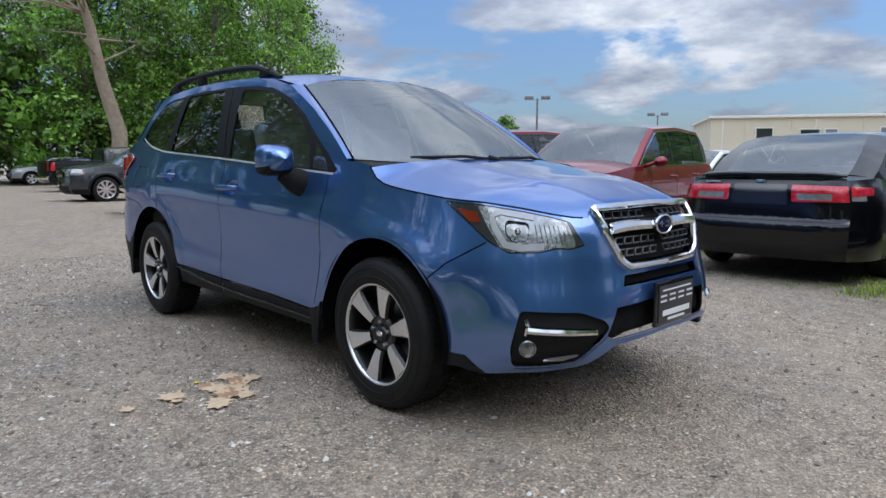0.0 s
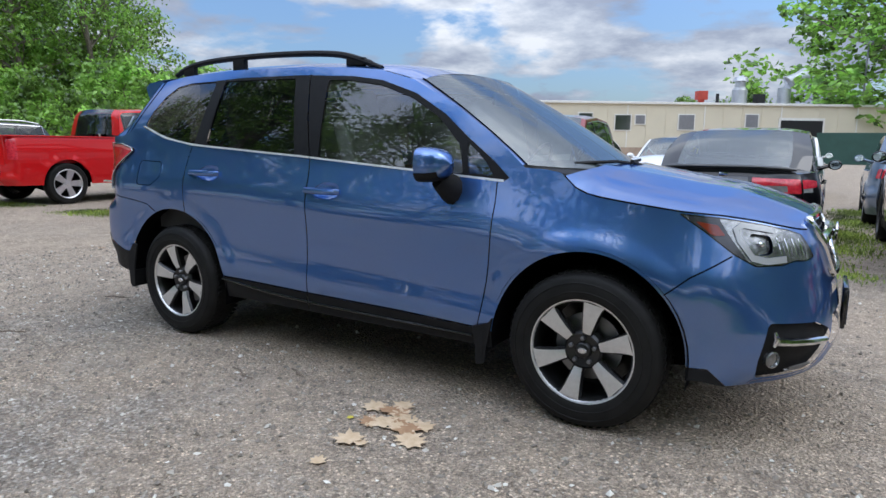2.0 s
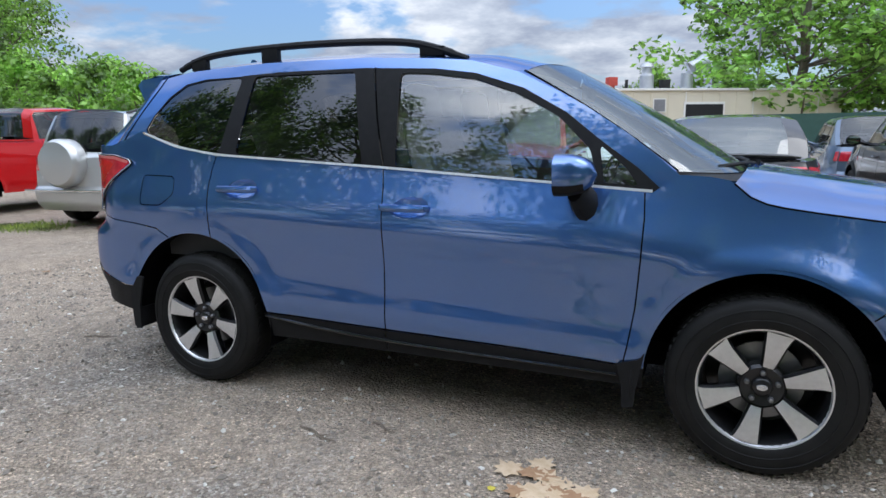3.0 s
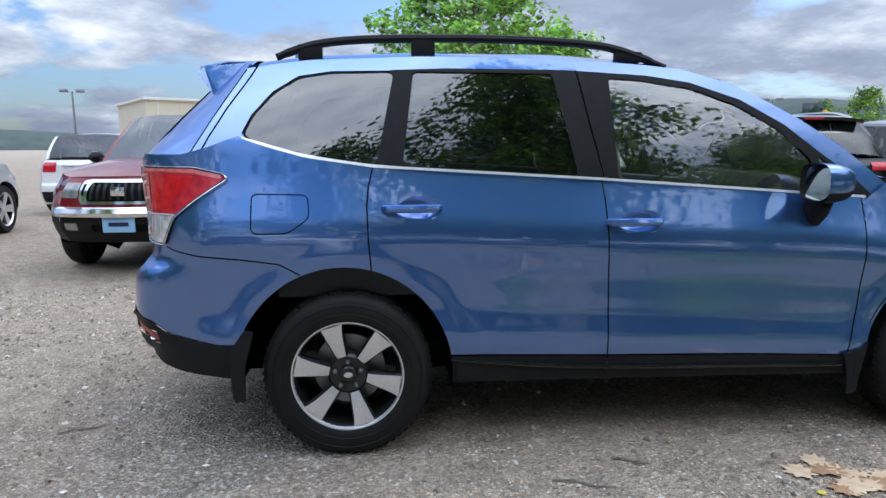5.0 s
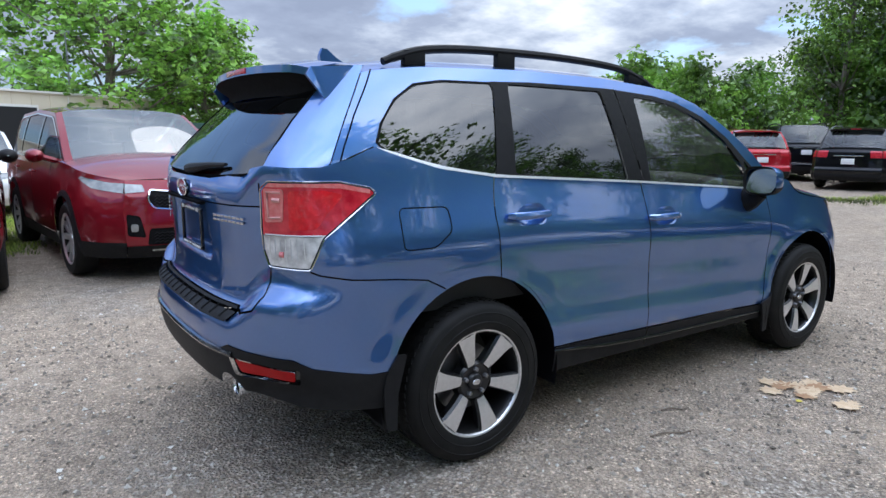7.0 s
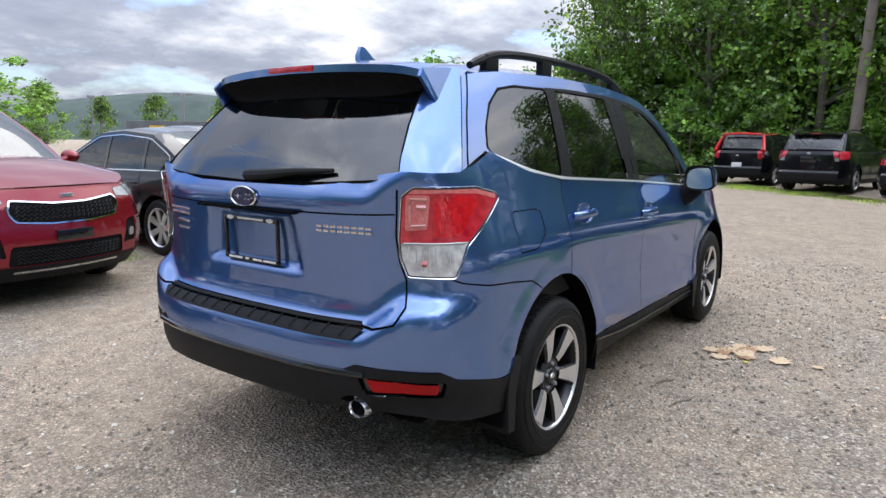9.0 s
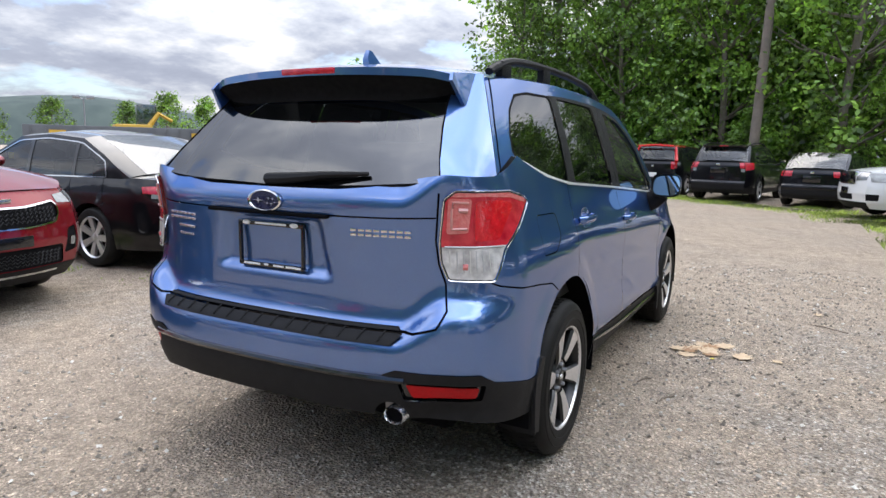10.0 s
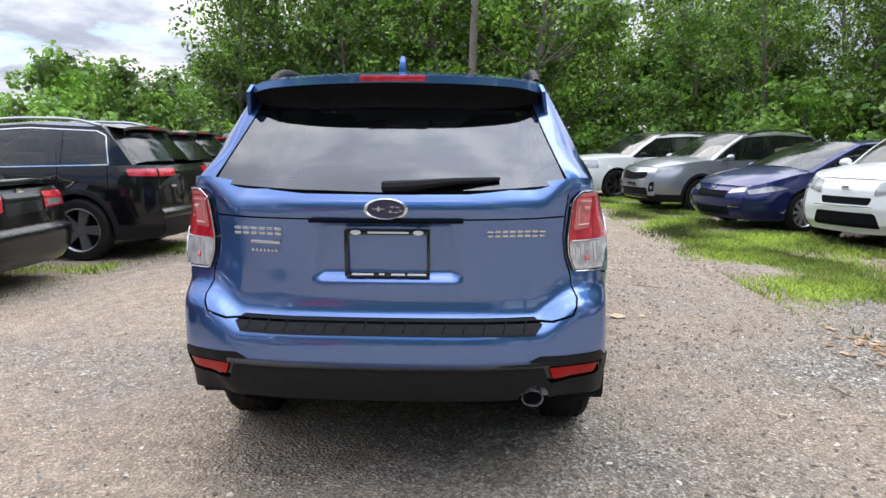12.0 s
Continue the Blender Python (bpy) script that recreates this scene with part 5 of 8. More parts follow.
# ---- the other parked cars ----
DARK_GLASS = glass("parked_car_glass", (.50, .55, .55), .82, .03, 1.85, (.05, .058, .058))
# pale film on these panes: dust, with reflected sky painted into its colour
DUSTY_SKY_GLASS = glass("dusty_sky_windscreen", (.46, .52, .51), .70, .03, 2.15, (.22, .255, .26))
WHITE_PAINT = paint("white_paint", (.78, .78, .77), 0, .35, .04)
BLACK_PAINT = paint("black_paint", (.0035, .0035, .0045), 0, .3, .05, 1.42)
DARK_GREY_PAINT = paint("dark_grey_paint", (.045, .05, .055), .5, .35)
GREY_PAINT = paint("grey_paint", (.30, .31, .33), .6, .35)
SILVER_PAINT = paint("silver_paint", (.52, .53, .53), .6, .32)
RED_PAINT = paint("bright_red_paint", (.55, .010, .012), .1, .35, .06)
MAROON_PAINT = paint("dark_red_paint", (.20, .008, .016), .3, .32)
CHERRY_PAINT = paint("cherry_red_paint", (.36, .008, .018), .3, .32)
NAVY_PAINT = paint("navy_paint", (.012, .018, .095), .4, .32)
BLUE_GREY_PAINT = paint("blue_grey_paint", (.12, .16, .22), .5, .35)
PLATE_BLUE = material("pale_blue_plate", (.30, .55, .78), .45, grain=.2, grain_scale=40)
STICKER = material("yellow_sticker", (.75, .68, .05), .6)
WHEELS = {}


def simple_wheel(r, spokes, mat, wide=.21):
    """Shared meshes of a parked car's wheel: tyre, rim, spokes."""
    key = (r, spokes, mat.name)
    if key not in WHEELS:
        m = Matrix.Rotation(radians(90), 4, "X")
        h, q = wide / 2, r * .69
        tyre = Geo().lathe([(q, -h), (r * .9, -h), (r * .985, -h * .75), (r, -h * .4), (r, h * .4), (r * .985, h * .75), (r * .92, h * .98), (r * .8, h * 1.02), (q * 1.03, h * .95), (q, h * .8)], m, 32)
        barrel = Geo().lathe([(q, h * .85), (q * .93, h * .7), (q * .9, -h * .6), (0, -h * .6)], m, 28)
        lip = Geo().lathe([(q * .94, h * .78), (q * 1.0, h * .94), (q * 1.04, h * .9)], m, 28)
        face = []
        for k in range(spokes):
            mm = m @ Matrix.Rotation(2 * math.pi * k / spokes, 4, "Z")
            w = q * 1.15 / spokes
            g = Geo().add([mm @ Vector(p) for p in ((q * .12, -w * .7, h * .62), (q * .12, w * .7, h * .62), (q * .95, w * 1.05, h * .78), (q * .95, -w * 1.05, h * .78),
                                                    (q * .12, -w * .7, h * .35), (q * .12, w * .7, h * .35), (q * .95, w * 1.05, h * .5), (q * .95, -w * 1.05, h * .5))],
                          [(0, 1, 2, 3), (0, 4, 5, 1), (1, 5, 6, 2), (2, 6, 7, 3), (3, 7, 4, 0)])
            face.append(g)
        hub = Geo().lathe([(q * .2, h * .3), (q * .19, h * .66), (q * .1, h * .72), (0, h * .72)], m, 14)
        WHEELS[key] = (tyre, barrel, lip, face, hub, mat, {})
    return WHEELS[key]


def put_wheel(parent, x, y, r, spokes, mat):
    tyre, barrel, lip, face, hub, mat, cache = simple_wheel(r, spokes, mat)

    def place(name, geo, mt, par, label=""):
        key = (name, id(geo))
        if key in cache:
            ob = new(name, cache[key])
            ob.parent = par
        else:
            ob = part(name, geo, mt, par)
            cache[key] = ob.data
        if label:
            ob["label"] = label
        return ob

    w = place("wheel", tyre, RUBBER, parent, "black tyre on an alloy wheel")
    w.matrix_basis = Matrix.Translation((x, y, r)) @ Matrix.Rotation(math.pi if y > 0 else 0, 4, "Z")
    rim = place("rim", barrel, DARK_ALLOY, w)
    place("rim_lip", lip, mat, rim)
    place("hub", hub, mat, rim)
    for g in face:
        place("spoke", g, mat, rim)


def parked(name, label, body, at, heading, L, W, wb, fo, tyre, belt, hood, roof, deck, pillars, front, rear, trim=BLACK_PLASTIC, spokes=5, rim_mat=ALLOY, rails=None, clear=.24,
           chrome_belt=False, spoiler=False, bed=None, group="", category="car", mirror_mat=None, round_rear=.30, roof_mat=None, screen=None):
    """A parked car about the middle of its wheelbase, nose along +x. belt: height at the rear and the front of the side windows. hood: heights at the cowl and the nose.
    roof: the line of the cabin's edge from the base of the rear glass to the cowl, (x, z), with the indices of the two roof corners. deck: points of the body's top behind the cabin."""
    root = thing(name, label, category, pose(at[0], at[1], at[2] if len(at) > 2 else 0, 0, 0, heading), group)
    xF, xR, hw = wb / 2 + fo, wb / 2 + fo - L, W / 2
    line, i0, i1 = roof
    line = np.array(line, float)
    x_rb, x_rt, x_wt, x_cw = line[0, 0], line[i0, 0], line[i1, 0], line[-1, 0]
    z_nose, z_cowl = hood[1], hood[0]
    z_deck = deck[0][1]
    xf = lambda z: xF - np.interp(z, [clear, clear + .12, .55, z_nose - .12, z_nose], [.14, .03, .0, .035, .13])
    xr = lambda z: xR + np.interp(z, [clear, clear + .12, .52, .58, .61, z_deck - .08, z_deck], [.12, .02, .0, .008, .055, .07, .12])
    zt_l = lambda x: np.interp(x, [p[0] for p in top_line], [p[1] for p in top_line])
    n_h = [(x_cw + (xF - .13 - x_cw) * t, z_cowl + (z_nose - z_cowl) * t**1.7) for t in np.linspace(0, 1, 8)]
    top_line = [(xR + .12, z_deck)] + [tuple(p) for p in deck[1:]] + [(x_rb, belt[0]), (x_cw - .12, belt[1])] + n_h
    top_line = sorted(set(top_line))
    tum = ([.18, .3, .45, .62, .8, .95, 1.1], [.05, .02, .0, .0, .008, .035, .09])
    mean = (belt[0] + belt[1]) / 2

    def side(x, z, depth=0.0):
        x, z = np.asarray(x, float), np.asarray(z, float)
        a, b = np.clip((xf(z) - x) / .55, 0, 1), np.clip((x - xr(z)) / (round_rear + .1), 0, 1)
        y = hw - .30 * hw * (1 - a)**2.4 - .17 * hw * (1 - b)**2.4 - np.interp(z / mean, *tum) - .06 * smooth(x_cw, xF, x) * smooth(.6, 1.0, z / mean)
        for hx in (-wb / 2, wb / 2):
            y = y + .016 * (1 - smooth(tyre * 1.22, tyre * 1.34, np.hypot(x - hx, z - tyre)))
        return np.stack([x, -(y + depth), z], -1)

    bottom = [(float(xr(clear)), clear + .02), (-wb / 2, clear + .0), (wb / 2, clear), (float(xf(clear)), clear)]
    edge_f = [(float(xf(z)), z) for z in np.linspace(clear, z_nose, 12)]
    edge_r = [(float(xr(z)), z) for z in np.linspace(clear + .02, z_deck, 12)]
    bound = edge_f[::-1] + bottom[1:3][::-1] + edge_r + [(x, z) for x, z in top_line[1:-1]]
    ar = tyre * 1.16
    arches = [("none", [(hx + ar, -.1)] + [(hx + ar * math.cos(radians(a)), tyre + ar * math.sin(radians(a))) for a in range(0, 181, 10)] + [(hx - ar, -.1)]) for hx in (-wb / 2, wb / 2)]
    lips = [("clad", [(hx + ar * 1.14, clear)] + [(hx + ar * 1.14 * math.cos(radians(a)), tyre + ar * 1.14 * math.sin(radians(a))) for a in range(0, 181, 10)] + [(hx - ar * 1.14, clear)]) for hx in (-wb / 2, wb / 2)] if trim is BLACK_PLASTIC else []
    gaps = []
    doors = [p for p in pillars[:-1]]
    for k, x in enumerate(doors):
        zb = float(zt_l(x))
        gaps.append(("gap", seam([(x, zb + .02), (x + .02, zb * .75), (x + .03 if k else x + .0, clear + .14)] if x - .1 > -wb / 2 + ar else [(x, zb), (x - .02, tyre + ar * .9)], .010)))
    gaps.append(("gap", seam([(x_cw - .30, float(zt_l(x_cw - .3)) + .02), (x_cw - .28, .7), (x_cw - .32, clear + .14)], .010)))
    side_regions = arches + [(k, p) for k, p in rear.get("side", [])] + [(k, p) for k, p in front.get("side", [])] + gaps + lips
    side_regions += [("clad", [(-wb / 2, clear + .14), (wb / 2, clear + .12), (wb / 2, 0), (-wb / 2, 0)])]
    if trim is BLACK_PLASTIC:
        side_regions += [("clad", [(xR - .1, clear + .2), (-wb / 2, clear + .2), (-wb / 2, 0), (xR - .1, 0)]), ("clad", [(wb / 2, clear + .16), (xF + .1, clear + .16), (xF + .1, 0), (wb / 2, 0)])]
    MATS = {"rest": ("body_side", body, 0), "gap": ("panel_gap", SEAM, -.004), "clad": ("cladding", trim if trim is BLACK_PLASTIC else body, .004), "red": ("tail_lamp", RED_LENS, .008), "clear": ("lamp_lens", LAMP_BRIGHT, .006),
            "lamp": ("head_lamp", HEADLAMP, .006), "amber": ("marker_lamp", AMBER, .008), "dark": ("intake", MATT_BLACK, -.012), "chrome": ("chrome_trim", CHROME, .008), "body": ("face", body, 0), "black": ("face_trim", BLACK_PLASTIC, .006),
            "steel": ("bumper", CHROME, .05), "pale": ("pale_lens", PALE_RED, .008), "plate": ("plate_area", GLOSS_BLACK, .004), "white": ("clear_lens", HEADLAMP, .006)}
    for key, piece in cut_sheet(bound, side_regions, (.16, .10), .05).items():
        if key != "none":
            nm, mt, dp = MATS[key]
            for one in islands(piece):
                put_skin(nm, side, one, mt, root, dp)
    # front and rear faces
    for end, spec, zs, fx, bow in (("front", front, (clear, z_nose), xf, .13), ("rear", rear, (clear + .02, z_deck), xr, -.11 if len(deck) > 1 and not bed else -.07)):
        def face(y, z, depth=0.0, fx=fx, bow=bow):
            y, z = np.asarray(y, float), np.asarray(z, float)
            e = fx(z)
            ye = -side(e, z)[..., 1]
            v = np.clip(y / .8, -1, 1)
            return np.stack([e + bow * (1 - (np.abs(v)**5 if bow < -.1 else v * v)) + depth * np.sign(bow), (v if bow < 0 else -v) * ye * (-1 if bow < 0 else -1) * (1 if bow < 0 else -1), z], -1)

        regs = []
        for k, p in spec.get("face", []):
            regs.append((k, p))
            if min(q[0] for q in p) > 0:
                regs.append((k, [(-y, z) for y, z in p]))
        for key, piece in cut_sheet([(-.8, zs[0]), (.8, zs[0]), (.8, zs[1]), (-.8, zs[1])], regs, (.07, .05), .022, [(float(y), float(z)) for y in np.linspace(-.78, .78, 33) for z in ((.50, .52, .55, .58, .595, .61, .63, z_deck - .06, z_deck - .03) if end == "rear" else (.5, z_nose - .09, z_nose - .06, z_nose - .03))]).items():
            nm, mt, dp = MATS["body" if key == "rest" else key]
            for one in islands(piece):
                put_skin(nm, face, one, mt, root, dp, both=False)
        along_face = lambda y0, y1, z0, z1, d, n: [tuple(q) for q in face(np.linspace(y0, y1, n), np.linspace(z0, z1, n), d)]
        for y0, y1, z0, z1 in spec.get("mesh", []):
            g = Geo()
            nr = max(2, round((z1 - z0) / .028))
            for r in range(nr):
                za, zb = z0 + (z1 - z0) * r / nr, z0 + (z1 - z0) * (r + 1) / nr
                nz = round((y1 - y0) / .025)
                ys = np.linspace(y0, y1, nz)
                zz_ = np.where(np.arange(nz) % 2, za + .004, zb - .004)
                g.tube([tuple(q) for q in face(ys, zz_, .002)], .0026, 4)
            part("grille_mesh", g, MESH, root, "dark diamond mesh")
        for y, z0, z1, w in spec.get("bars", []):
            part("grille_slat", Geo().tube(along_face(y, y, z0, z1, .004, 5), w, 5), MESH, root)
        for kind, y, z, w, h in spec.get("extra", []):
            if kind == "bumper":
                part("bumper_bar", Geo().tube(along_face(-.8, .8, z, z, .02, 17), h / 2, 8), CHROME, root, "chrome bumper")
                continue
            p = face(np.array([y]), np.array([z]), .012)[0]
            sgn = 1 if end == "front" else -1
            mt = {"plate": WHITE_MARK, "bluep": PLATE_BLUE, "badge": CHROME, "bar": LETTER, "slat": GLOSS_BLACK, "blackp": GLOSS_BLACK, "bumper": CHROME, "grey": STEEL, "chromebar": CHROME, "blackbar": BLACK_PLASTIC, "redbar": RED_LENS}[kind]
            depth = .10 if kind in ("bumper", "blackbar") else .016
            ob = part({"plate": "plate", "bluep": "plate", "blackp": "plate_holder", "badge": "badge", "bar": "name_bar", "slat": "grille_slat", "bumper": "bumper_bar", "grey": "grille_bar", "chromebar": "chrome_bar", "blackbar": "bumper_bar", "redbar": "brake_lamp"}[kind],
                      Geo().box(p[0] + (.0 if kind != "bumper" else 0), p[1], z, depth, w, h, min(h, depth) * .3), mt, root)
            if kind in ("bluep",):
                part("plate_print", Geo().box(p[0] + sgn * .009, p[1], z, .003, w * .62, h * .26), NAVY_PAINT, ob, "dark bar of plate print")
    # hood, deck, cabin
    def across(x, z, yw, bowx, crown, power=2.6, n=13):
        return [(x + bowx * (1 - k * k), k * yw, z + crown * (1 - abs(k)**power)) for k in np.linspace(-1, 1, n)]

    rows = []
    for t in np.linspace(0, 1, 12):
        x = x_cw + (xF - .13 - x_cw) * t
        z = float(zt_l(x))
        rows.append(across(x, z, abs(float(side(x, z)[1])), .13 * t**2 + .10 * (1 - t)**3, .075 * (1 - t**2.5) + .012))
    part("hood", Geo().grid(rows), body, root, "", 60)
    if bed:
        zb, x0, x1 = bed
        yw = hw - .09
        rail = [(xR + .08, zb), (x1, zb)]
        part("bed_floor", Geo().grid([[(xR + .1, -yw, zb - .48), (x1, -yw, zb - .48)], [(xR + .1, yw, zb - .48), (x1, yw, zb - .48)]]), SEAM, root)
        for s in (-1, 1):
            part("bed_rail", Geo().box((xR + x1) / 2 + .05, s * (hw - .075), zb - .0, x1 - xR - .1, .09, .03, .01).box((xR + x1) / 2 + .05, s * (hw - .11), zb - .25, x1 - xR - .1, .02, .5), body, root)
        part("tailgate_top", Geo().box(xR + .10, 0, zb - .005, .06, W - .22, .035, .01).box(xR + .13, 0, zb - .25, .02, W - .25, .5), body, root)
    elif len(deck) > 1:
        rows = []
        for t in np.linspace(0, 1, 8):
            x = (xR + .12) + (x_rb - xR - .12) * t
            z = float(zt_l(x))
            yw = abs(float(side(x, z)[1]))
            rows.append([(x - .11 * (1 - t)**2 * (1 - abs(k)**5) - .06 * t**3 * (1 - k * k), k * yw, z + .035 * (1 - abs(k)**2.6)) for k in np.linspace(-1, 1, 21)])
        part("trunk_lid", Geo().grid(rows), body, root, "", 60)
    belt_z = lambda x: np.interp(x, [x_rb, x_cw], belt)
    zt = lambda x: np.interp(x, line[:, 0], line[:, 1])

    def cab(x, z, depth=0.0):
        x, z = np.asarray(x, float), np.asarray(z, float)
        lean = np.clip(z - belt_z(x), -.05, 1)
        pinch = .06 * (1 - np.clip((x - x_rb) / .5, 0, 1))**2 + .03 * np.clip((x - x_wt) / 1.0, 0, 1)
        return np.stack([x, -(hw - .075 - .20 * lean - .20 * lean**2 - pinch + depth), z], -1)

    xs = np.linspace(x_rb, x_cw, 60)
    outline = [(x, float(belt_z(x)) - .01) for x in xs] + [(x, max(float(zt(x)), float(belt_z(x)))) for x in xs[::-1]]
    wins = []
    for a, b in zip(pillars[:-1], pillars[1:]):
        w = [x for x in np.linspace(a + .03, b - .03, 24) if zt(x) - .055 - belt_z(x) - .025 > .02]
        if len(w) > 3:
            wins.append(("pane", rounded([(w[0], float(belt_z(w[0])) + .025), (w[-1], float(belt_z(w[-1])) + .025)] + [(x, float(zt(x)) - .055) for x in w[::-1]], .03)))
    frame_poly = [("black", [(pillars[0] + .0, belt[0] - .1), (pillars[-1] + .02, belt[1] - .1)] + [(x, float(zt(x)) - .035) for x in np.linspace(pillars[-1] + .02, pillars[0], 30)])]
    bl = [("chrome", seam([(x, float(belt_z(x)) + .012) for x in np.linspace(pillars[0], pillars[-1], 12)], .018))] if chrome_belt else []
    if chrome_belt == "loop":
        loop = [(x, float(belt_z(x)) + .012) for x in np.linspace(pillars[0], pillars[-1], 14)] + [(x, float(zt(x)) - .045) for x in np.linspace(pillars[-1] - .04, pillars[0] + .05, 24)]
        bl = [("chrome", seam(loop + [loop[0]], .013))]
    pane_list = []
    cuts = cut_sheet(outline, bl + wins + frame_poly, (.12, .08), .04)
    for key, piece in cuts.items():
        if key == "pane":
            for one in islands(piece):
                put_skin("side_window", cab, one, DARK_GLASS, root, -.004, "tinted side glass")
        else:
            nm, mt, dp = {"rest": ("cabin_frame", body, 0), "black": ("window_frame", GLOSS_BLACK, .002), "chrome": ("belt_moulding", CHROME, .006)}[key]
            put_skin(nm, cab, piece, mt, root, dp)
    H_of = lambda x: float(zt(x))

    def top_rows(x0, x1, n):
        out = []
        for x in np.linspace(x0, x1, n):
            b = .16 * np.clip((x - x_wt + .25) / .5, 0, 1) - .09 * np.clip((x_rt + .15 - x) / .4, 0, 1)
            y = abs(float(cab(x, zt(x))[1]))
            out.append(across(x, H_of(x), y - .002, b, .05, 4, 25))
        return out

    part("roof", Geo().grid(top_rows(x_rt, x_wt, 12)), roof_mat or body, root, "", 60)
    for nm, a, b in (("windscreen", x_wt, x_cw), ("rear_window", x_rb, x_rt)):
        rows = top_rows(a, b, 8)
        e = 3 if nm == "rear_window" and len(deck) > 1 else 1
        part(nm, Geo().grid([r[e:-e] for r in rows]), (screen or DUSTY_SKY_GLASS) if nm == "windscreen" or (len(deck) > 1 and not bed) else DARK_GLASS, root, "", 70)
        for k in (0, -2):
            part("glass_pillar", Geo().grid([r[:e + 1] if k == 0 else r[-e - 1:] for r in rows]), body, root, "", 60)
    part("wiper", Geo().tube([(x_cw + .10, -.5, belt[1] + .02), (x_cw + .06, .0, belt[1] + .075)], .01, 5), BLACK_PLASTIC, root)
    part("wiper", Geo().tube([(x_cw + .12, .02, belt[1] + .03), (x_cw + .0, .5, belt[1] + .07)], .01, 5), BLACK_PLASTIC, root)
    # mirrors, handles, wheels, wells
    xm = pillars[-1] - .22
    for s in (-1, 1):
        mz = float(belt_z(xm)) + .07
        rows = [[(xm - .05 + .14 * t, s * (hw + .10 + .085 * q * math.cos(a)), mz + .07 * q * math.sin(a)) for a in np.linspace(0, 2 * math.pi, 14, endpoint=False)] for t, q in ((0, .86), (.08, 1), (.5, .92), (.8, .68), (1, .1))]
        mir = part("door_mirror", Geo().grid(rows, closed=True).tube([(xm + .02, s * (hw - .10), mz - .06), (xm + .02, s * (hw + .05), mz - .01)], .03, 6), mirror_mat or body, root)
        part("mirror_glass", Geo().slab([(s * (hw + .10 + .068 * math.cos(a)), mz + .055 * math.sin(a)) for a in np.linspace(0, 2 * math.pi, 12, endpoint=False)], lambda u, v, d: (xm - .052, u, v)), MIRROR, mir)
        for x in doors[-2:]:
            hx = x + .16 if not bed else x + .12
            z = float(belt_z(hx)) - .13
            y = abs(float(side(hx, z)[1]))
            part("door_handle", Geo().tube([(hx - .10, s * (y + .0), z), (hx - .07, s * (y + .03), z), (hx + .07, s * (y + .03), z), (hx + .10, s * y, z)], .012, 6), mirror_mat if mirror_mat else body, root)
        for hx in (-wb / 2, wb / 2):
            put_wheel(root, hx, s * (hw - .102), tyre, spokes, rim_mat)
            rr = [[(hx + ar * 1.02 * math.cos(radians(a)), s * y, tyre + ar * 1.02 * math.sin(radians(a))) for a in range(-10, 191, 15)] for y in (hw - .06, hw - .45)]
            part("wheel_liner", Geo().grid(rr).add(rr[1] + [(hx, s * (hw - .45), .15)], [(i, i + 1, len(rr[1])) for i in range(len(rr[1]) - 1)]), SEAM, root)
        if rails:
            pts = [(x, s * (abs(float(cab(x, zt(x))[1])) - .05), H_of(x) + (.075 if 0 < i < 5 else .02)) for i, x in enumerate(np.linspace(x_rt + .05, x_wt - .15, 6))]
            part("roof_rail", Geo().tube([tuple(p) for p in curve(pts, 18)], .02, 6), rails, root)
    part("underbody", Geo().box((xF + xR) / 2, 0, clear + .10, L - .5, W - .4, .18, .04), SEAM, root)
    zf = belt[1] - .25
    for y in (-.36, .36):
        st = part("seat", Geo().box(x_cw - 1.15, y, zf - .12, .5, .5, .16, .05).box(x_cw - 1.42, y, zf + .15, .14, .48, .62, .05), DASH if y else SEAT, root)
        part("headrest", Geo().box(x_cw - 1.48, y, zf + .56, .09, .26, .17, .04), DASH, st)
    if not bed:
        st = part("rear_bench", Geo().box(x_cw - 2.2, 0, zf + .12, .16, 1.25, .6, .05), DASH, root)
    part("dashboard", Geo().box(x_cw - .28, 0, belt[1] - .09, .55, W - .40, .16, .05), DASH, root)
    if spoiler:
        r0, r1 = top_rows(x_rt, x_rt + .02, 2)[0][1:-1], None
        g = Geo().grid([[(x + .02, y, z + .004) for x, y, z in r0], [(x - .20, y * .97, z - .025) for x, y, z in r0], [(x - .19, y * .96, z - .06) for x, y, z in r0], [(x + .01, y * .97, z - .06) for x, y, z in r0]])
        part("roof_spoiler", g, body if spoiler is True else spoiler, root, "", 40)
        part("high_brake_lamp", Geo().box(r0[11][0] - .205, 0, r0[11][2] - .04, .012, .24, .022), RED_LENS, root)
    return root


def suv_line(x_rb, z_rb, x_rt, z_top, x_wt, x_cw, z_cw, hump=.03):
    """The edge line of a tall cabin, with the indices of the roof's two corners."""
    x_cw, x_wt = x_cw - .16, x_wt - .10
    return ([(x_rb, z_rb), (x_rb + (x_rt - x_rb) * .45, z_rb + (z_top - .03 - z_rb) * .52), (x_rt, z_top - .03), ((x_rt + x_wt) / 2, z_top + hump * .3), (x_wt, z_top - .05), (x_wt + (x_cw - x_wt) * .5, z_cw + (z_top - .05 - z_cw) * .56), (x_cw, z_cw)], 2, 4)



# ---- rows of cars ----
def box4(y0, y1, z0, z1, r=.02):
    return rounded([(y0, z0), (y1, z0), (y1, z1), (y0, z1)], r)


ROW = "cars parked in rows round the lot"
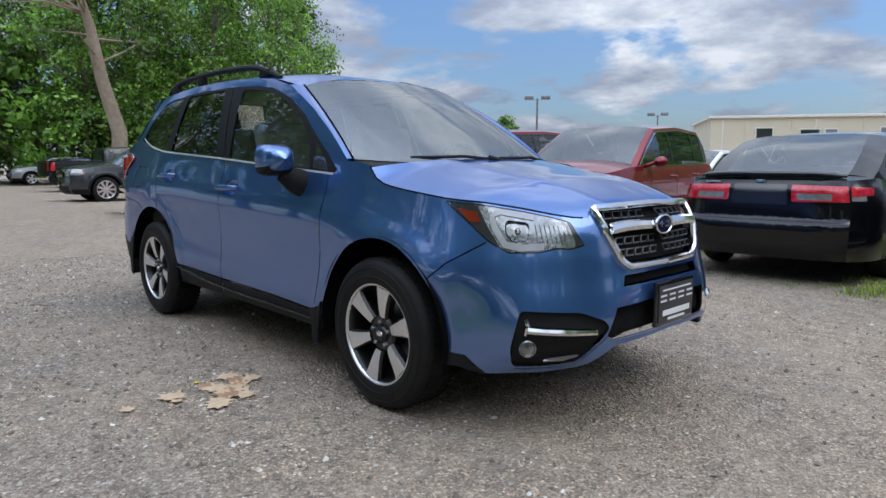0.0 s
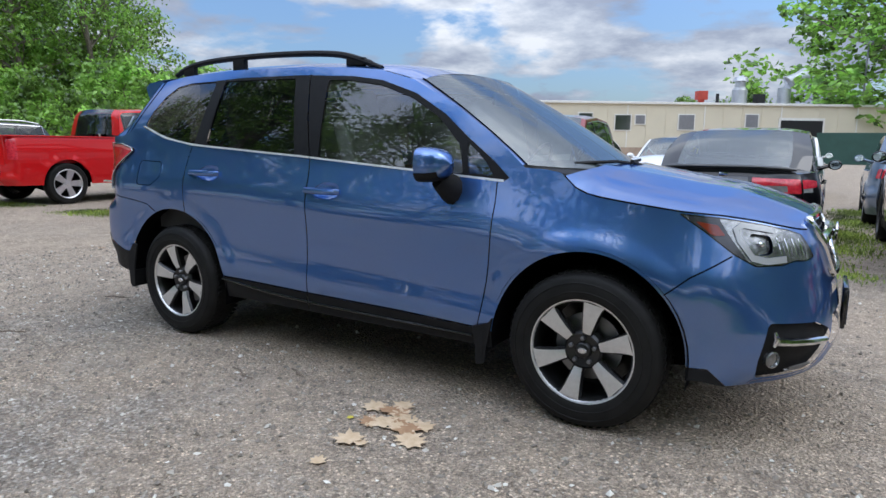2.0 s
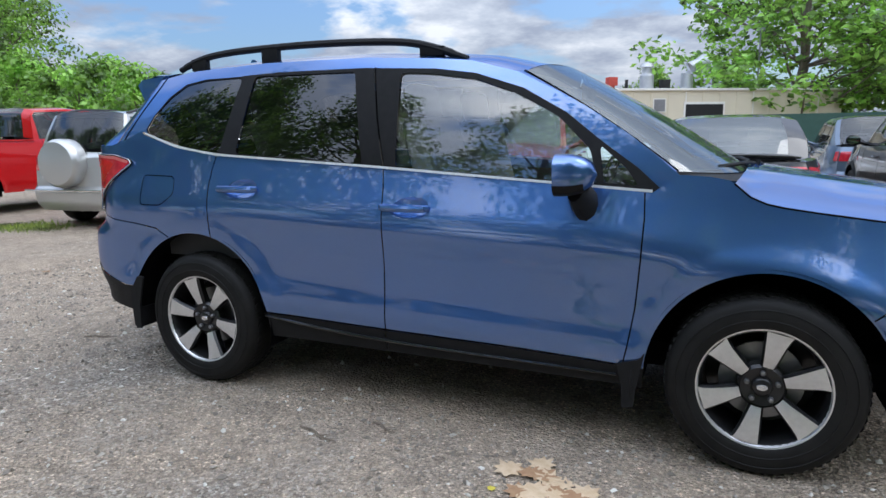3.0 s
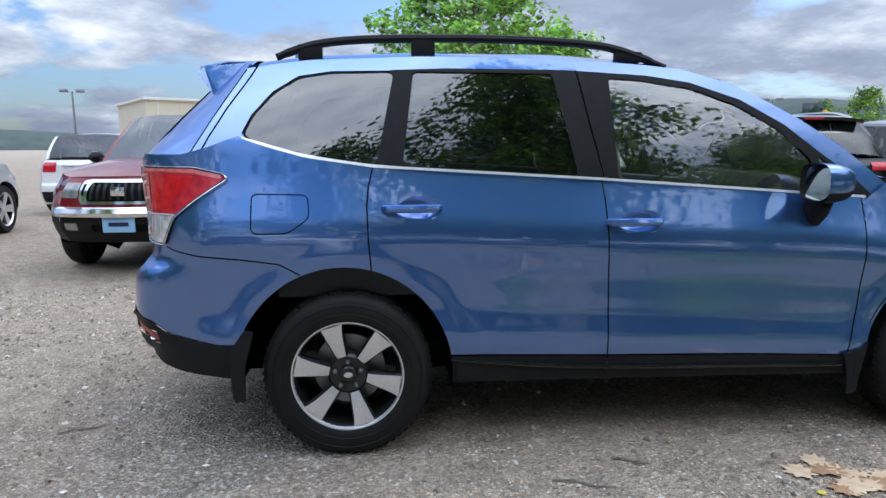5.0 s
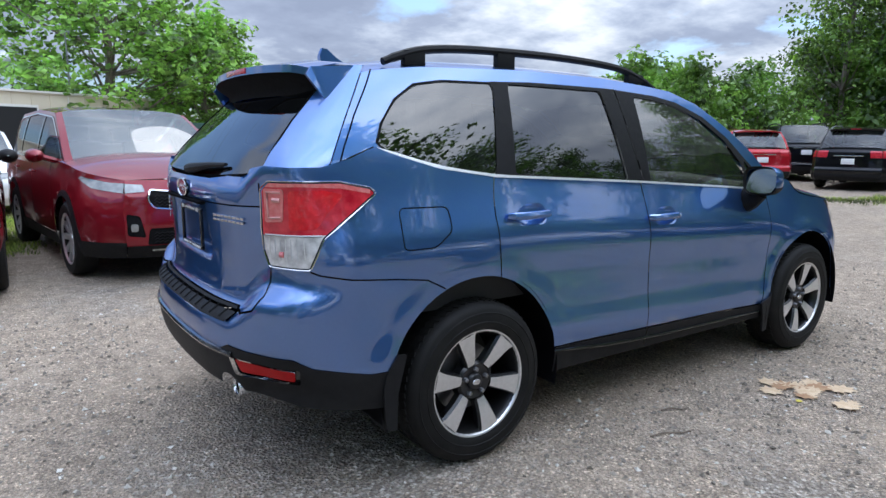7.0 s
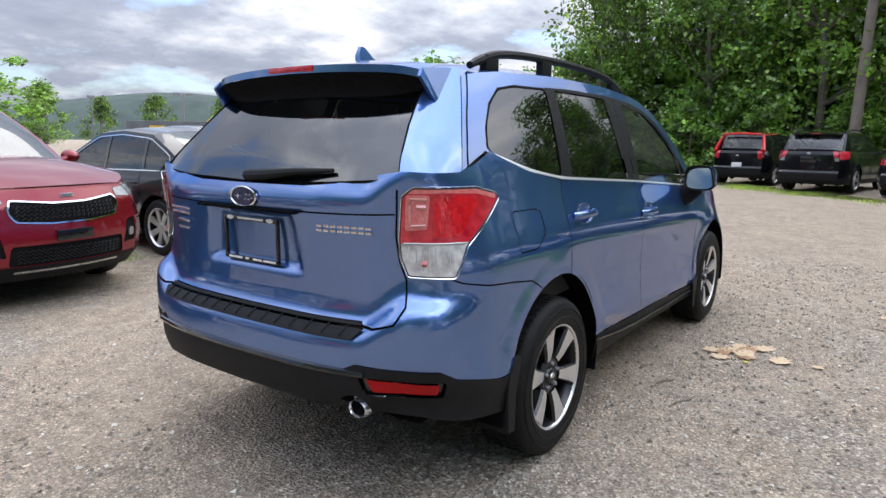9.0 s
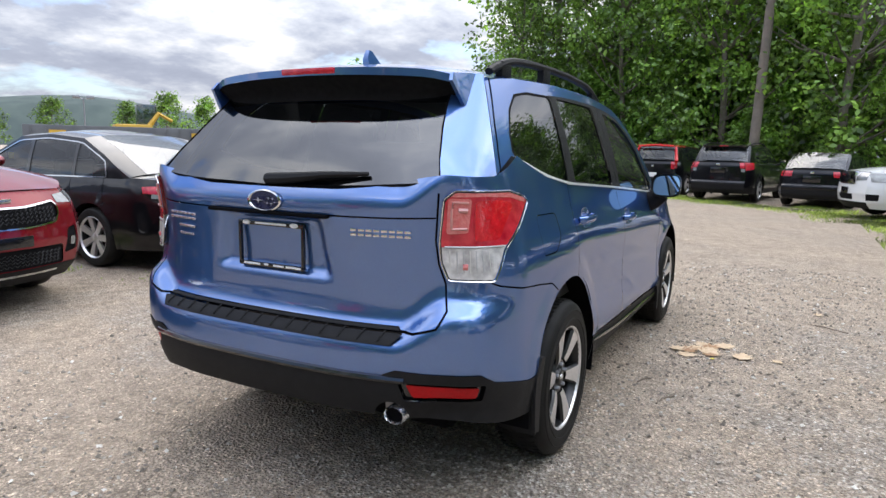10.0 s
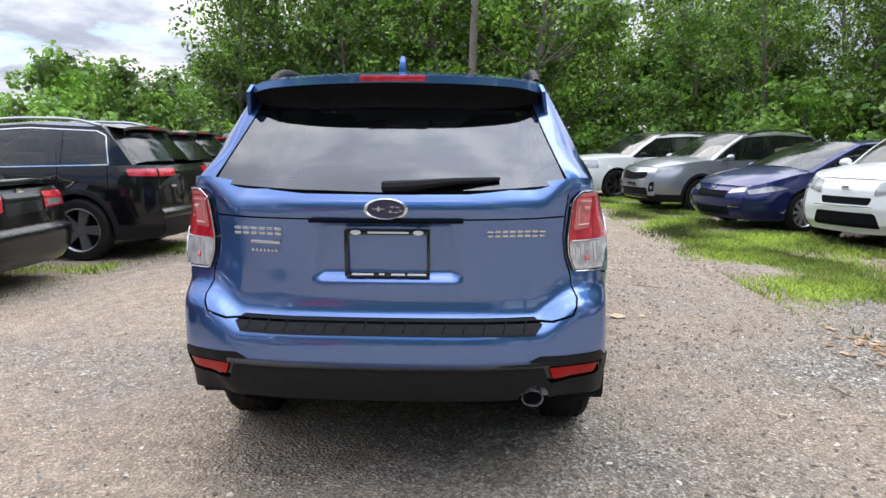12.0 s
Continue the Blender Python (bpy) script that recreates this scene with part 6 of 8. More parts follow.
# dark red pickup with a cab-high cap, nose to the drive
parked("pickup_truck", "dark red pickup with chrome grille and bumper", MAROON_PAINT, (-3.72, 5.50), -91, 5.05, 1.76, 3.08, .82, .365, (1.10, 1.08), (1.09, .98),
       ([(-2.15, 1.12), (-2.05, 1.50), (-1.95, 1.62), (-.6, 1.66), (.35, 1.62), (.72, 1.36), (1.02, 1.10)], 2, 4), [(0, 1.10)], [-1.95, -1.0, -.28, .02, .92],
       {"side": [("amber", box4(2.12, 2.22, .80, .91)), ("black", box4(2.0, 2.6, .30, .60, .01)), ("chrome", box4(1.95, 2.6, .60, .69, .01))],
        "face": [("lamp", box4(.55, .79, .785, .93)), ("dark", rounded([(-.43, .755), (.43, .755), (.40, .935), (-.40, .935)], .05)), ("dark", rounded([(.465, .80), (.50, .82), (.50, .92), (.455, .92)], .012)), ("chrome", rounded([(-.50, .725), (.50, .725), (.53, .79), (.53, .95), (.42, .965), (-.42, .965), (-.53, .95), (-.53, .79)], .04)), ("dark", box4(-.36, .36, .46, .53, .03)), ("lamp", box4(.56, .74, .47, .54, .01)), ("black", box4(-.9, .9, .30, .60, .01))], "bars": [(-.36 + .09 * k, .77, .92, .014) for k in range(9)],
        "extra": [("badge", 0, .85, .13, .085), ("bumper", 0, .645, 1.72, .11), ("bluep", 0, .535, .305, .155)]},
       {"side": [("red", box4(-2.7, -2.55, .8, 1.05))], "face": [("red", box4(.66, .79, .8, 1.05))], "extra": [("bumper", 0, .5, 1.6, .14)]}, trim=MAROON_PAINT, spokes=5, clear=.34, mirror_mat=BLACK_PLASTIC, group=ROW, category="pickup truck")

KIA_F = {"side": [("lamp", rounded([(2.3, .83), (2.3, .915), (2.05, .935), (1.75, .985), (1.72, .965), (1.95, .885)], .01))],
         "face": [("lamp", rounded([(.60, .855), (.81, .845), (.81, .925), (.62, .915)], .015)),
                  ("dark", rounded([(-.50, .715), (-.2, .690), (.2, .690), (.50, .715), (.565, .79), (.545, .868), (.17, .836), (-.17, .836), (-.545, .868), (-.565, .79)], .03)),
                  ("chrome", rounded([(-.512, .703), (-.2, .678), (.2, .678), (.512, .703), (.579, .79), (.558, .880), (.17, .848), (-.17, .848), (-.558, .880), (-.579, .79)], .035)),
                  ("lamp", rounded([(.675, .50), (.745, .50), (.745, .57), (.675, .57)], .02)), ("dark", rounded([(.60, .44), (.78, .46), (.78, .66), (.65, .64)], .03)),
                  ("dark", rounded([(-.60, .37), (.60, .37), (.56, .525), (-.56, .525)], .03)), ("chrome", box4(-.55, .55, .305, .325, .005)), ("black", box4(-.9, .9, .20, .365, .02))],
         "mesh": [(-.50, .50, .715, .835), (-.52, .52, .385, .495)], "extra": [("bar", 0, .893, .10, .03), ("blackp", 0, .585, .30, .085)]}
kia_roof = suv_line(-1.95, 1.13, -1.55, 1.645, .30, 1.18, 1.09)
parked("suv", "dark red crossover with a chrome-edged black mesh grille", MAROON_PAINT, (-1.60, 5.74), -83, 4.46, 1.85, 2.67, .92, .36, (1.13, 1.075), (1.095, .955), kia_roof, [(0, 1.12)], [-1.75, -1.15, -.22, .98],
       KIA_F, {"side": [("red", box4(-2.2, -1.85, .86, 1.0))], "face": [("red", box4(.4, .79, .86, 1.0)), ("red", box4(-.4, .4, .92, .95))], "extra": [("plate", 0, .7, .3, .15)]}, spokes=10, spoiler=True, chrome_belt="loop", group=ROW)

acc = ([(-1.85, .98), (-1.45, 1.22), (-1.05, 1.385), (-.4, 1.43), (.15, 1.40), (.65, 1.20), (1.12, .97)], 2, 4)
sedan = parked("sedan", "black four-door sedan with a trunk spoiler, dusty rear window", BLACK_PAINT, (1.22, 6.28), 90, 4.80, 1.815, 2.74, .98, .325, (.97, .93), (.97, .72), acc, [(0, .965), (-2.0, .985)], [-1.55, -.98, -.12, .98],
       {"side": [("lamp", box4(1.9, 2.2, .62, .74))], "face": [("lamp", box4(.45, .78, .60, .73)), ("chrome", box4(-.35, .35, .58, .68))], "extra": []},
       {"side": [("red", rounded([(-2.5, .815), (-2.16, .835), (-2.14, .90), (-2.5, .92)], .01)), ("white", box4(-2.5, -2.25, .785, .832, .005))],
        "face": [("white", box4(.36, .66, .788, .848, .006)), ("red", rounded([(.31, .772), (.79, .775), (.79, .915), (.31, .925)], .012)), ("plate", box4(-.27, .27, .74, .93, .02))],
        "extra": [("badge", 0, .948, .085, .045), ("bar", -.52, .945, .16, .016)]}, trim=BLACK_PAINT, spokes=7, clear=.22, chrome_belt="loop", group=ROW, round_rear=.4)
lip = [(-2.35 + .10 * (abs(y) / .66)**3, y, 1.022 - .02 * (abs(y) / .66)**3) for y in np.linspace(-.66, .66, 15)]
part("trunk_spoiler", Geo().tube(lip, [.012] + [.028] * 13 + [.012], 10), GLOSS_BLACK, sedan, "thin black lip spoiler")
part("window_sticker", Geo().box(.35, .735, 1.17, .10, .004, .07), STICKER, sedan, "yellow sticker")

parked("suv", "black compact SUV with silver roof rails and chrome window line", BLACK_PAINT, (3.72, 5.62), 90, 4.62, 1.86, 2.70, .95, .37, (1.13, 1.06), (1.08, .92), suv_line(-1.98, 1.13, -1.62, 1.60, .28, 1.15, 1.08), [(0, 1.13)], [-1.72, -1.12, -.22, .98],
       {"side": [("lamp", box4(1.9, 2.2, .80, .86))], "face": [("lamp", box4(.5, .78, .80, .86)), ("dark", box4(-.5, .5, .62, .74))], "extra": []},
       {"side": [("red", rounded([(-2.32, 1.00), (-1.98, 1.01), (-1.94, 1.09), (-2.32, 1.09)], .01))], "face": [("red", box4(.45, .79, 1.0, 1.09, .01)), ("black", box4(-.8, .8, .28, .50, .01))], "extra": [("bar", -.5, .88, .12, .03), ("redbar", .62, .46, .2, .05)]},
       spokes=5, rim_mat=STEEL, rails=SILVER_PAINT, chrome_belt="loop", spoiler=BLACK_PAINT, group=ROW)

# bright red pickup with an open bed, tail to the drive
parked("pickup_truck", "bright red extended-cab pickup with an open bed", RED_PAINT, (-11.3, 5.30), 91, 5.75, 2.0, 3.65, .95, .395, (1.30, 1.26), (1.26, 1.12),
       ([(-.62, 1.30), (-.56, 1.72), (-.48, 1.82), (.2, 1.86), (.85, 1.82), (1.2, 1.55), (1.52, 1.27)], 2, 4), [(0, 1.28), (-.70, 1.29)], [-.52, -.05, .32, 1.38],
       {"side": [("lamp", box4(2.4, 2.7, .9, 1.08))], "face": [("lamp", box4(.5, .78, .86, 1.08)), ("chrome", box4(-.45, .45, .86, 1.08))], "extra": [("bumper", 0, .6, 1.9, .2)]},
       {"side": [("red", rounded([(-2.84, .86), (-2.70, .86), (-2.70, 1.24), (-2.84, 1.24)], .015))], "face": [("red", box4(.71, .795, .86, 1.24, .01)), ("white", box4(.72, .79, 1.0, 1.05, .005))], "extra": [("bumper", 0, .60, 1.94, .16), ("badge", 0, 1.02, .20, .07), ("blackp", 0, 1.16, .16, .05), ("blackbar", 0, .67, 1.2, .04), ("plate", 0, .62, .3, .13)]},
       trim=RED_PAINT, spokes=5, clear=.38, bed=(1.28, -2.8, -.68), group=ROW, category="pickup truck", round_rear=.12)

rav = parked("suv", "silver SUV with a spare wheel on its rear door", SILVER_PAINT, (-7.62, 5.28), 97, 4.40, 1.81, 2.66, .86, .36, (1.12, 1.06), (1.08, .92), suv_line(-2.0, 1.10, -1.80, 1.66, .22, 1.12, 1.08), [(0, 1.10)], [-1.78, -1.05, -.20, .95],
             {"side": [("lamp", box4(1.85, 2.1, .78, .92))], "face": [("lamp", box4(.5, .78, .78, .92)), ("dark", box4(-.45, .45, .66, .76))], "extra": []},
             {"side": [("red", rounded([(-2.2, .95), (-1.98, .95), (-1.92, 1.09), (-2.2, 1.09)], .01))], "face": [("red", box4(.62, .79, .93, 1.09, .01)), ("pale", box4(.62, .79, .84, .93, .01))], "extra": [("chromebar", 0, .56, 1.7, .03), ("plate", -.48, .80, .26, .12)]}, trim=SILVER_PAINT, spokes=5, rails=DARK_ALLOY, group=ROW, round_rear=.22)
m = Matrix.Translation((-2.24, .10, .95)) @ Matrix.Rotation(radians(-90), 4, "Y")
cover = part("spare_wheel_cover", Geo().lathe([(.0, .20), (.22, .195), (.30, .18), (.335, .14), (.345, .08), (.345, -.06)], m, 36), SILVER_PAINT, rav, "silver hard cover over the spare wheel")
part("spare_tyre", Geo().lathe([(.335, -.05), (.33, -.12), (.2, -.12)], m, 32), RUBBER, cover)

TELL_F = {"side": [("lamp", box4(2.05, 2.35, .82, 1.0)), ("amber", box4(2.0, 2.1, .84, 1.0))], "face": [("lamp", box4(.5, .78, .80, 1.0)), ("chrome", box4(-.46, .46, .74, 1.0)), ("black", box4(-.7, .7, .28, .5, .03))], "extra": [("slat", 0, .87, .84, .2), ("blackp", 0, .55, .3, .1)]}
suv_rear = lambda z0, z1: {"side": [("red", box4(-2.5, -2.12, z0, z1))], "face": [("red", box4(.52, .79, z0, z1, .02)), ("black", box4(-.8, .8, .26, .46, .01))], "extra": [("plate", 0, .78, .31, .15), ("chromebar", 0, .93, .7, .02)]}
parked("suv", "dark grey three-row SUV with bright window trim", DARK_GREY_PAINT, (-18.7, 5.15), -92, 5.0, 1.98, 2.90, .93, .385, (1.14, 1.08), (1.10, 1.02), suv_line(-2.25, 1.12, -1.95, 1.68, .30, 1.20, 1.10), [(0, 1.12)], [-2.0, -1.25, -.25, 1.02], TELL_F, suv_rear(.85, 1.1), spokes=9, rails=SILVER_PAINT, chrome_belt="loop", group=ROW)
parked("pickup_truck", "black crew-cab pickup, tail to the drive", BLACK_PAINT, (-28.2, 7.3), 92, 5.9, 2.03, 3.68, .95, .40, (1.32, 1.26), (1.28, 1.14), ([(-.9, 1.30), (-.84, 1.74), (-.76, 1.86), (.1, 1.92), (.75, 1.86), (1.15, 1.55), (1.5, 1.28)], 2, 4), [(0, 1.30), (-.95, 1.31)], [-.8, -.10, .02, 1.38],
       {"face": [], "extra": []}, {"side": [("red", box4(-3.0, -2.85, .9, 1.26))], "face": [("red", box4(.69, .795, .9, 1.26, .01))], "extra": [("bumper", 0, .6, 1.9, .16), ("blackp", 0, 1.1, .2, .06)]}, trim=BLACK_PAINT, clear=.38, bed=(1.30, -2.9, -.95), group=ROW, category="pickup truck", round_rear=.12)
parked("hatchback", "blue hatchback far down the lot", NAVY_PAINT, (-35.0, 8.2), 92, 4.2, 1.78, 2.6, .85, .32, (1.02, .98), (1.0, .84), suv_line(-1.75, 1.02, -1.35, 1.46, .25, 1.15, 1.0), [(0, 1.02)], [-1.5, -1.0, -.15, .95], {"face": []}, suv_rear(.82, 1.0), group=ROW, clear=.2)
parked("suv", "grey SUV at the far end of the lot", GREY_PAINT, (-41, 7.6), -90, 4.6, 1.85, 2.7, .92, .36, (1.08, 1.03), (1.05, .92), suv_line(-1.95, 1.08, -1.6, 1.60, .28, 1.15, 1.05), [(0, 1.08)], [-1.72, -1.1, -.2, .98], KIA_F, suv_rear(.85, 1.05), group=ROW)

# row behind the first
sed_r = {"side": [("red", box4(-2.3, -2.0, .78, .93))], "face": [("red", box4(.42, .79, .78, .93, .02))], "extra": [("plate", 0, .78, .31, .15), ("badge", 0, .92, .1, .06), ("blackbar", 0, .42, 1.5, .08)]}
sed_f = {"side": [("lamp", box4(1.9, 2.2, .62, .76))], "face": [("lamp", rounded([(.42, .62), (.79, .66), (.79, .78), (.45, .72)], .02)), ("dark", box4(-.4, .4, .60, .70))], "extra": []}
parked("sedan", "white sedan in the row behind", WHITE_PAINT, (-3.35, 12.2), -88, 4.7, 1.82, 2.75, .92, .33, (.98, .94), (.97, .74), acc, [(0, .99), (-1.95, 1.0)], [-1.55, -.98, -.12, .98], sed_f, sed_r, trim=WHITE_PAINT, clear=.2, group=ROW)
parked("hatchback", "white hatchback in the row behind", WHITE_PAINT, (-7.0, 11.2), 94, 4.2, 1.78, 2.6, .85, .32, (1.04, .98), (1.0, .84), suv_line(-1.75, 1.04, -1.4, 1.50, .25, 1.15, 1.0), [(0, 1.04)], [-1.5, -1.0, -.15, .95], {"face": []}, suv_rear(.82, 1.0), trim=WHITE_PAINT, group=ROW, clear=.2)
parked("hatchback", "blue-grey hatchback, tail to the drive, in the row behind", BLUE_GREY_PAINT, (3.62, 10.5), 89, 4.3, 1.80, 2.65, .85, .33, (1.02, .98), (1.0, .84), suv_line(-1.85, 1.02, -1.35, 1.45, .25, 1.15, 1.0), [(0, 1.0)], [-1.55, -1.0, -.15, .95], {"face": []}, sed_r, trim=BLUE_GREY_PAINT, group=ROW, clear=.2)
parked("sedan", "white sedan nosed out behind the dark red crossover", WHITE_PAINT, (-.95, 12.9), -88, 4.7, 1.82, 2.75, .92, .33, (.98, .94), (.97, .74), acc, [(0, .99), (-1.95, 1.0)], [-1.55, -.98, -.12, .98], sed_f, sed_r, trim=WHITE_PAINT, clear=.2, group=ROW)
parked("hatchback", "white hatchback far behind the black sedan", WHITE_PAINT, (1.15, 15.5), 91, 4.2, 1.78, 2.6, .85, .32, (1.04, .98), (1.0, .84), suv_line(-1.75, 1.04, -1.4, 1.50, .25, 1.15, 1.0), [(0, 1.04)], [-1.5, -1.0, -.15, .95], {"face": []}, suv_rear(.82, 1.0), trim=WHITE_PAINT, group=ROW, clear=.2)
parked("suv", "dark grey crossover nosed out of the row behind", DARK_GREY_PAINT, (6.25, 12.4), -92, 4.6, 1.87, 2.7, .92, .36, (1.08, 1.03), (1.05, .90), suv_line(-1.95, 1.08, -1.6, 1.60, .28, 1.15, 1.05), [(0, 1.08)], [-1.72, -1.1, -.2, .98], KIA_F, suv_rear(.85, 1.05), group=ROW, mirror_mat=BLACK_PLASTIC)

# on past the black SUV
parked("suv", "silver-grey crossover beside the black SUV", GREY_PAINT, (6.45, 6.35), 88, 4.55, 1.85, 2.68, .92, .36, (1.08, 1.02), (1.04, .90), suv_line(-1.98, 1.08, -1.55, 1.58, .28, 1.15, 1.04), [(0, 1.08)], [-1.72, -1.1, -.2, .98], KIA_F, suv_rear(.86, 1.04), spoiler=BLACK_PLASTIC, group=ROW)
parked("suv", "dark grey SUV with red tail lamps", DARK_GREY_PAINT, (9.3, 7.1), 78, 4.7, 1.88, 2.75, .92, .37, (1.10, 1.04), (1.06, .94), suv_line(-2.02, 1.10, -1.65, 1.64, .28, 1.18, 1.06), [(0, 1.10)], [-1.78, -1.1, -.2, 1.0], KIA_F, suv_rear(.86, 1.06), spoiler=True, group=ROW)
parked("suv", "bright red crossover with a dark rear window", CHERRY_PAINT, (16.5, 8.8), 50, 4.5, 1.86, 2.68, .92, .36, (1.08, 1.02), (1.04, .90), suv_line(-1.98, 1.08, -1.55, 1.60, .28, 1.15, 1.04), [(0, 1.08)], [-1.72, -1.1, -.2, .98], KIA_F, suv_rear(.88, 1.04), spoiler=True, group=ROW)
parked("suv", "black full-size SUV with chrome plate trim", BLACK_PAINT, (20.6, 9.3), 40, 5.0, 1.98, 2.9, .95, .39, (1.20, 1.14), (1.16, 1.04), suv_line(-2.22, 1.20, -2.0, 1.80, .30, 1.2, 1.16), [(0, 1.20)], [-1.98, -1.2, -.2, 1.02], TELL_F, {"side": [("red", box4(-2.6, -2.3, .85, 1.25))], "face": [("red", box4(.68, .79, .85, 1.25, .02)), ("black", box4(-.8, .8, .26, .5, .01))], "extra": [("plate", 0, .95, .31, .15), ("chromebar", 0, 1.08, .8, .04), ("chromebar", 0, .62, 1.5, .03)]}, rails=BLACK_PLASTIC, group=ROW)
parked("suv", "black crossover with a bright rear bumper trim", BLACK_PAINT, (18.3, 5.72), 12, 4.8, 1.90, 2.8, .95, .37, (1.10, 1.05), (1.07, .95), suv_line(-2.05, 1.10, -1.65, 1.66, .3, 1.18, 1.07), [(0, 1.10)], [-1.8, -1.1, -.2, 1.0], TELL_F, suv_rear(.88, 1.06), rails=SILVER_PAINT, spoiler=True, group=ROW)
boxy = parked("hatchback", "boxy black hatchback with a red roof and red pillars", BLACK_PAINT, (20.3, 1.9), -12, 4.15, 1.80, 2.57, .80, .33, (1.12, 1.06), (1.08, .95), suv_line(-1.86, 1.12, -1.70, 1.60, .30, 1.1, 1.08), [(0, 1.10)], [-1.6, -1.0, -.15, .95], KIA_F,
       {"side": [("red", box4(-2.1, -1.95, .95, 1.1))], "face": [("red", box4(.66, .79, .86, 1.10, .02)), ("black", box4(-.8, .8, .26, .52, .01))], "extra": [("plate", 0, .66, .31, .15), ("badge", 0, .95, .08, .05)]}, roof_mat=RED_PAINT, group=ROW)
for y in (-.66, .66):
    part("window_frame", Geo().tube([(-2.0, y * 1.12, .90), (-1.97, y * 1.13, 1.12), (-1.84, y * 1.02, 1.40), (-1.74, y * .93, 1.58)], [.05, .06, .045, .035], 8), RED_PAINT, boxy, "red frame of the rear window")
part("window_frame", Geo().tube([(-1.86, -.60, 1.60), (-1.90, 0, 1.635), (-1.86, .60, 1.60)], .035, 8), RED_PAINT, boxy, "red frame of the rear window")
parked("suv", "black compact SUV with roof rails, tail to the drive", BLACK_PAINT, (18.5, -.35), -12, 4.60, 1.80, 2.64, .93, .36, (1.14, 1.05), (1.08, .95), suv_line(-2.05, 1.14, -1.72, 1.63, .30, 1.15, 1.08), [(0, 1.14)], [-1.75, -1.15, -.22, .98], KIA_F,
       {"side": [("red", rounded([(-2.3, .92), (-2.0, .95), (-1.85, 1.14), (-2.3, 1.14)], .01))], "face": [("red", box4(.66, .79, .98, 1.14, .02)), ("white", box4(.68, .79, .88, .97, .02)), ("black", box4(-.8, .8, .26, .56, .01))], "extra": [("blackp", 0, .92, .4, .16), ("badge", 0, 1.08, .1, .05)]}, rails=BLACK_PLASTIC, spoiler=True, group=ROW)
parked("hatchback", "black hatchback with red tail lamps on the grass edge", BLACK_PAINT, (17.7, -2.75), -14, 4.42, 1.74, 2.65, .90, .325, (1.0, .95), (.98, .80), suv_line(-1.9, 1.0, -1.3, 1.44, .25, 1.15, .98), [(0, 1.0)], [-1.5, -1.0, -.15, .95], sed_f,
       {"side": [("red", box4(-2.2, -1.9, .82, .96))], "face": [("red", box4(.56, .79, .82, .96, .02)), ("black", box4(-.8, .8, .26, .48, .01))], "extra": [("blackp", 0, .76, .42, .17), ("badge", 0, .93, .09, .05)]}, trim=BLACK_PAINT, group=ROW, clear=.2)

# nose-out row along the woods
GMC_F = {"side": [("lamp", box4(2.05, 2.42, .82, 1.02)), ("dark", box4(2.3, 2.5, .42, .56))], "face": [("lamp", rounded([(.44, .84), (.79, .86), (.79, 1.04), (.46, 1.02)], .02)), ("chrome", box4(-.40, .40, .76, 1.06)), ("dark", box4(-.36, .36, .42, .55)), ("black", box4(-.8, .8, .24, .38, .01))], "extra": [("slat", 0, .91, .72, .25), ("bar", 0, .93, .34, .09), ("blackp", 0, .62, .31, .14)]}
parked("suv", "white three-row SUV with a bold dark grille", WHITE_PAINT, (14.1, -5.3), 109, 5.1, 2.0, 3.02, .98, .385, (1.14, 1.08), (1.10, 1.04), suv_line(-2.25, 1.14, -1.95, 1.68, .32, 1.22, 1.10), [(0, 1.12)], [-2.0, -1.25, -.2, 1.04], GMC_F, suv_rear(.85, 1.08), rim_mat=DARK_ALLOY, spokes=7, rails=DARK_ALLOY, trim=WHITE_PAINT, mirror_mat=BLACK_PLASTIC, group=ROW, screen=DARK_GLASS)
parked("suv", "light grey crossover with black wheel arches", GREY_PAINT, (10.2, -6.05), 108, 4.46, 1.85, 2.67, .92, .36, (1.13, 1.075), (1.095, .955), kia_roof, [(0, 1.12)], [-1.75, -1.15, -.22, .98], KIA_F, suv_rear(.85, 1.0), spokes=5, rails=DARK_ALLOY, chrome_belt=True, group=ROW, screen=DARK_GLASS)
opt = ([(-1.95, 1.0), (-1.5, 1.24), (-1.1, 1.40), (-.4, 1.45), (.2, 1.41), (.72, 1.20), (1.22, .97)], 2, 4)
parked("sedan", "deep blue four-door sedan with ten-spoke bright wheels", NAVY_PAINT, (7.25, -6.75), 107, 4.85, 1.86, 2.80, .98, .335, (.99, .94), (.97, .74), opt, [(0, 1.0), (-2.05, 1.02)], [-1.62, -.98, -.12, 1.04],
       {"side": [("lamp", rounded([(1.75, .72), (2.3, .62), (2.3, .68), (2.0, .76)], .01))], "face": [("lamp", rounded([(.46, .62), (.79, .66), (.79, .74), (.5, .69)], .02)), ("dark", rounded([(-.42, .54), (.42, .54), (.45, .66), (-.45, .66)], .03)), ("dark", box4(-.5, .5, .26, .40)), ("chrome", box4(.5, .75, .40, .42, .005))], "extra": [("badge", 0, .71, .09, .04)]},
       sed_r, trim=NAVY_PAINT, spokes=10, clear=.2, chrome_belt=True, group=ROW, screen=DARK_GLASS)
SOUL_F = {"side": [("lamp", box4(1.75, 2.05, .78, .92))], "face": [("lamp", rounded([(.46, .74), (.78, .80), (.78, .95), (.52, .92)], .04)), ("dark", rounded([(-.40, .62), (.40, .62), (.44, .72), (-.44, .72)], .04)), ("dark", rounded([(-.6, .32), (.6, .32), (.5, .52), (-.5, .52)], .05))], "extra": [("badge", 0, .84, .1, .05), ("chromebar", 0, .60, .8, .015)]}
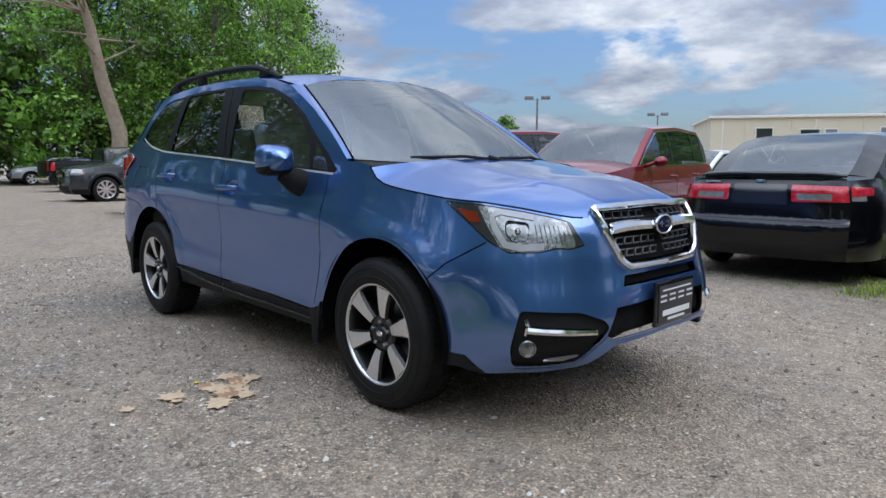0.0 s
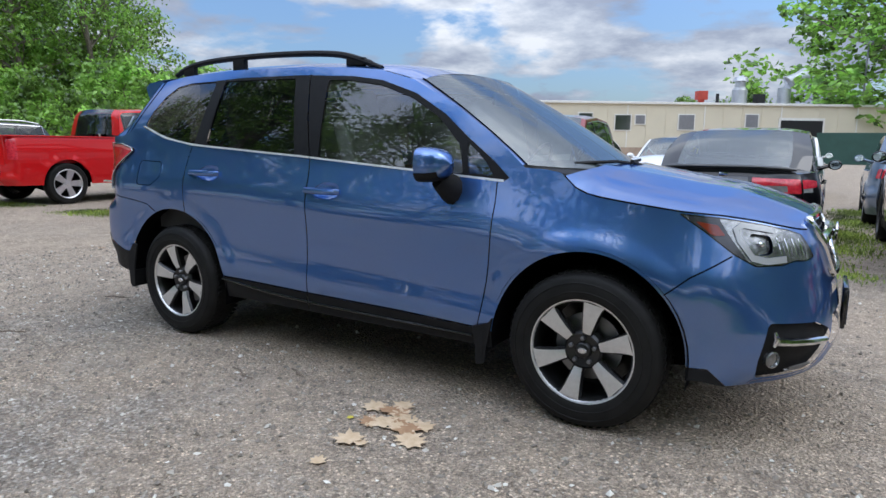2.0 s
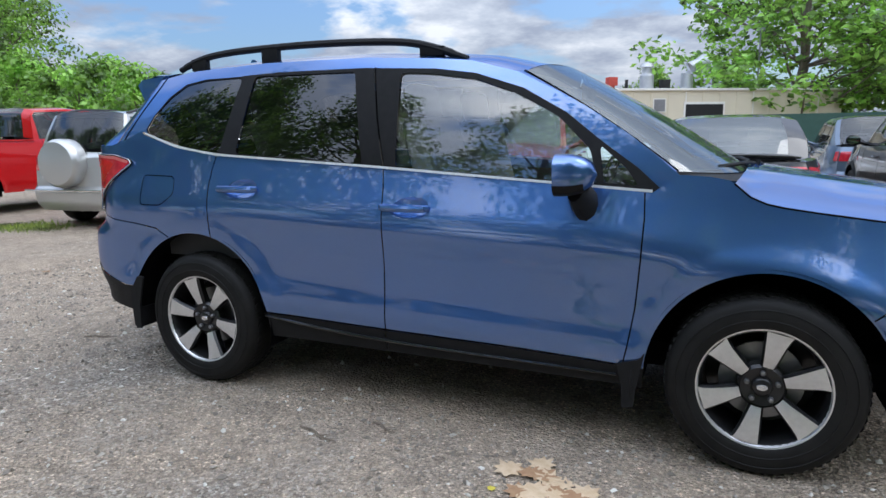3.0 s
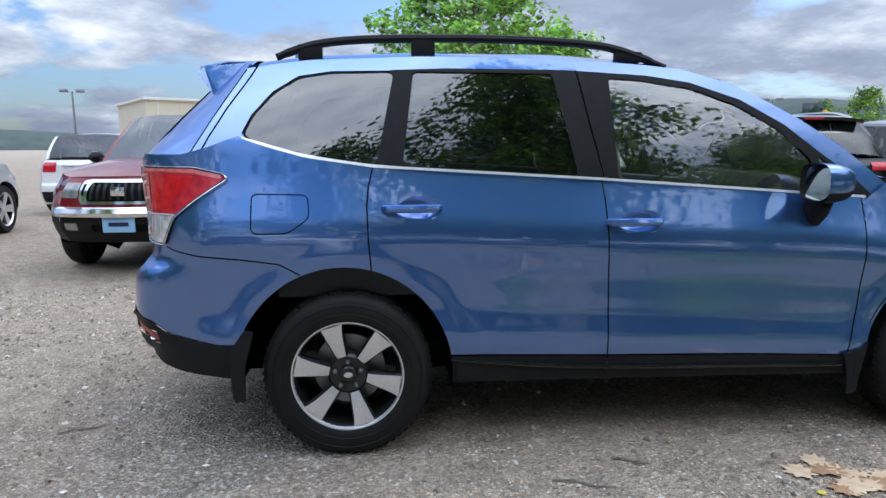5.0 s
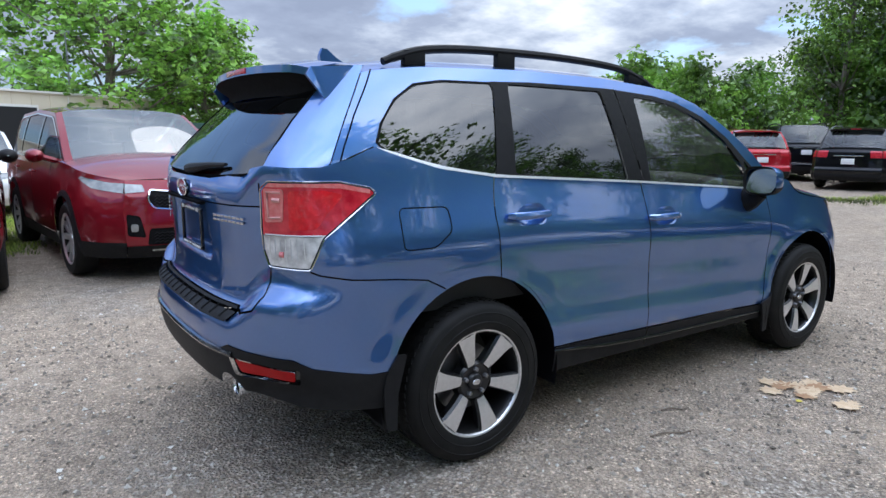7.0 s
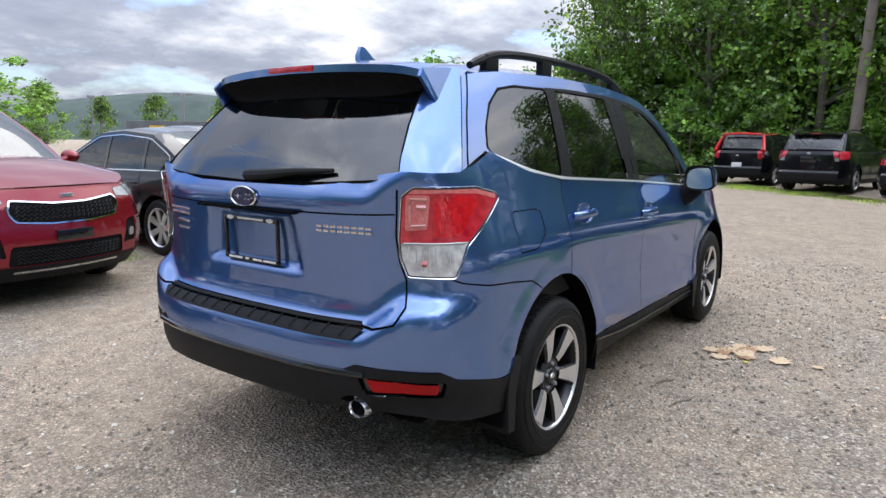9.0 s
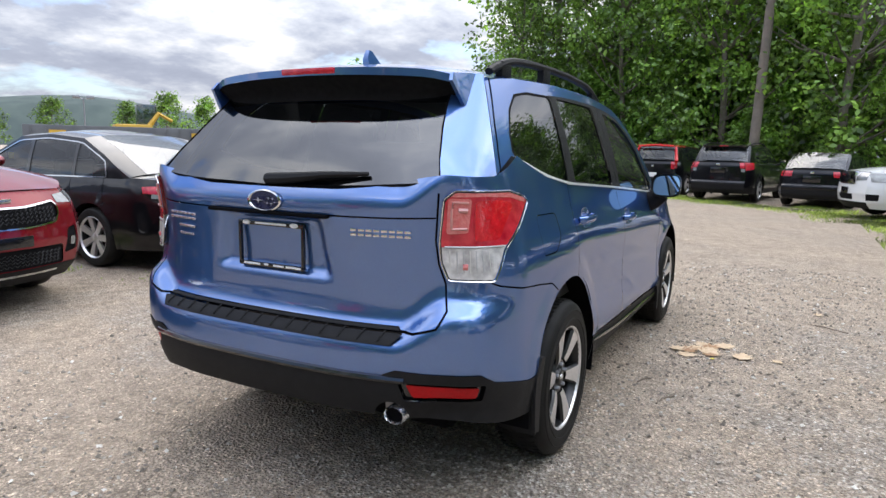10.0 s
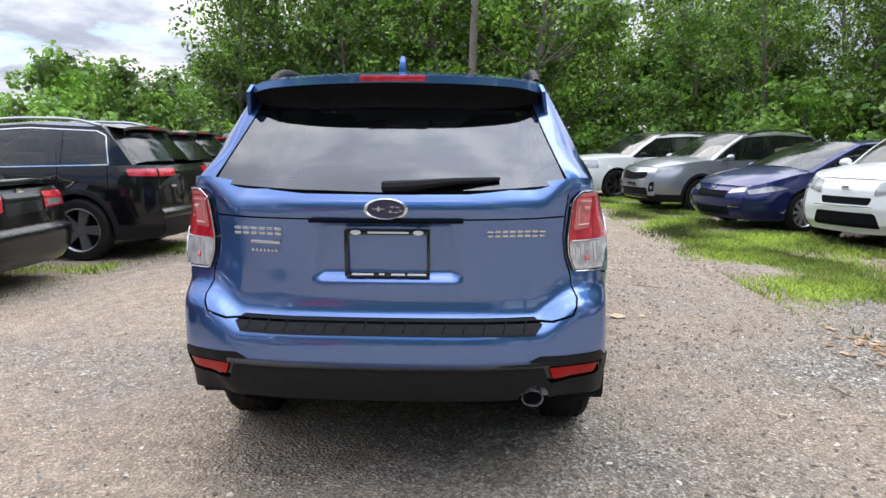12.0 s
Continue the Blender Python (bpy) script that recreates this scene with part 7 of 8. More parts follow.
parked("hatchback", "white boxy hatchback with a black grille", WHITE_PAINT, (5.25, -7.25), 117, 4.15, 1.80, 2.57, .80, .33, (1.12, 1.06), (1.08, .95), suv_line(-1.86, 1.12, -1.70, 1.60, .30, 1.1, 1.08), [(0, 1.10)], [-1.6, -1.0, -.15, .95], SOUL_F, suv_rear(.85, 1.08), roof_mat=BLACK_PAINT, group=ROW, screen=DARK_GLASS)
parked("suv", "silver crossover at the near end of the row", SILVER_PAINT, (3.15, -7.75), 118, 4.46, 1.85, 2.67, .92, .36, (1.13, 1.075), (1.095, .955), kia_roof, [(0, 1.12)], [-1.75, -1.15, -.22, .98], KIA_F, suv_rear(.85, 1.0), group=ROW, screen=DARK_GLASS)

parked("suv", "silver SUV mirrored in the blue doors", SILVER_PAINT, (.55, -8.55), 112, 4.55, 1.85, 2.68, .92, .36, (1.08, 1.02), (1.04, .90), suv_line(-1.98, 1.08, -1.55, 1.58, .28, 1.15, 1.04), [(0, 1.08)], [-1.72, -1.1, -.2, .98], KIA_F, suv_rear(.86, 1.04), rails=DARK_ALLOY, trim=SILVER_PAINT, group=ROW, screen=DARK_GLASS)
parked("sedan", "white sedan mirrored in the blue doors", WHITE_PAINT, (-2.0, -8.95), 100, 4.7, 1.82, 2.75, .92, .33, (.98, .94), (.97, .74), acc, [(0, .99), (-1.95, 1.0)], [-1.55, -.98, -.12, .98], sed_f, sed_r, trim=WHITE_PAINT, clear=.2, group=ROW, screen=DARK_GLASS)
parked("suv", "pale grey SUV mirrored in the blue doors", GREY_PAINT, (-5.0, -9.2), 95, 4.6, 1.85, 2.7, .92, .36, (1.08, 1.03), (1.05, .92), suv_line(-1.95, 1.08, -1.6, 1.60, .28, 1.15, 1.05), [(0, 1.08)], [-1.72, -1.1, -.2, .98], KIA_F, suv_rear(.85, 1.05), group=ROW, screen=DARK_GLASS)

# ---- trees, woods and distance ----
def leaf_material(name, dark, light, hue=.0):
    m = bpy.data.materials.new(name)
    m.use_nodes = True
    nt = m.node_tree
    N, L = nt.nodes.new, nt.links.new
    nt.nodes.remove(nt.nodes["Principled BSDF"])
    geo, info = N("ShaderNodeNewGeometry"), N("ShaderNodeObjectInfo")
    ramp = N("ShaderNodeValToRGB")
    e = ramp.color_ramp.elements
    e[0].position, e[0].color, e[1].position, e[1].color = .1, (*dark, 1), .9, (*light, 1)
    L(geo.outputs["Random Per Island"], ramp.inputs[0])
    hsv = N("ShaderNodeHueSaturation")
    mr = N("ShaderNodeMapRange")
    mr.inputs["To Min"].default_value, mr.inputs["To Max"].default_value = .72, 1.25
    L(info.outputs["Random"], mr.inputs["Value"])
    L(mr.outputs[0], hsv.inputs["Value"])
    # clump-sized noise paints dark hollows and bright highlights into the leaf colour
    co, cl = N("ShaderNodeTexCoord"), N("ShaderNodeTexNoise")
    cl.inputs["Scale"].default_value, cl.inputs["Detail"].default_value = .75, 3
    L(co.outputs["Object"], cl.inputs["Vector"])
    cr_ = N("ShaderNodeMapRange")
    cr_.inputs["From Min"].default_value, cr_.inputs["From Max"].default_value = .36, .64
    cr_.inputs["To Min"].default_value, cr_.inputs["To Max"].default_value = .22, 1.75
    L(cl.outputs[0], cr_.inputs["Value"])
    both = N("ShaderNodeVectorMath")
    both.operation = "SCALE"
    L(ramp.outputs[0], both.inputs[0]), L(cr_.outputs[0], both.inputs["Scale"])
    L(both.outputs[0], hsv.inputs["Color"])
    di, tr, gl = N("ShaderNodeBsdfDiffuse"), N("ShaderNodeBsdfTranslucent"), N("ShaderNodeBsdfGlossy")
    gl.inputs["Roughness"].default_value = .42
    a, b = N("ShaderNodeMixShader"), N("ShaderNodeMixShader")
    a.inputs[0].default_value, b.inputs[0].default_value = .50, .05
    L(hsv.outputs[0], di.inputs[0]), L(hsv.outputs[0], tr.inputs[0])
    L(di.outputs[0], a.inputs[1]), L(tr.outputs[0], a.inputs[2]), L(a.outputs[0], b.inputs[1]), L(gl.outputs[0], b.inputs[2])
    L(b.outputs[0], nt.nodes["Material Output"].inputs[0])
    return m


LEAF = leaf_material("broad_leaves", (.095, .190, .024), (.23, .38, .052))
LEAF_BRIGHT = leaf_material("bright_leaves", (.13, .26, .034), (.26, .44, .075))
LEAF_DARK = leaf_material("shaded_leaves", (.050, .120, .020), (.23, .40, .060))
BARK = material("grey_bark", (.13, .105, .08), .9, grain=.8, grain_scale=9, tint=(.22, .19, .16), bump=.6, bump_scale=25)
PALE_BARK = material("pale_bark", (.36, .29, .22), .9, grain=.7, grain_scale=5, tint=(.22, .16, .11), bump=.5, bump_scale=18)


def leaf_mesh(name, centres, radii, per, size, rng, mat, droop=.3):
    """One crown mesh: per leaves round every clump centre, each a small folded blade."""
    c = np.repeat(np.asarray(centres), per, 0)
    r = np.repeat(np.asarray(radii), per)
    d = rng.normal(size=c.shape)
    d /= np.linalg.norm(d, axis=1)[:, None]
    p = c + d * (r * rng.uniform(.35, 1.0, len(r))**.6)[:, None] * np.array([1, 1, .72])
    n = d + rng.normal(size=c.shape) * .75 + np.array([0, 0, .55])
    n /= np.linalg.norm(n, axis=1)[:, None]
    t = np.cross(n, rng.normal(size=c.shape))
    t /= np.linalg.norm(t, axis=1)[:, None]
    b = np.cross(n, t)
    s = size * rng.uniform(.6, 1.35, len(r))[:, None]
    v = np.stack([p - t * s * .5, p + b * s * .30 + n * s * .06, p + t * s * .5 - n * s * .08, p - b * s * .30 + n * s * .06], 1).reshape(-1, 3)
    me = bpy.data.meshes.new(name)
    k = len(p)
    me.vertices.add(4 * k)
    me.vertices.foreach_set("co", v.ravel())
    me.loops.add(4 * k)
    me.loops.foreach_set("vertex_index", np.arange(4 * k, dtype=np.int32))
    me.polygons.add(k)
    me.polygons.foreach_set("loop_start", np.arange(0, 4 * k, 4, dtype=np.int32))
    me.update()
    me.validate()
    me.materials.append(mat)
    return me


def tree(name, label, height, wide, low, clumps, per, leaf, mat, seed, bark=BARK, trunk_r=.22, clump_r=1.1, open_=.0, category="tree"):
    """A tapered trunk with limbs, and a crown of leaf clumps about the limb ends."""
    rng = np.random.default_rng(seed)
    root = thing(name, label, category)
    g = Geo()
    lean = rng.uniform(-.04, .04, 2)
    spine = [(lean[0] * z + .12 * math.sin(z * .8 + seed), lean[1] * z + .12 * math.cos(z * .7 + seed), z) for z in np.linspace(-.1, height * .88, 9)]
    g.tube(spine, [trunk_r * (1.25 if i == 0 else 1 - .85 * i / 9) for i in range(9)], 8)
    cs, rs = [], []
    for i in range(clumps):
        z = low + (height - low) * rng.uniform(0, 1)**.85
        t = (z - low) / max(.1, height - low)
        shape = math.sin(math.pi * min(1, .16 + .84 * t) ** .8)
        a, rr = rng.uniform(0, 2 * math.pi), wide / 2 * max(.25, shape) * rng.uniform(.45, 1.08)
        cs.append((rr * math.cos(a), rr * math.sin(a), z))
        rs.append(clump_r * rng.uniform(.6, 1.3))
        if i % 3 == 0:
            z0 = max(low * .6, z - .35 * rr - .4)
            f = np.interp(z0, [p[2] for p in spine], range(9))
            s = Vector(spine[int(f)])
            e = Vector(cs[-1])
            g.tube([s, s.lerp(e, .5) + Vector((0, 0, -.08 * rr)), e], [trunk_r * .34, trunk_r * .2, trunk_r * .06], 5)
    part("trunk", g, bark, root, "trunk with spreading limbs")
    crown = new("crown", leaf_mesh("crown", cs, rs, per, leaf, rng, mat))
    crown.parent = root
    return root


WOODS = "trees of the woods' edge"
# the second model's brighter leaf colour paints in sunlit yellow-green
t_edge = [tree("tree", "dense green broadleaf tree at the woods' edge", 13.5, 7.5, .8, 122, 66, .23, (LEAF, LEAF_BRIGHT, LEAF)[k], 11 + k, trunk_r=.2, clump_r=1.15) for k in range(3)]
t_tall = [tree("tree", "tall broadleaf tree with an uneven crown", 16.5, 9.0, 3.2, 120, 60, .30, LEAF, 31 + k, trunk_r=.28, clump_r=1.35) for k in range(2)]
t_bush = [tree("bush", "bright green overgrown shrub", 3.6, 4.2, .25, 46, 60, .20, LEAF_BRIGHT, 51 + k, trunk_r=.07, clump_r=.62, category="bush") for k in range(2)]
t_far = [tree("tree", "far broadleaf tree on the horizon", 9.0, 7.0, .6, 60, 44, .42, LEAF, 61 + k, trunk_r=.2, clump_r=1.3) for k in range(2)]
rng = random.Random(7)


def plant(kinds, spots, lo, hi, group):
    for i, (x, y) in enumerate(spots):
        k = rng.uniform(lo, hi)
        ob = copy_thing(kinds[i % len(kinds)], Matrix.Translation((x, y, -.05)) @ Matrix.Rotation(rng.uniform(0, 6.28), 4, "Z") @ Matrix.Diagonal((k * rng.uniform(.9, 1.12), k * rng.uniform(.9, 1.12), k, 1)))
        tagged(ob, group=group)


def along(points, step, jitter, offset=0):
    out = []
    for (x0, y0), (x1, y1) in zip(points[:-1], points[1:]):
        n = max(1, int(math.hypot(x1 - x0, y1 - y0) / step))
        for i in range(n):
            t = (i + .5) / n
            nx, ny = (y1 - y0), -(x1 - x0)
            q = math.hypot(nx, ny)
            out.append((x0 + (x1 - x0) * t - nx / q * offset + rng.uniform(-jitter, jitter), y0 + (y1 - y0) * t - ny / q * offset + rng.uniform(-jitter, jitter)))
    return out


EAST = [(30, 15), (29, 4), (27, -6)]
SIDE = [(27, -6), (19, -12.5), (9, -14.5), (0, -16.5)]
SOUTH = [(0, -17), (-14, -19), (-28, -18)]
WEST = [(-44, -14), (-50, 2), (-47, 14), (-40, 26)]
plant(t_edge, along(EAST, 4.2, .9, 0), .8, 1.15, WOODS)
plant(t_tall, along(EAST, 4.6, 1.0, 4.5), .95, 1.25, WOODS)
plant(t_edge, along(EAST, 4.2, 1.0, 8.5), 1.1, 1.4, WOODS)
plant(t_edge, along(SIDE, 2.7, .8, 0), .45, .68, WOODS)
plant(t_edge, along(SIDE, 3.2, 1.0, 3.2), .55, .82, WOODS)
plant(t_edge, along(SIDE, 5.6, 1.2, 7), .75, 1.0, WOODS)
plant(t_bush, along(SIDE, 2.4, .8, 2.2), 1.2, 1.75, WOODS)
plant(t_bush, along(EAST, 2.6, .8, 2.0), 1.3, 1.9, WOODS)
plant(t_bush, along(EAST, 2.8, .8, 6.5), 1.8, 2.4, WOODS)
plant(t_tall, along(SIDE, 11.0, 2.0, 6), .80, 1.0, WOODS)
plant(t_tall, along([(8, -15)] + SOUTH[1:], 7.0, 1.8, 0), .75, 1.05, WOODS)
plant(t_edge, along(SOUTH, 4.8, 1.5, 2), .6, .95, WOODS)
plant(t_tall, along([(-13, -14), (-30, -10)], 4.4, 1.0, 0), .95, 1.2, WOODS)
plant(t_tall, along([(-10, -12), (-24, -14)], 6.5, 1.5, 0), .8, 1.05, WOODS)
plant(t_tall + t_edge, along(WEST, 4.0, 1.2, 0), .9, 1.15, WOODS)
plant(t_edge, along(WEST, 4.5, 1.2, -5), 1.0, 1.3, WOODS)
plant(t_edge, along(WEST, 4.2, 1.2, 4), 1.05, 1.35, WOODS)
plant(t_bush, along(WEST, 3.4, 1.0, -3), 1.8, 2.5, WOODS)
BUSHES = "shrubs along the lot"
plant(t_bush, along([(27.3, 10), (26.5, 2), (25, -5), (17.5, -10.6), (8, -12.4), (1, -14)], 2.6, .6), .55, .95, BUSHES)
plant(t_bush, [(18.8, 14.4), (20.5, 13.2), (22.5, 12.4), (24.4, 12.8), (21.6, 16.2), (24.2, 16.4), (26.4, 14.8)], .95, 1.25, BUSHES)
plant(t_bush, [(-20, 13.5), (-22.5, 14), (-25, 14.5), (-28, 15), (-31, 14), (-34, 14.5), (-37, 13.5), (-23, 17), (-27, 18), (-32, 18)], 1.0, 1.3, BUSHES)
FAR = "far trees along the horizon"
far_spots = []
for az, d in [(38, 120), (42, 105), (46, 110), (49, 118), (52, 104), (55, 112), (60, 130), (64, 140), (68, 130), (72, 150), (76, 140), (95, 96), (97, 100), (130, 105), (134, 100), (137, 90), (140, 80), (100, 120), (107, 115)]:
    far_spots.append((d * math.cos(radians(az)), d * math.sin(radians(az))))
plant(t_far, far_spots, .75, 1.15, FAR)
plant(t_tall, [(2.6, -15.2), (5.6, -16.8)], 1.12, 1.2, WOODS)
big = tree("tree", "large spreading tree beside the tall lot lamp", 21.0, 19.0, 3.0, 210, 60, .60, LEAF_BRIGHT, 77, trunk_r=.45, clump_r=1.7)
big.matrix_world = Matrix.Translation((9.0, 82, 0)) @ Matrix.Diagonal((1.6, 1.3, 1.2, 1))
copy_thing(big, Matrix.Translation((20.5, 84, 0)) @ Matrix.Rotation(2, 4, "Z") @ Matrix.Diagonal((.8, .8, .58, 1)))
# models stand in the woods too
for i, ob in enumerate(t_edge + t_tall):
    ob.matrix_world = Matrix.Translation((34 + 1.5 * i, 12 - 7 * i, 0))
    tagged(ob, group=WOODS)
for ob, (x, y) in zip(t_bush + t_far, ((23.2, 14.8), (-18.2, 14.2), (50, 125), (-20, 118))):
    ob.matrix_world = Matrix.Translation((x, y, 0))

# the half-bare pale tree over the far end of the lot
rngp = np.random.default_rng(5)
pale = thing("tree", "half-bare tree with a pale broken trunk", "tree", Matrix.Translation((-36.4, 9.9, 0)) @ Matrix.Scale(1.2, 4))
g = Geo()
spine = [(0, 0, -.1), (.05, .1, 2.5), (-.1, -.5, 5.0), (.1, -.9, 7.2), (0, -1.4, 9.2), (.2, -1.3, 11.5)]
g.tube(spine, [.42, .36, .30, .24, .15, .05], 10)
cs = []
for k in range(26):
    t = rngp.uniform(.45, 1)
    i = min(4, int(t * 5))
    s = Vector(spine[i]).lerp(Vector(spine[i + 1]), t * 5 - i)
    a = rngp.uniform(0, 6.28)
    e = s + Vector((math.cos(a) * rngp.uniform(1.5, 3.6), math.sin(a) * rngp.uniform(1.5, 3.6), rngp.uniform(-.4, 1.8)))
    mid_ = s.lerp(e, .5) + Vector((0, 0, rngp.uniform(-.2, .4)))
    g.tube([s, mid_, e], [.075, .045, .012], 5)
    f = mid_ + Vector((rngp.uniform(-1, 1), rngp.uniform(-1, 1), rngp.uniform(.2, 1.0)))
    g.tube([mid_, f], [.03, .008], 4)
    if k % 2 == 0:
        cs.append(tuple(e))
part("trunk", g, PALE_BARK, pale, "pale broken trunk with bare limbs")
cr = new("crown", leaf_mesh("crown", cs, [.8] * len(cs), 30, .24, rngp, LEAF))
cr.parent = pale

# far ridge
rows = [[], [], []]
for az in np.linspace(20, 160, 90):
    h = 9 + 9 * noise.noise(Vector((az * .06, 0, 0))) + 12 * max(0, math.cos(radians((az - 58) * 4))) * (abs(az - 58) < 22)
    for r, (d, z) in zip(rows, ((330, -1), (345, h * .75), (380, h))):
        r.append((d * math.cos(radians(az)), d * math.sin(radians(az)), max(-1, z)))
ridge = part("backdrop", Geo().grid(rows), material("far_wooded_ridge", (.045, .065, .062), .95, grain=.9, grain_scale=.12, tint=(.08, .105, .09)), None, "", 60)
tagged(ridge, "low wooded ridge on the horizon", "hill", kind="structure")

# ---- long cream warehouse ----
CREAM = material("cream_metal_siding", (.62, .56, .42), .7, grain=.35, grain_scale=.6, tint=(.52, .46, .34), bump=.2, bump_scale=6)
CREAM_TRIM = material("pale_trim", (.72, .70, .64), .6, grain=.2, grain_scale=3)
BRICK = material("tan_block_base", (.33, .24, .17), .9, grain=.6, grain_scale=3, tint=(.42, .33, .25))
HOLE = material("dark_opening", (.012, .012, .012), .9)
a, b = Vector((-22.6, 56.5, 0)), Vector((13, 79, 0))
along_w = (b - a).normalized()
ang = math.degrees(math.atan2(along_w.y, along_w.x))
wlen = (b - a).length
house = thing("warehouse", "long low cream warehouse with a flat roof and roof vents", "building", Matrix.Translation(a) @ Matrix.Rotation(radians(ang), 4, "Z"))
part("wall", Geo().box(wlen / 2, 6, 2.7, wlen, 12, 5.4), CREAM, house, "cream metal walls", 0)
part("roof", Geo().box(wlen / 2, 6, 5.5, wlen + .5, 12.5, .22, .03), CREAM_TRIM, house, "flat roof with a pale edge", 0)
part("base_course", Geo().box(wlen * .3, -.06, .6, wlen * .5, .12, 1.2), BRICK, house, "tan block base course", 0)
for k in range(22):
    part("wall_rib", Geo().box(1 + k * (wlen - 2) / 21, -.03, 3.2, .10, .06, 4.2), CREAM_TRIM if k % 4 == 0 else CREAM, house, "", 0)
for x, z, w, h in ((4.5, 3.9, 1.3, 1.1), (8.2, 3.6, 1.5, 1.4), (9.9, 3.9, .9, .8), (14.5, 3.7, 1.5, 1.4), (21, 3.9, 1.2, 1.2)):
    win = part("window", Geo().box(x, -.04, z, w + .2, .08, h + .2), CREAM_TRIM, house, "small square window", 0)
    part("pane", Geo().box(x, -.085, z, w, .03, h), DARK_GLASS if x < 9 else STEEL, win, "", 0)
dr = part("loading_door", Geo().box(26, -.05, 2.1, 4.6, .12, 4.3), CREAM_TRIM, house, "open dark loading door", 0)
part("opening", Geo().box(26, -.12, 2.0, 4.2, .06, 4.0), HOLE, dr, "", 0)
RED_BOX = material("red_painted_metal", (.42, .05, .03), .7, grain=.5, grain_scale=2)
GALV = material("galvanised_metal", (.48, .49, .50), .45, .7, grain=.4, grain_scale=2)
v = part("roof_vent", Geo().box(17.5, 4, 6.6, 1.0, 1.0, .9, .05).box(17.5, 4, 5.9, .5, .5, .6), RED_BOX, house, "red roof vent box")
part("roof_vent", Geo().box(19.2, 4, 6.2, .25, .25, 1.2), HOLE, house)
part("roof_vent", Geo().lathe([(.75, 5.6), (.75, 7.2), (.5, 7.5), (.5, 8.0), (.8, 8.1), (.6, 8.5), (0, 8.6)], Matrix.Translation((21.5, 4, 0)), 18), GALV, house, "galvanised roof stack")
part("roof_vent", Geo().box(23.6, 4, 6.3, .9, .9, 1.0, .05), HOLE, house, "dark roof vent box")
part("roof_duct", Geo().tube([(26.2, 4, 5.6), (26.2, 4, 7.4), (26.5, 4, 8.1), (27.6, 4, 8.5)], .65, 12).tube([(27.3, 4, 8.4), (28.2, 4, 8.6)], [.65, 1.0], 12), GALV, house, "galvanised hooded duct")
FENCE = material("green_fence_screen", (.035, .085, .065), .85, grain=.4, grain_scale=1.5)
scr = part("fence", Geo().box(10, 60, 1.3, 18, .08, 2.6), FENCE, None, "", 0)
tagged(scr, "dark green screened fence across the lot", "fence", kind="structure")


# ---- poles, trailer, machines ----
WOOD_POLE = material("weathered_pole", (.24, .20, .165), .9, grain=.7, grain_scale=4, tint=(.15, .12, .10), bump=.3, bump_scale=14)
pole = thing("utility_pole", "leaning weathered wooden utility pole", "pole", pose(24.6, -.30, 0, 1.5, 2.0, 0))
part("shaft", Geo().tube([(0, 0, -.2), (0, 0, 6), (0, 0, 13)], [.20, .17, .13], 12), WOOD_POLE, pole)
part("cross_arm", Geo().box(0, 0, 12, .12, 2.4, .14), WOOD_POLE, pole)


def lot_lamp(x, y, h, heads, turn=0):
    ob = thing("lot_lamp", "tall steel lot lamp with box heads", "street lamp", pose(x, y, 0, 0, 0, turn), "lamps round the lot")
    part("post", Geo().tube([(0, 0, 0), (0, 0, h)], [.13, .08], 8), STEEL, ob)
    for k in range(heads):
        s = (k - (heads - 1) / 2) * 2
        part("lamp_head", Geo().box(s * .75, 0, h + .05, .8, .5, .35, .05), STEEL, ob)
        part("lamp_arm", Geo().tube([(0, 0, h - .2), (s * .5, 0, h)], .04, 6), STEEL, ob)


lot_lamp(4.4, 74, 11.5, 1)
lot_lamp(-33.6, 45, 7.2, 2, 40)
lot_lamp(-34.0, 68, 7.0, 2, 20)
lot_lamp(45.0, 73, 6.7, 2, -30)
lot_lamp(40, 86, 6.5, 1, 0)
YELLOW = material("worn_yellow_paint", (.60, .36, .03), .5, grain=.5, grain_scale=2, tint=(.35, .20, .03))
TRAILER = material("grey_trailer_sheet", (.13, .135, .14), .6, .3, grain=.5, grain_scale=1)
tr = thing("container", "dark grey open-top container with yellow marks", "container", pose(24, 36, 0, 0, 0, -34))
part("body", Geo().box(0, 0, 1.25, 12, 2.4, 2.3, .04), TRAILER, tr, "", 20)
for k in range(16):
    part("rib", Geo().box(-5.6 + .75 * k, -1.23, 1.25, .12, .08, 2.1), TRAILER, tr, "", 0)
for x in (-4.2, 3.8):
    part("marker", Geo().box(x, -1.28, 1.6, .9, .04, 1.0), YELLOW, tr, "yellow marker plate", 0)
ex_ = thing("excavator", "yellow excavator behind the container", "excavator", pose(26.5, 39.5, 0, 0, 0, -30))
part("body", Geo().box(0, 0, 2.1, 2.4, 2.0, 1.2, .15), YELLOW, ex_)
part("cab", Geo().box(1.0, .5, 3.4, 1.3, 1.1, 1.5, .1), DARK_GLASS, ex_)
part("boom", Geo().tube([(.9, -.4, 2.4), (1.7, -.4, 3.5), (2.6, -.4, 3.0)], [.20, .18, .12], 6), YELLOW, ex_)
for s in (-1, 1):
    part("track", Geo().box(0, s * 1.0, .5, 3.6, .5, 1.0, .3), SEAM, ex_)

# ---- grass, leaves, twigs, stones ----
def scatter_mesh(name, verts, faces, mat, label, category):
    ob = part(name, Geo().add(verts, faces), mat, None, "", 0, fix=False)
    return tagged(ob, label, category, kind="stuff")


GRASS = leaf_material("grass_blades", (.13, .20, .03), (.38, .47, .09))
rg_ = np.random.default_rng(3)


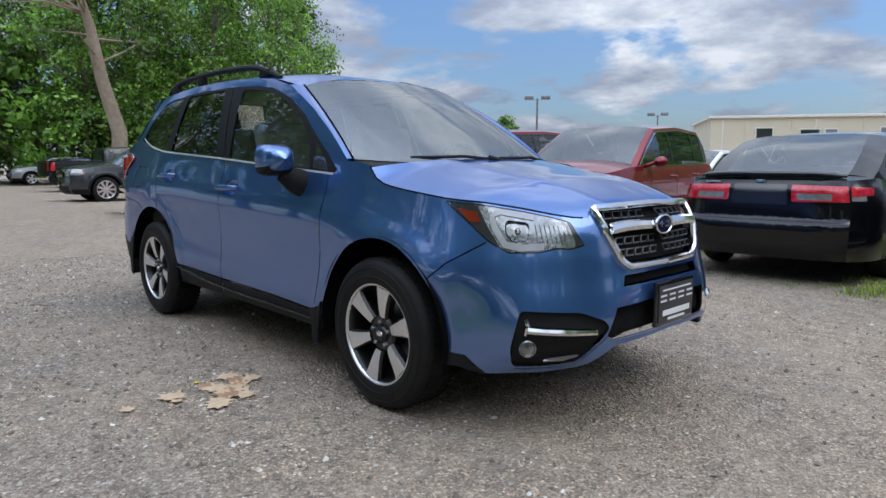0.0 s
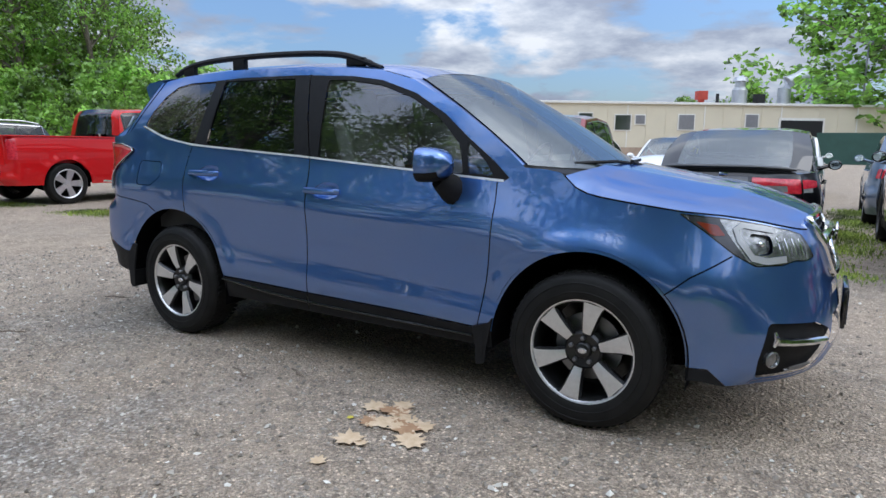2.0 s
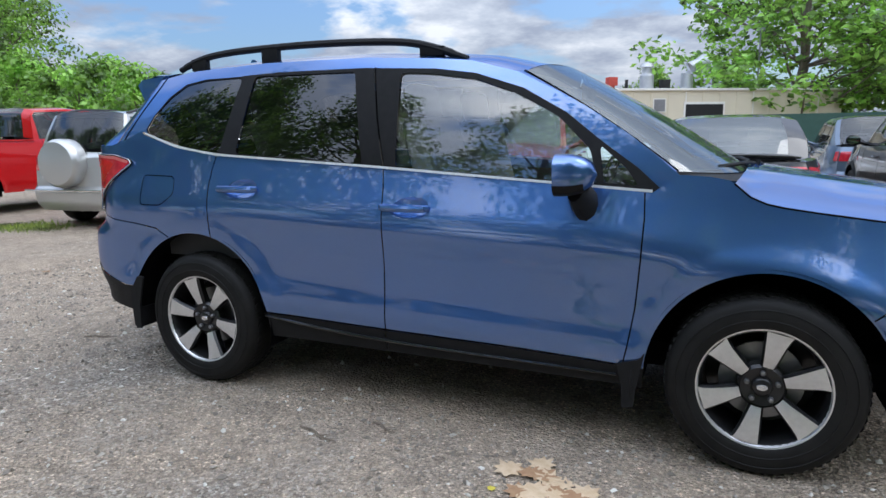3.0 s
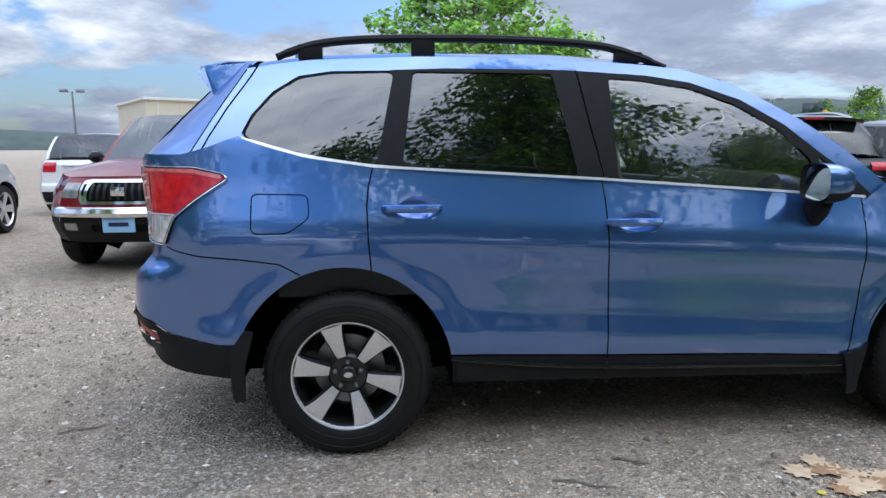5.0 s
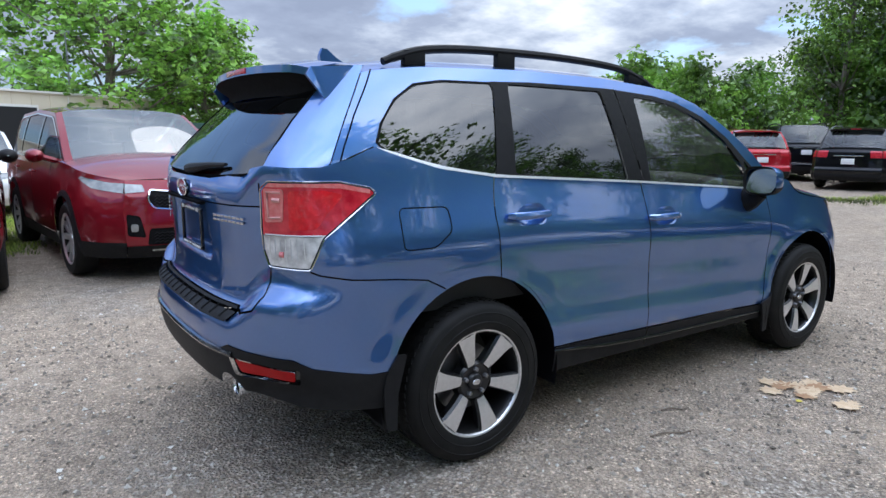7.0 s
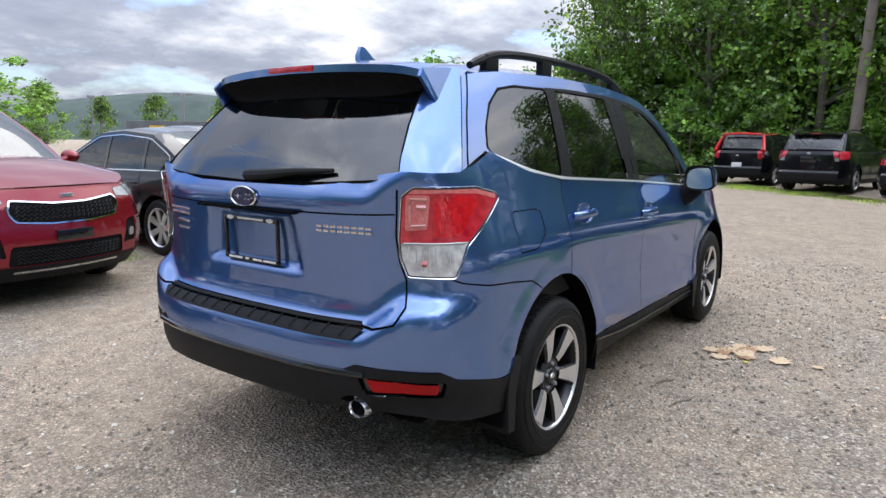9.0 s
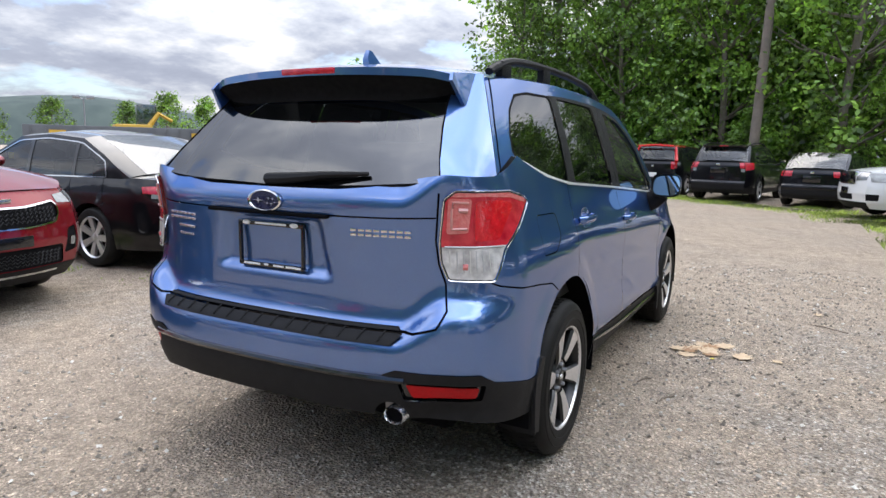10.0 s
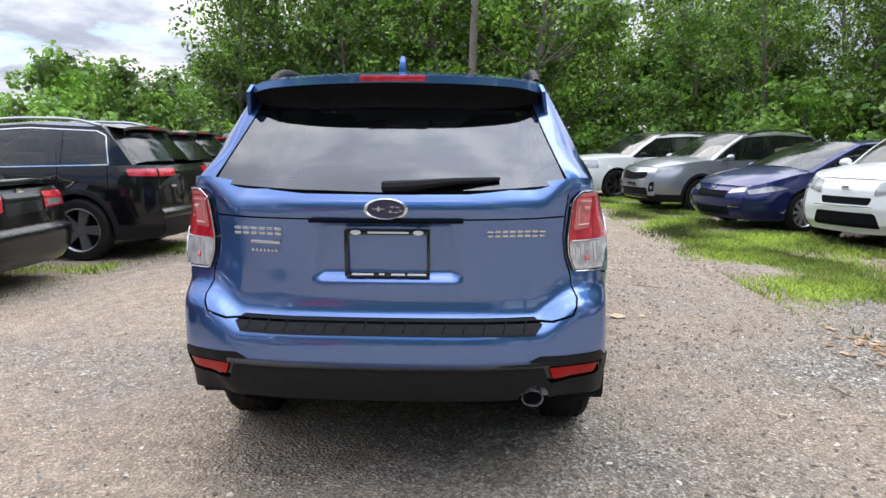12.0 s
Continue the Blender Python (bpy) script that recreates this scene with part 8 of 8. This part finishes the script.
def grass_patch(areas):
    V, F = [], []
    for (x0, y0), (x1, y1), width, count, tall in areas:
        L_ = math.hypot(x1 - x0, y1 - y0)
        for _ in range(int(count * 1.7)):
            t, s = rg_.uniform(-.05, 1.05), float(np.clip(rg_.normal() * .55, -1.15, 1.15))
            x, y = x0 + (x1 - x0) * t - (y1 - y0) / L_ * s * width, y0 + (y1 - y0) * t + (x1 - x0) / L_ * s * width
            k = noise.noise(Vector((x * .9, y * .9, 8)))
            if rg_.uniform() > (k + .42) / .60 * (1.25 - .75 * abs(s)):
                continue
            h, a = .50 * tall * rg_.uniform(.3, 1.3) * (1 + .8 * k), rg_.uniform(0, 6.28)
            w, le = .004 + .005 * rg_.uniform(), h * rg_.uniform(.2, .9)
            n = len(V)
            cx, sx_ = math.cos(a), math.sin(a)
            z = height(x, y)
            V += [(x - sx_ * w, y + cx * w, z - .005), (x + sx_ * w, y - cx * w, z - .005), (x + cx * le * .4 + sx_ * w * .7, y + sx_ * le * .4 - cx * w * .7, z + h * .7), (x + cx * le, y + sx_ * le, z + h)]
            F += [(n, n + 1, n + 2), (n, n + 2, n + 3)]
    return V, F


AREAS = [((.3, -4.1), (5.5, -4.2), .95, 22000, .09), ((3.5, -3.9), (12.5, -4.0), .8, 20000, .11), ((4, -5.2), (14, -4.7), 1.5, 22000, .14), ((12, -3.3), (16, -2.0), 1.0, 4000, .12), ((15, -1.5), (18, 3), .8, 5000, .12),
         ((-9.6, 2.7), (-6.4, 3.2), .45, 2600, .07), ((-12.5, 2.4), (-9.5, 2.9), .35, 1200, .06), ((2.2, 3.9), (4.8, 3.2), .4, 1500, .08), ((2.35, 4.6), (2.6, 11), .45, 5000, .09), ((-2.9, 6), (-2.9, 12), .5, 4200, .10), ((.0, 3.9), (1.9, 3.9), .45, 150, .035),
         ((5.2, 3.6), (10, 4.6), .5, 3000, .10), ((-.2, 5.0), (-.1, 9), .35, 1600, .08), ((10, 5), (15, 3), .8, 3500, .12)]
V, F = grass_patch(AREAS)
scatter_mesh("grass", V, F, GRASS, "bright green grass and weeds along the gravel edge", "grass")

DRY = material("dry_leaf", (.50, .36, .22), .85, grain=.7, grain_scale=30, tint=(.66, .52, .36), bump=.3, bump_scale=90)
DRY_DARK = material("brown_leaf", (.30, .17, .09), .9, grain=.6, grain_scale=30, tint=(.42, .27, .15))
LEAVES = "dry fallen leaves on the gravel"


def fallen_leaf(x, y, size, turn, curl, mat=DRY):
    pts = [(-.5, 0), (-.38, -.16), (-.46, -.38), (-.2, -.30), (-.08, -.52), (.06, -.30), (.34, -.40), (.26, -.16), (.52, 0), (.26, .16), (.34, .40), (.06, .30), (-.08, .52), (-.2, .30), (-.46, .38), (-.38, .16)]
    g = Geo()
    c = (0, 0, .02 * size)
    top = [(u * size, v * size, .006 + curl * size * (u * u + v * v) * (1 + .6 * math.sin(5 * u + 3 * v))) for u, v in pts]
    mid_ = [(p[0] * .5, p[1] * .5, .010 + curl * size * .1) for p in top]
    n = len(pts)
    g.add([(0, 0, .012)] + mid_ + top, [(0, 1 + i, 1 + (i + 1) % n) for i in range(n)] + [(1 + i, 1 + n + i, 1 + n + (i + 1) % n, 1 + (i + 1) % n) for i in range(n)])
    ob = part("fallen_leaf", g, mat, None, "", 60)
    ob.matrix_world = pose(x, y, height(x, y) + .001, 0, 0, turn)
    return tagged(ob, "large dry tan leaf curled on the gravel", "leaf", group=LEAVES)


rl = random.Random(4)
YELLOW_LEAF = material("yellow_leaf", (.62, .52, .06), .6, grain=.4, grain_scale=60)
tagged(fallen_leaf(.433, -1.333, .035, 30, .2, YELLOW_LEAF), "small yellow leaf lying on the gravel", "leaf")
for k in range(20):
    fallen_leaf(.63 + rl.gauss(0, .10), -1.31 + rl.gauss(0, .10), rl.uniform(.075, .14), rl.uniform(0, 360), rl.uniform(.08, .28), DRY if k % 4 else DRY_DARK)
for x, y, s in ((.58, -1.71, .07), (.63, -1.51, .06)):
    fallen_leaf(x, y, s, rl.uniform(0, 360), rl.uniform(.25, .55))
for k in range(46):
    fallen_leaf(-.13 + rl.gauss(0, .22), -3.06 + rl.gauss(0, .12), rl.uniform(.03, .07), rl.uniform(0, 360), rl.uniform(.3, .7), DRY_DARK if k % 5 else DRY)
for x, y in ((-2.6, -1.9), (-1.9, -2.3), (2.2, -2.0), (3.2, -3.0), (-3.4, 2.2), (-4.4, 1.6), (1.9, -3.3), (-2.2, 2.6), (4.0, -2.2), (-4.9, .8)):
    fallen_leaf(x, y, rl.uniform(.04, .08), rl.uniform(0, 360), .5, DRY if rl.random() < .6 else DRY_DARK)
TWIG = material("twig_bark", (.21, .165, .125), .9, grain=.5, grain_scale=40)
for x, y, L_, a in ((-.42, -1.19, .24, -20), (-.18, -1.03, .15, -28), (-2.54, -.53, .22, 20), (-2.2, -1.45, .2, 35), (1.75, -2.05, .30, 60), (.2, -2.3, .22, -40), (-1.0, -2.4, .16, 15)):
    p = [(-L_ / 2, 0, .006), (-L_ / 6, .012, .010), (L_ / 5, -.008, .009), (L_ / 2, .015, .007)]
    ob = part("twig", Geo().tube(p, [.004, .0045, .004, .002], 5).tube([(L_ / 8, 0, .009), (L_ / 4, .04, .011)], [.003, .0015], 4), TWIG, None)
    ob.matrix_world = pose(x, y, height(x, y), 0, 0, a)
    tagged(ob, "thin brown twig lying on the gravel", "twig", group="twigs on the gravel")

STONE = material("loose_stones", (.22, .21, .195), .85, grain=.3, grain_scale=60)
nt = STONE.node_tree
bs = nt.nodes["Principled BSDF"]
gi, rp = nt.nodes.new("ShaderNodeNewGeometry"), nt.nodes.new("ShaderNodeValToRGB")
while len(rp.color_ramp.elements) < 4:
    rp.color_ramp.elements.new(.5)
for e_, (p_, c_) in zip(rp.color_ramp.elements, ((0, (.17, .148, .122)), (.50, (.26, .225, .185)), (.82, (.42, .38, .32)), (1, (.80, .77, .70)))):
    e_.position, e_.color = p_, (*c_, 1)
nt.links.new(gi.outputs["Random Per Island"], rp.inputs[0])
nt.links.new(rp.outputs[0], bs.inputs["Base Color"])
V, F = [], []
octa = np.array([(1, 0, 0), (0, 1, 0), (-1, 0, 0), (0, -1, 0), (0, 0, 1), (0, 0, -1)], float)
tri = [(0, 1, 4), (1, 2, 4), (2, 3, 4), (3, 0, 4), (1, 0, 5), (2, 1, 5), (3, 2, 5), (0, 3, 5)]
n_stone = 0
while n_stone < 27000:
    a = rg_.uniform(0, 2 * math.pi)
    x, y = rg_.uniform(-5.2, 4.6), rg_.uniform(-3.6, 2.6)
    if rg_.uniform() > (1.0 if y < -.7 or x < -2.2 else .25):
        continue
    s = .003 + .0125 * rg_.uniform()**3.2
    z = height(x, y)
    m = octa * s * rg_.uniform(.6, 1.3, 3) * (1, 1, .75) + rg_.normal(size=(6, 3)) * s * .18
    c, q = math.cos(a), math.sin(a)
    n = len(V)
    V += [(x + p[0] * c - p[1] * q, y + p[0] * q + p[1] * c, z + s * .25 + p[2]) for p in m]
    F += [(n + i, n + j, n + k) for i, j, k in tri]
    n_stone += 1
scatter_mesh("gravel", V, F, STONE, "loose grey and white stones on the lot", "gravel")
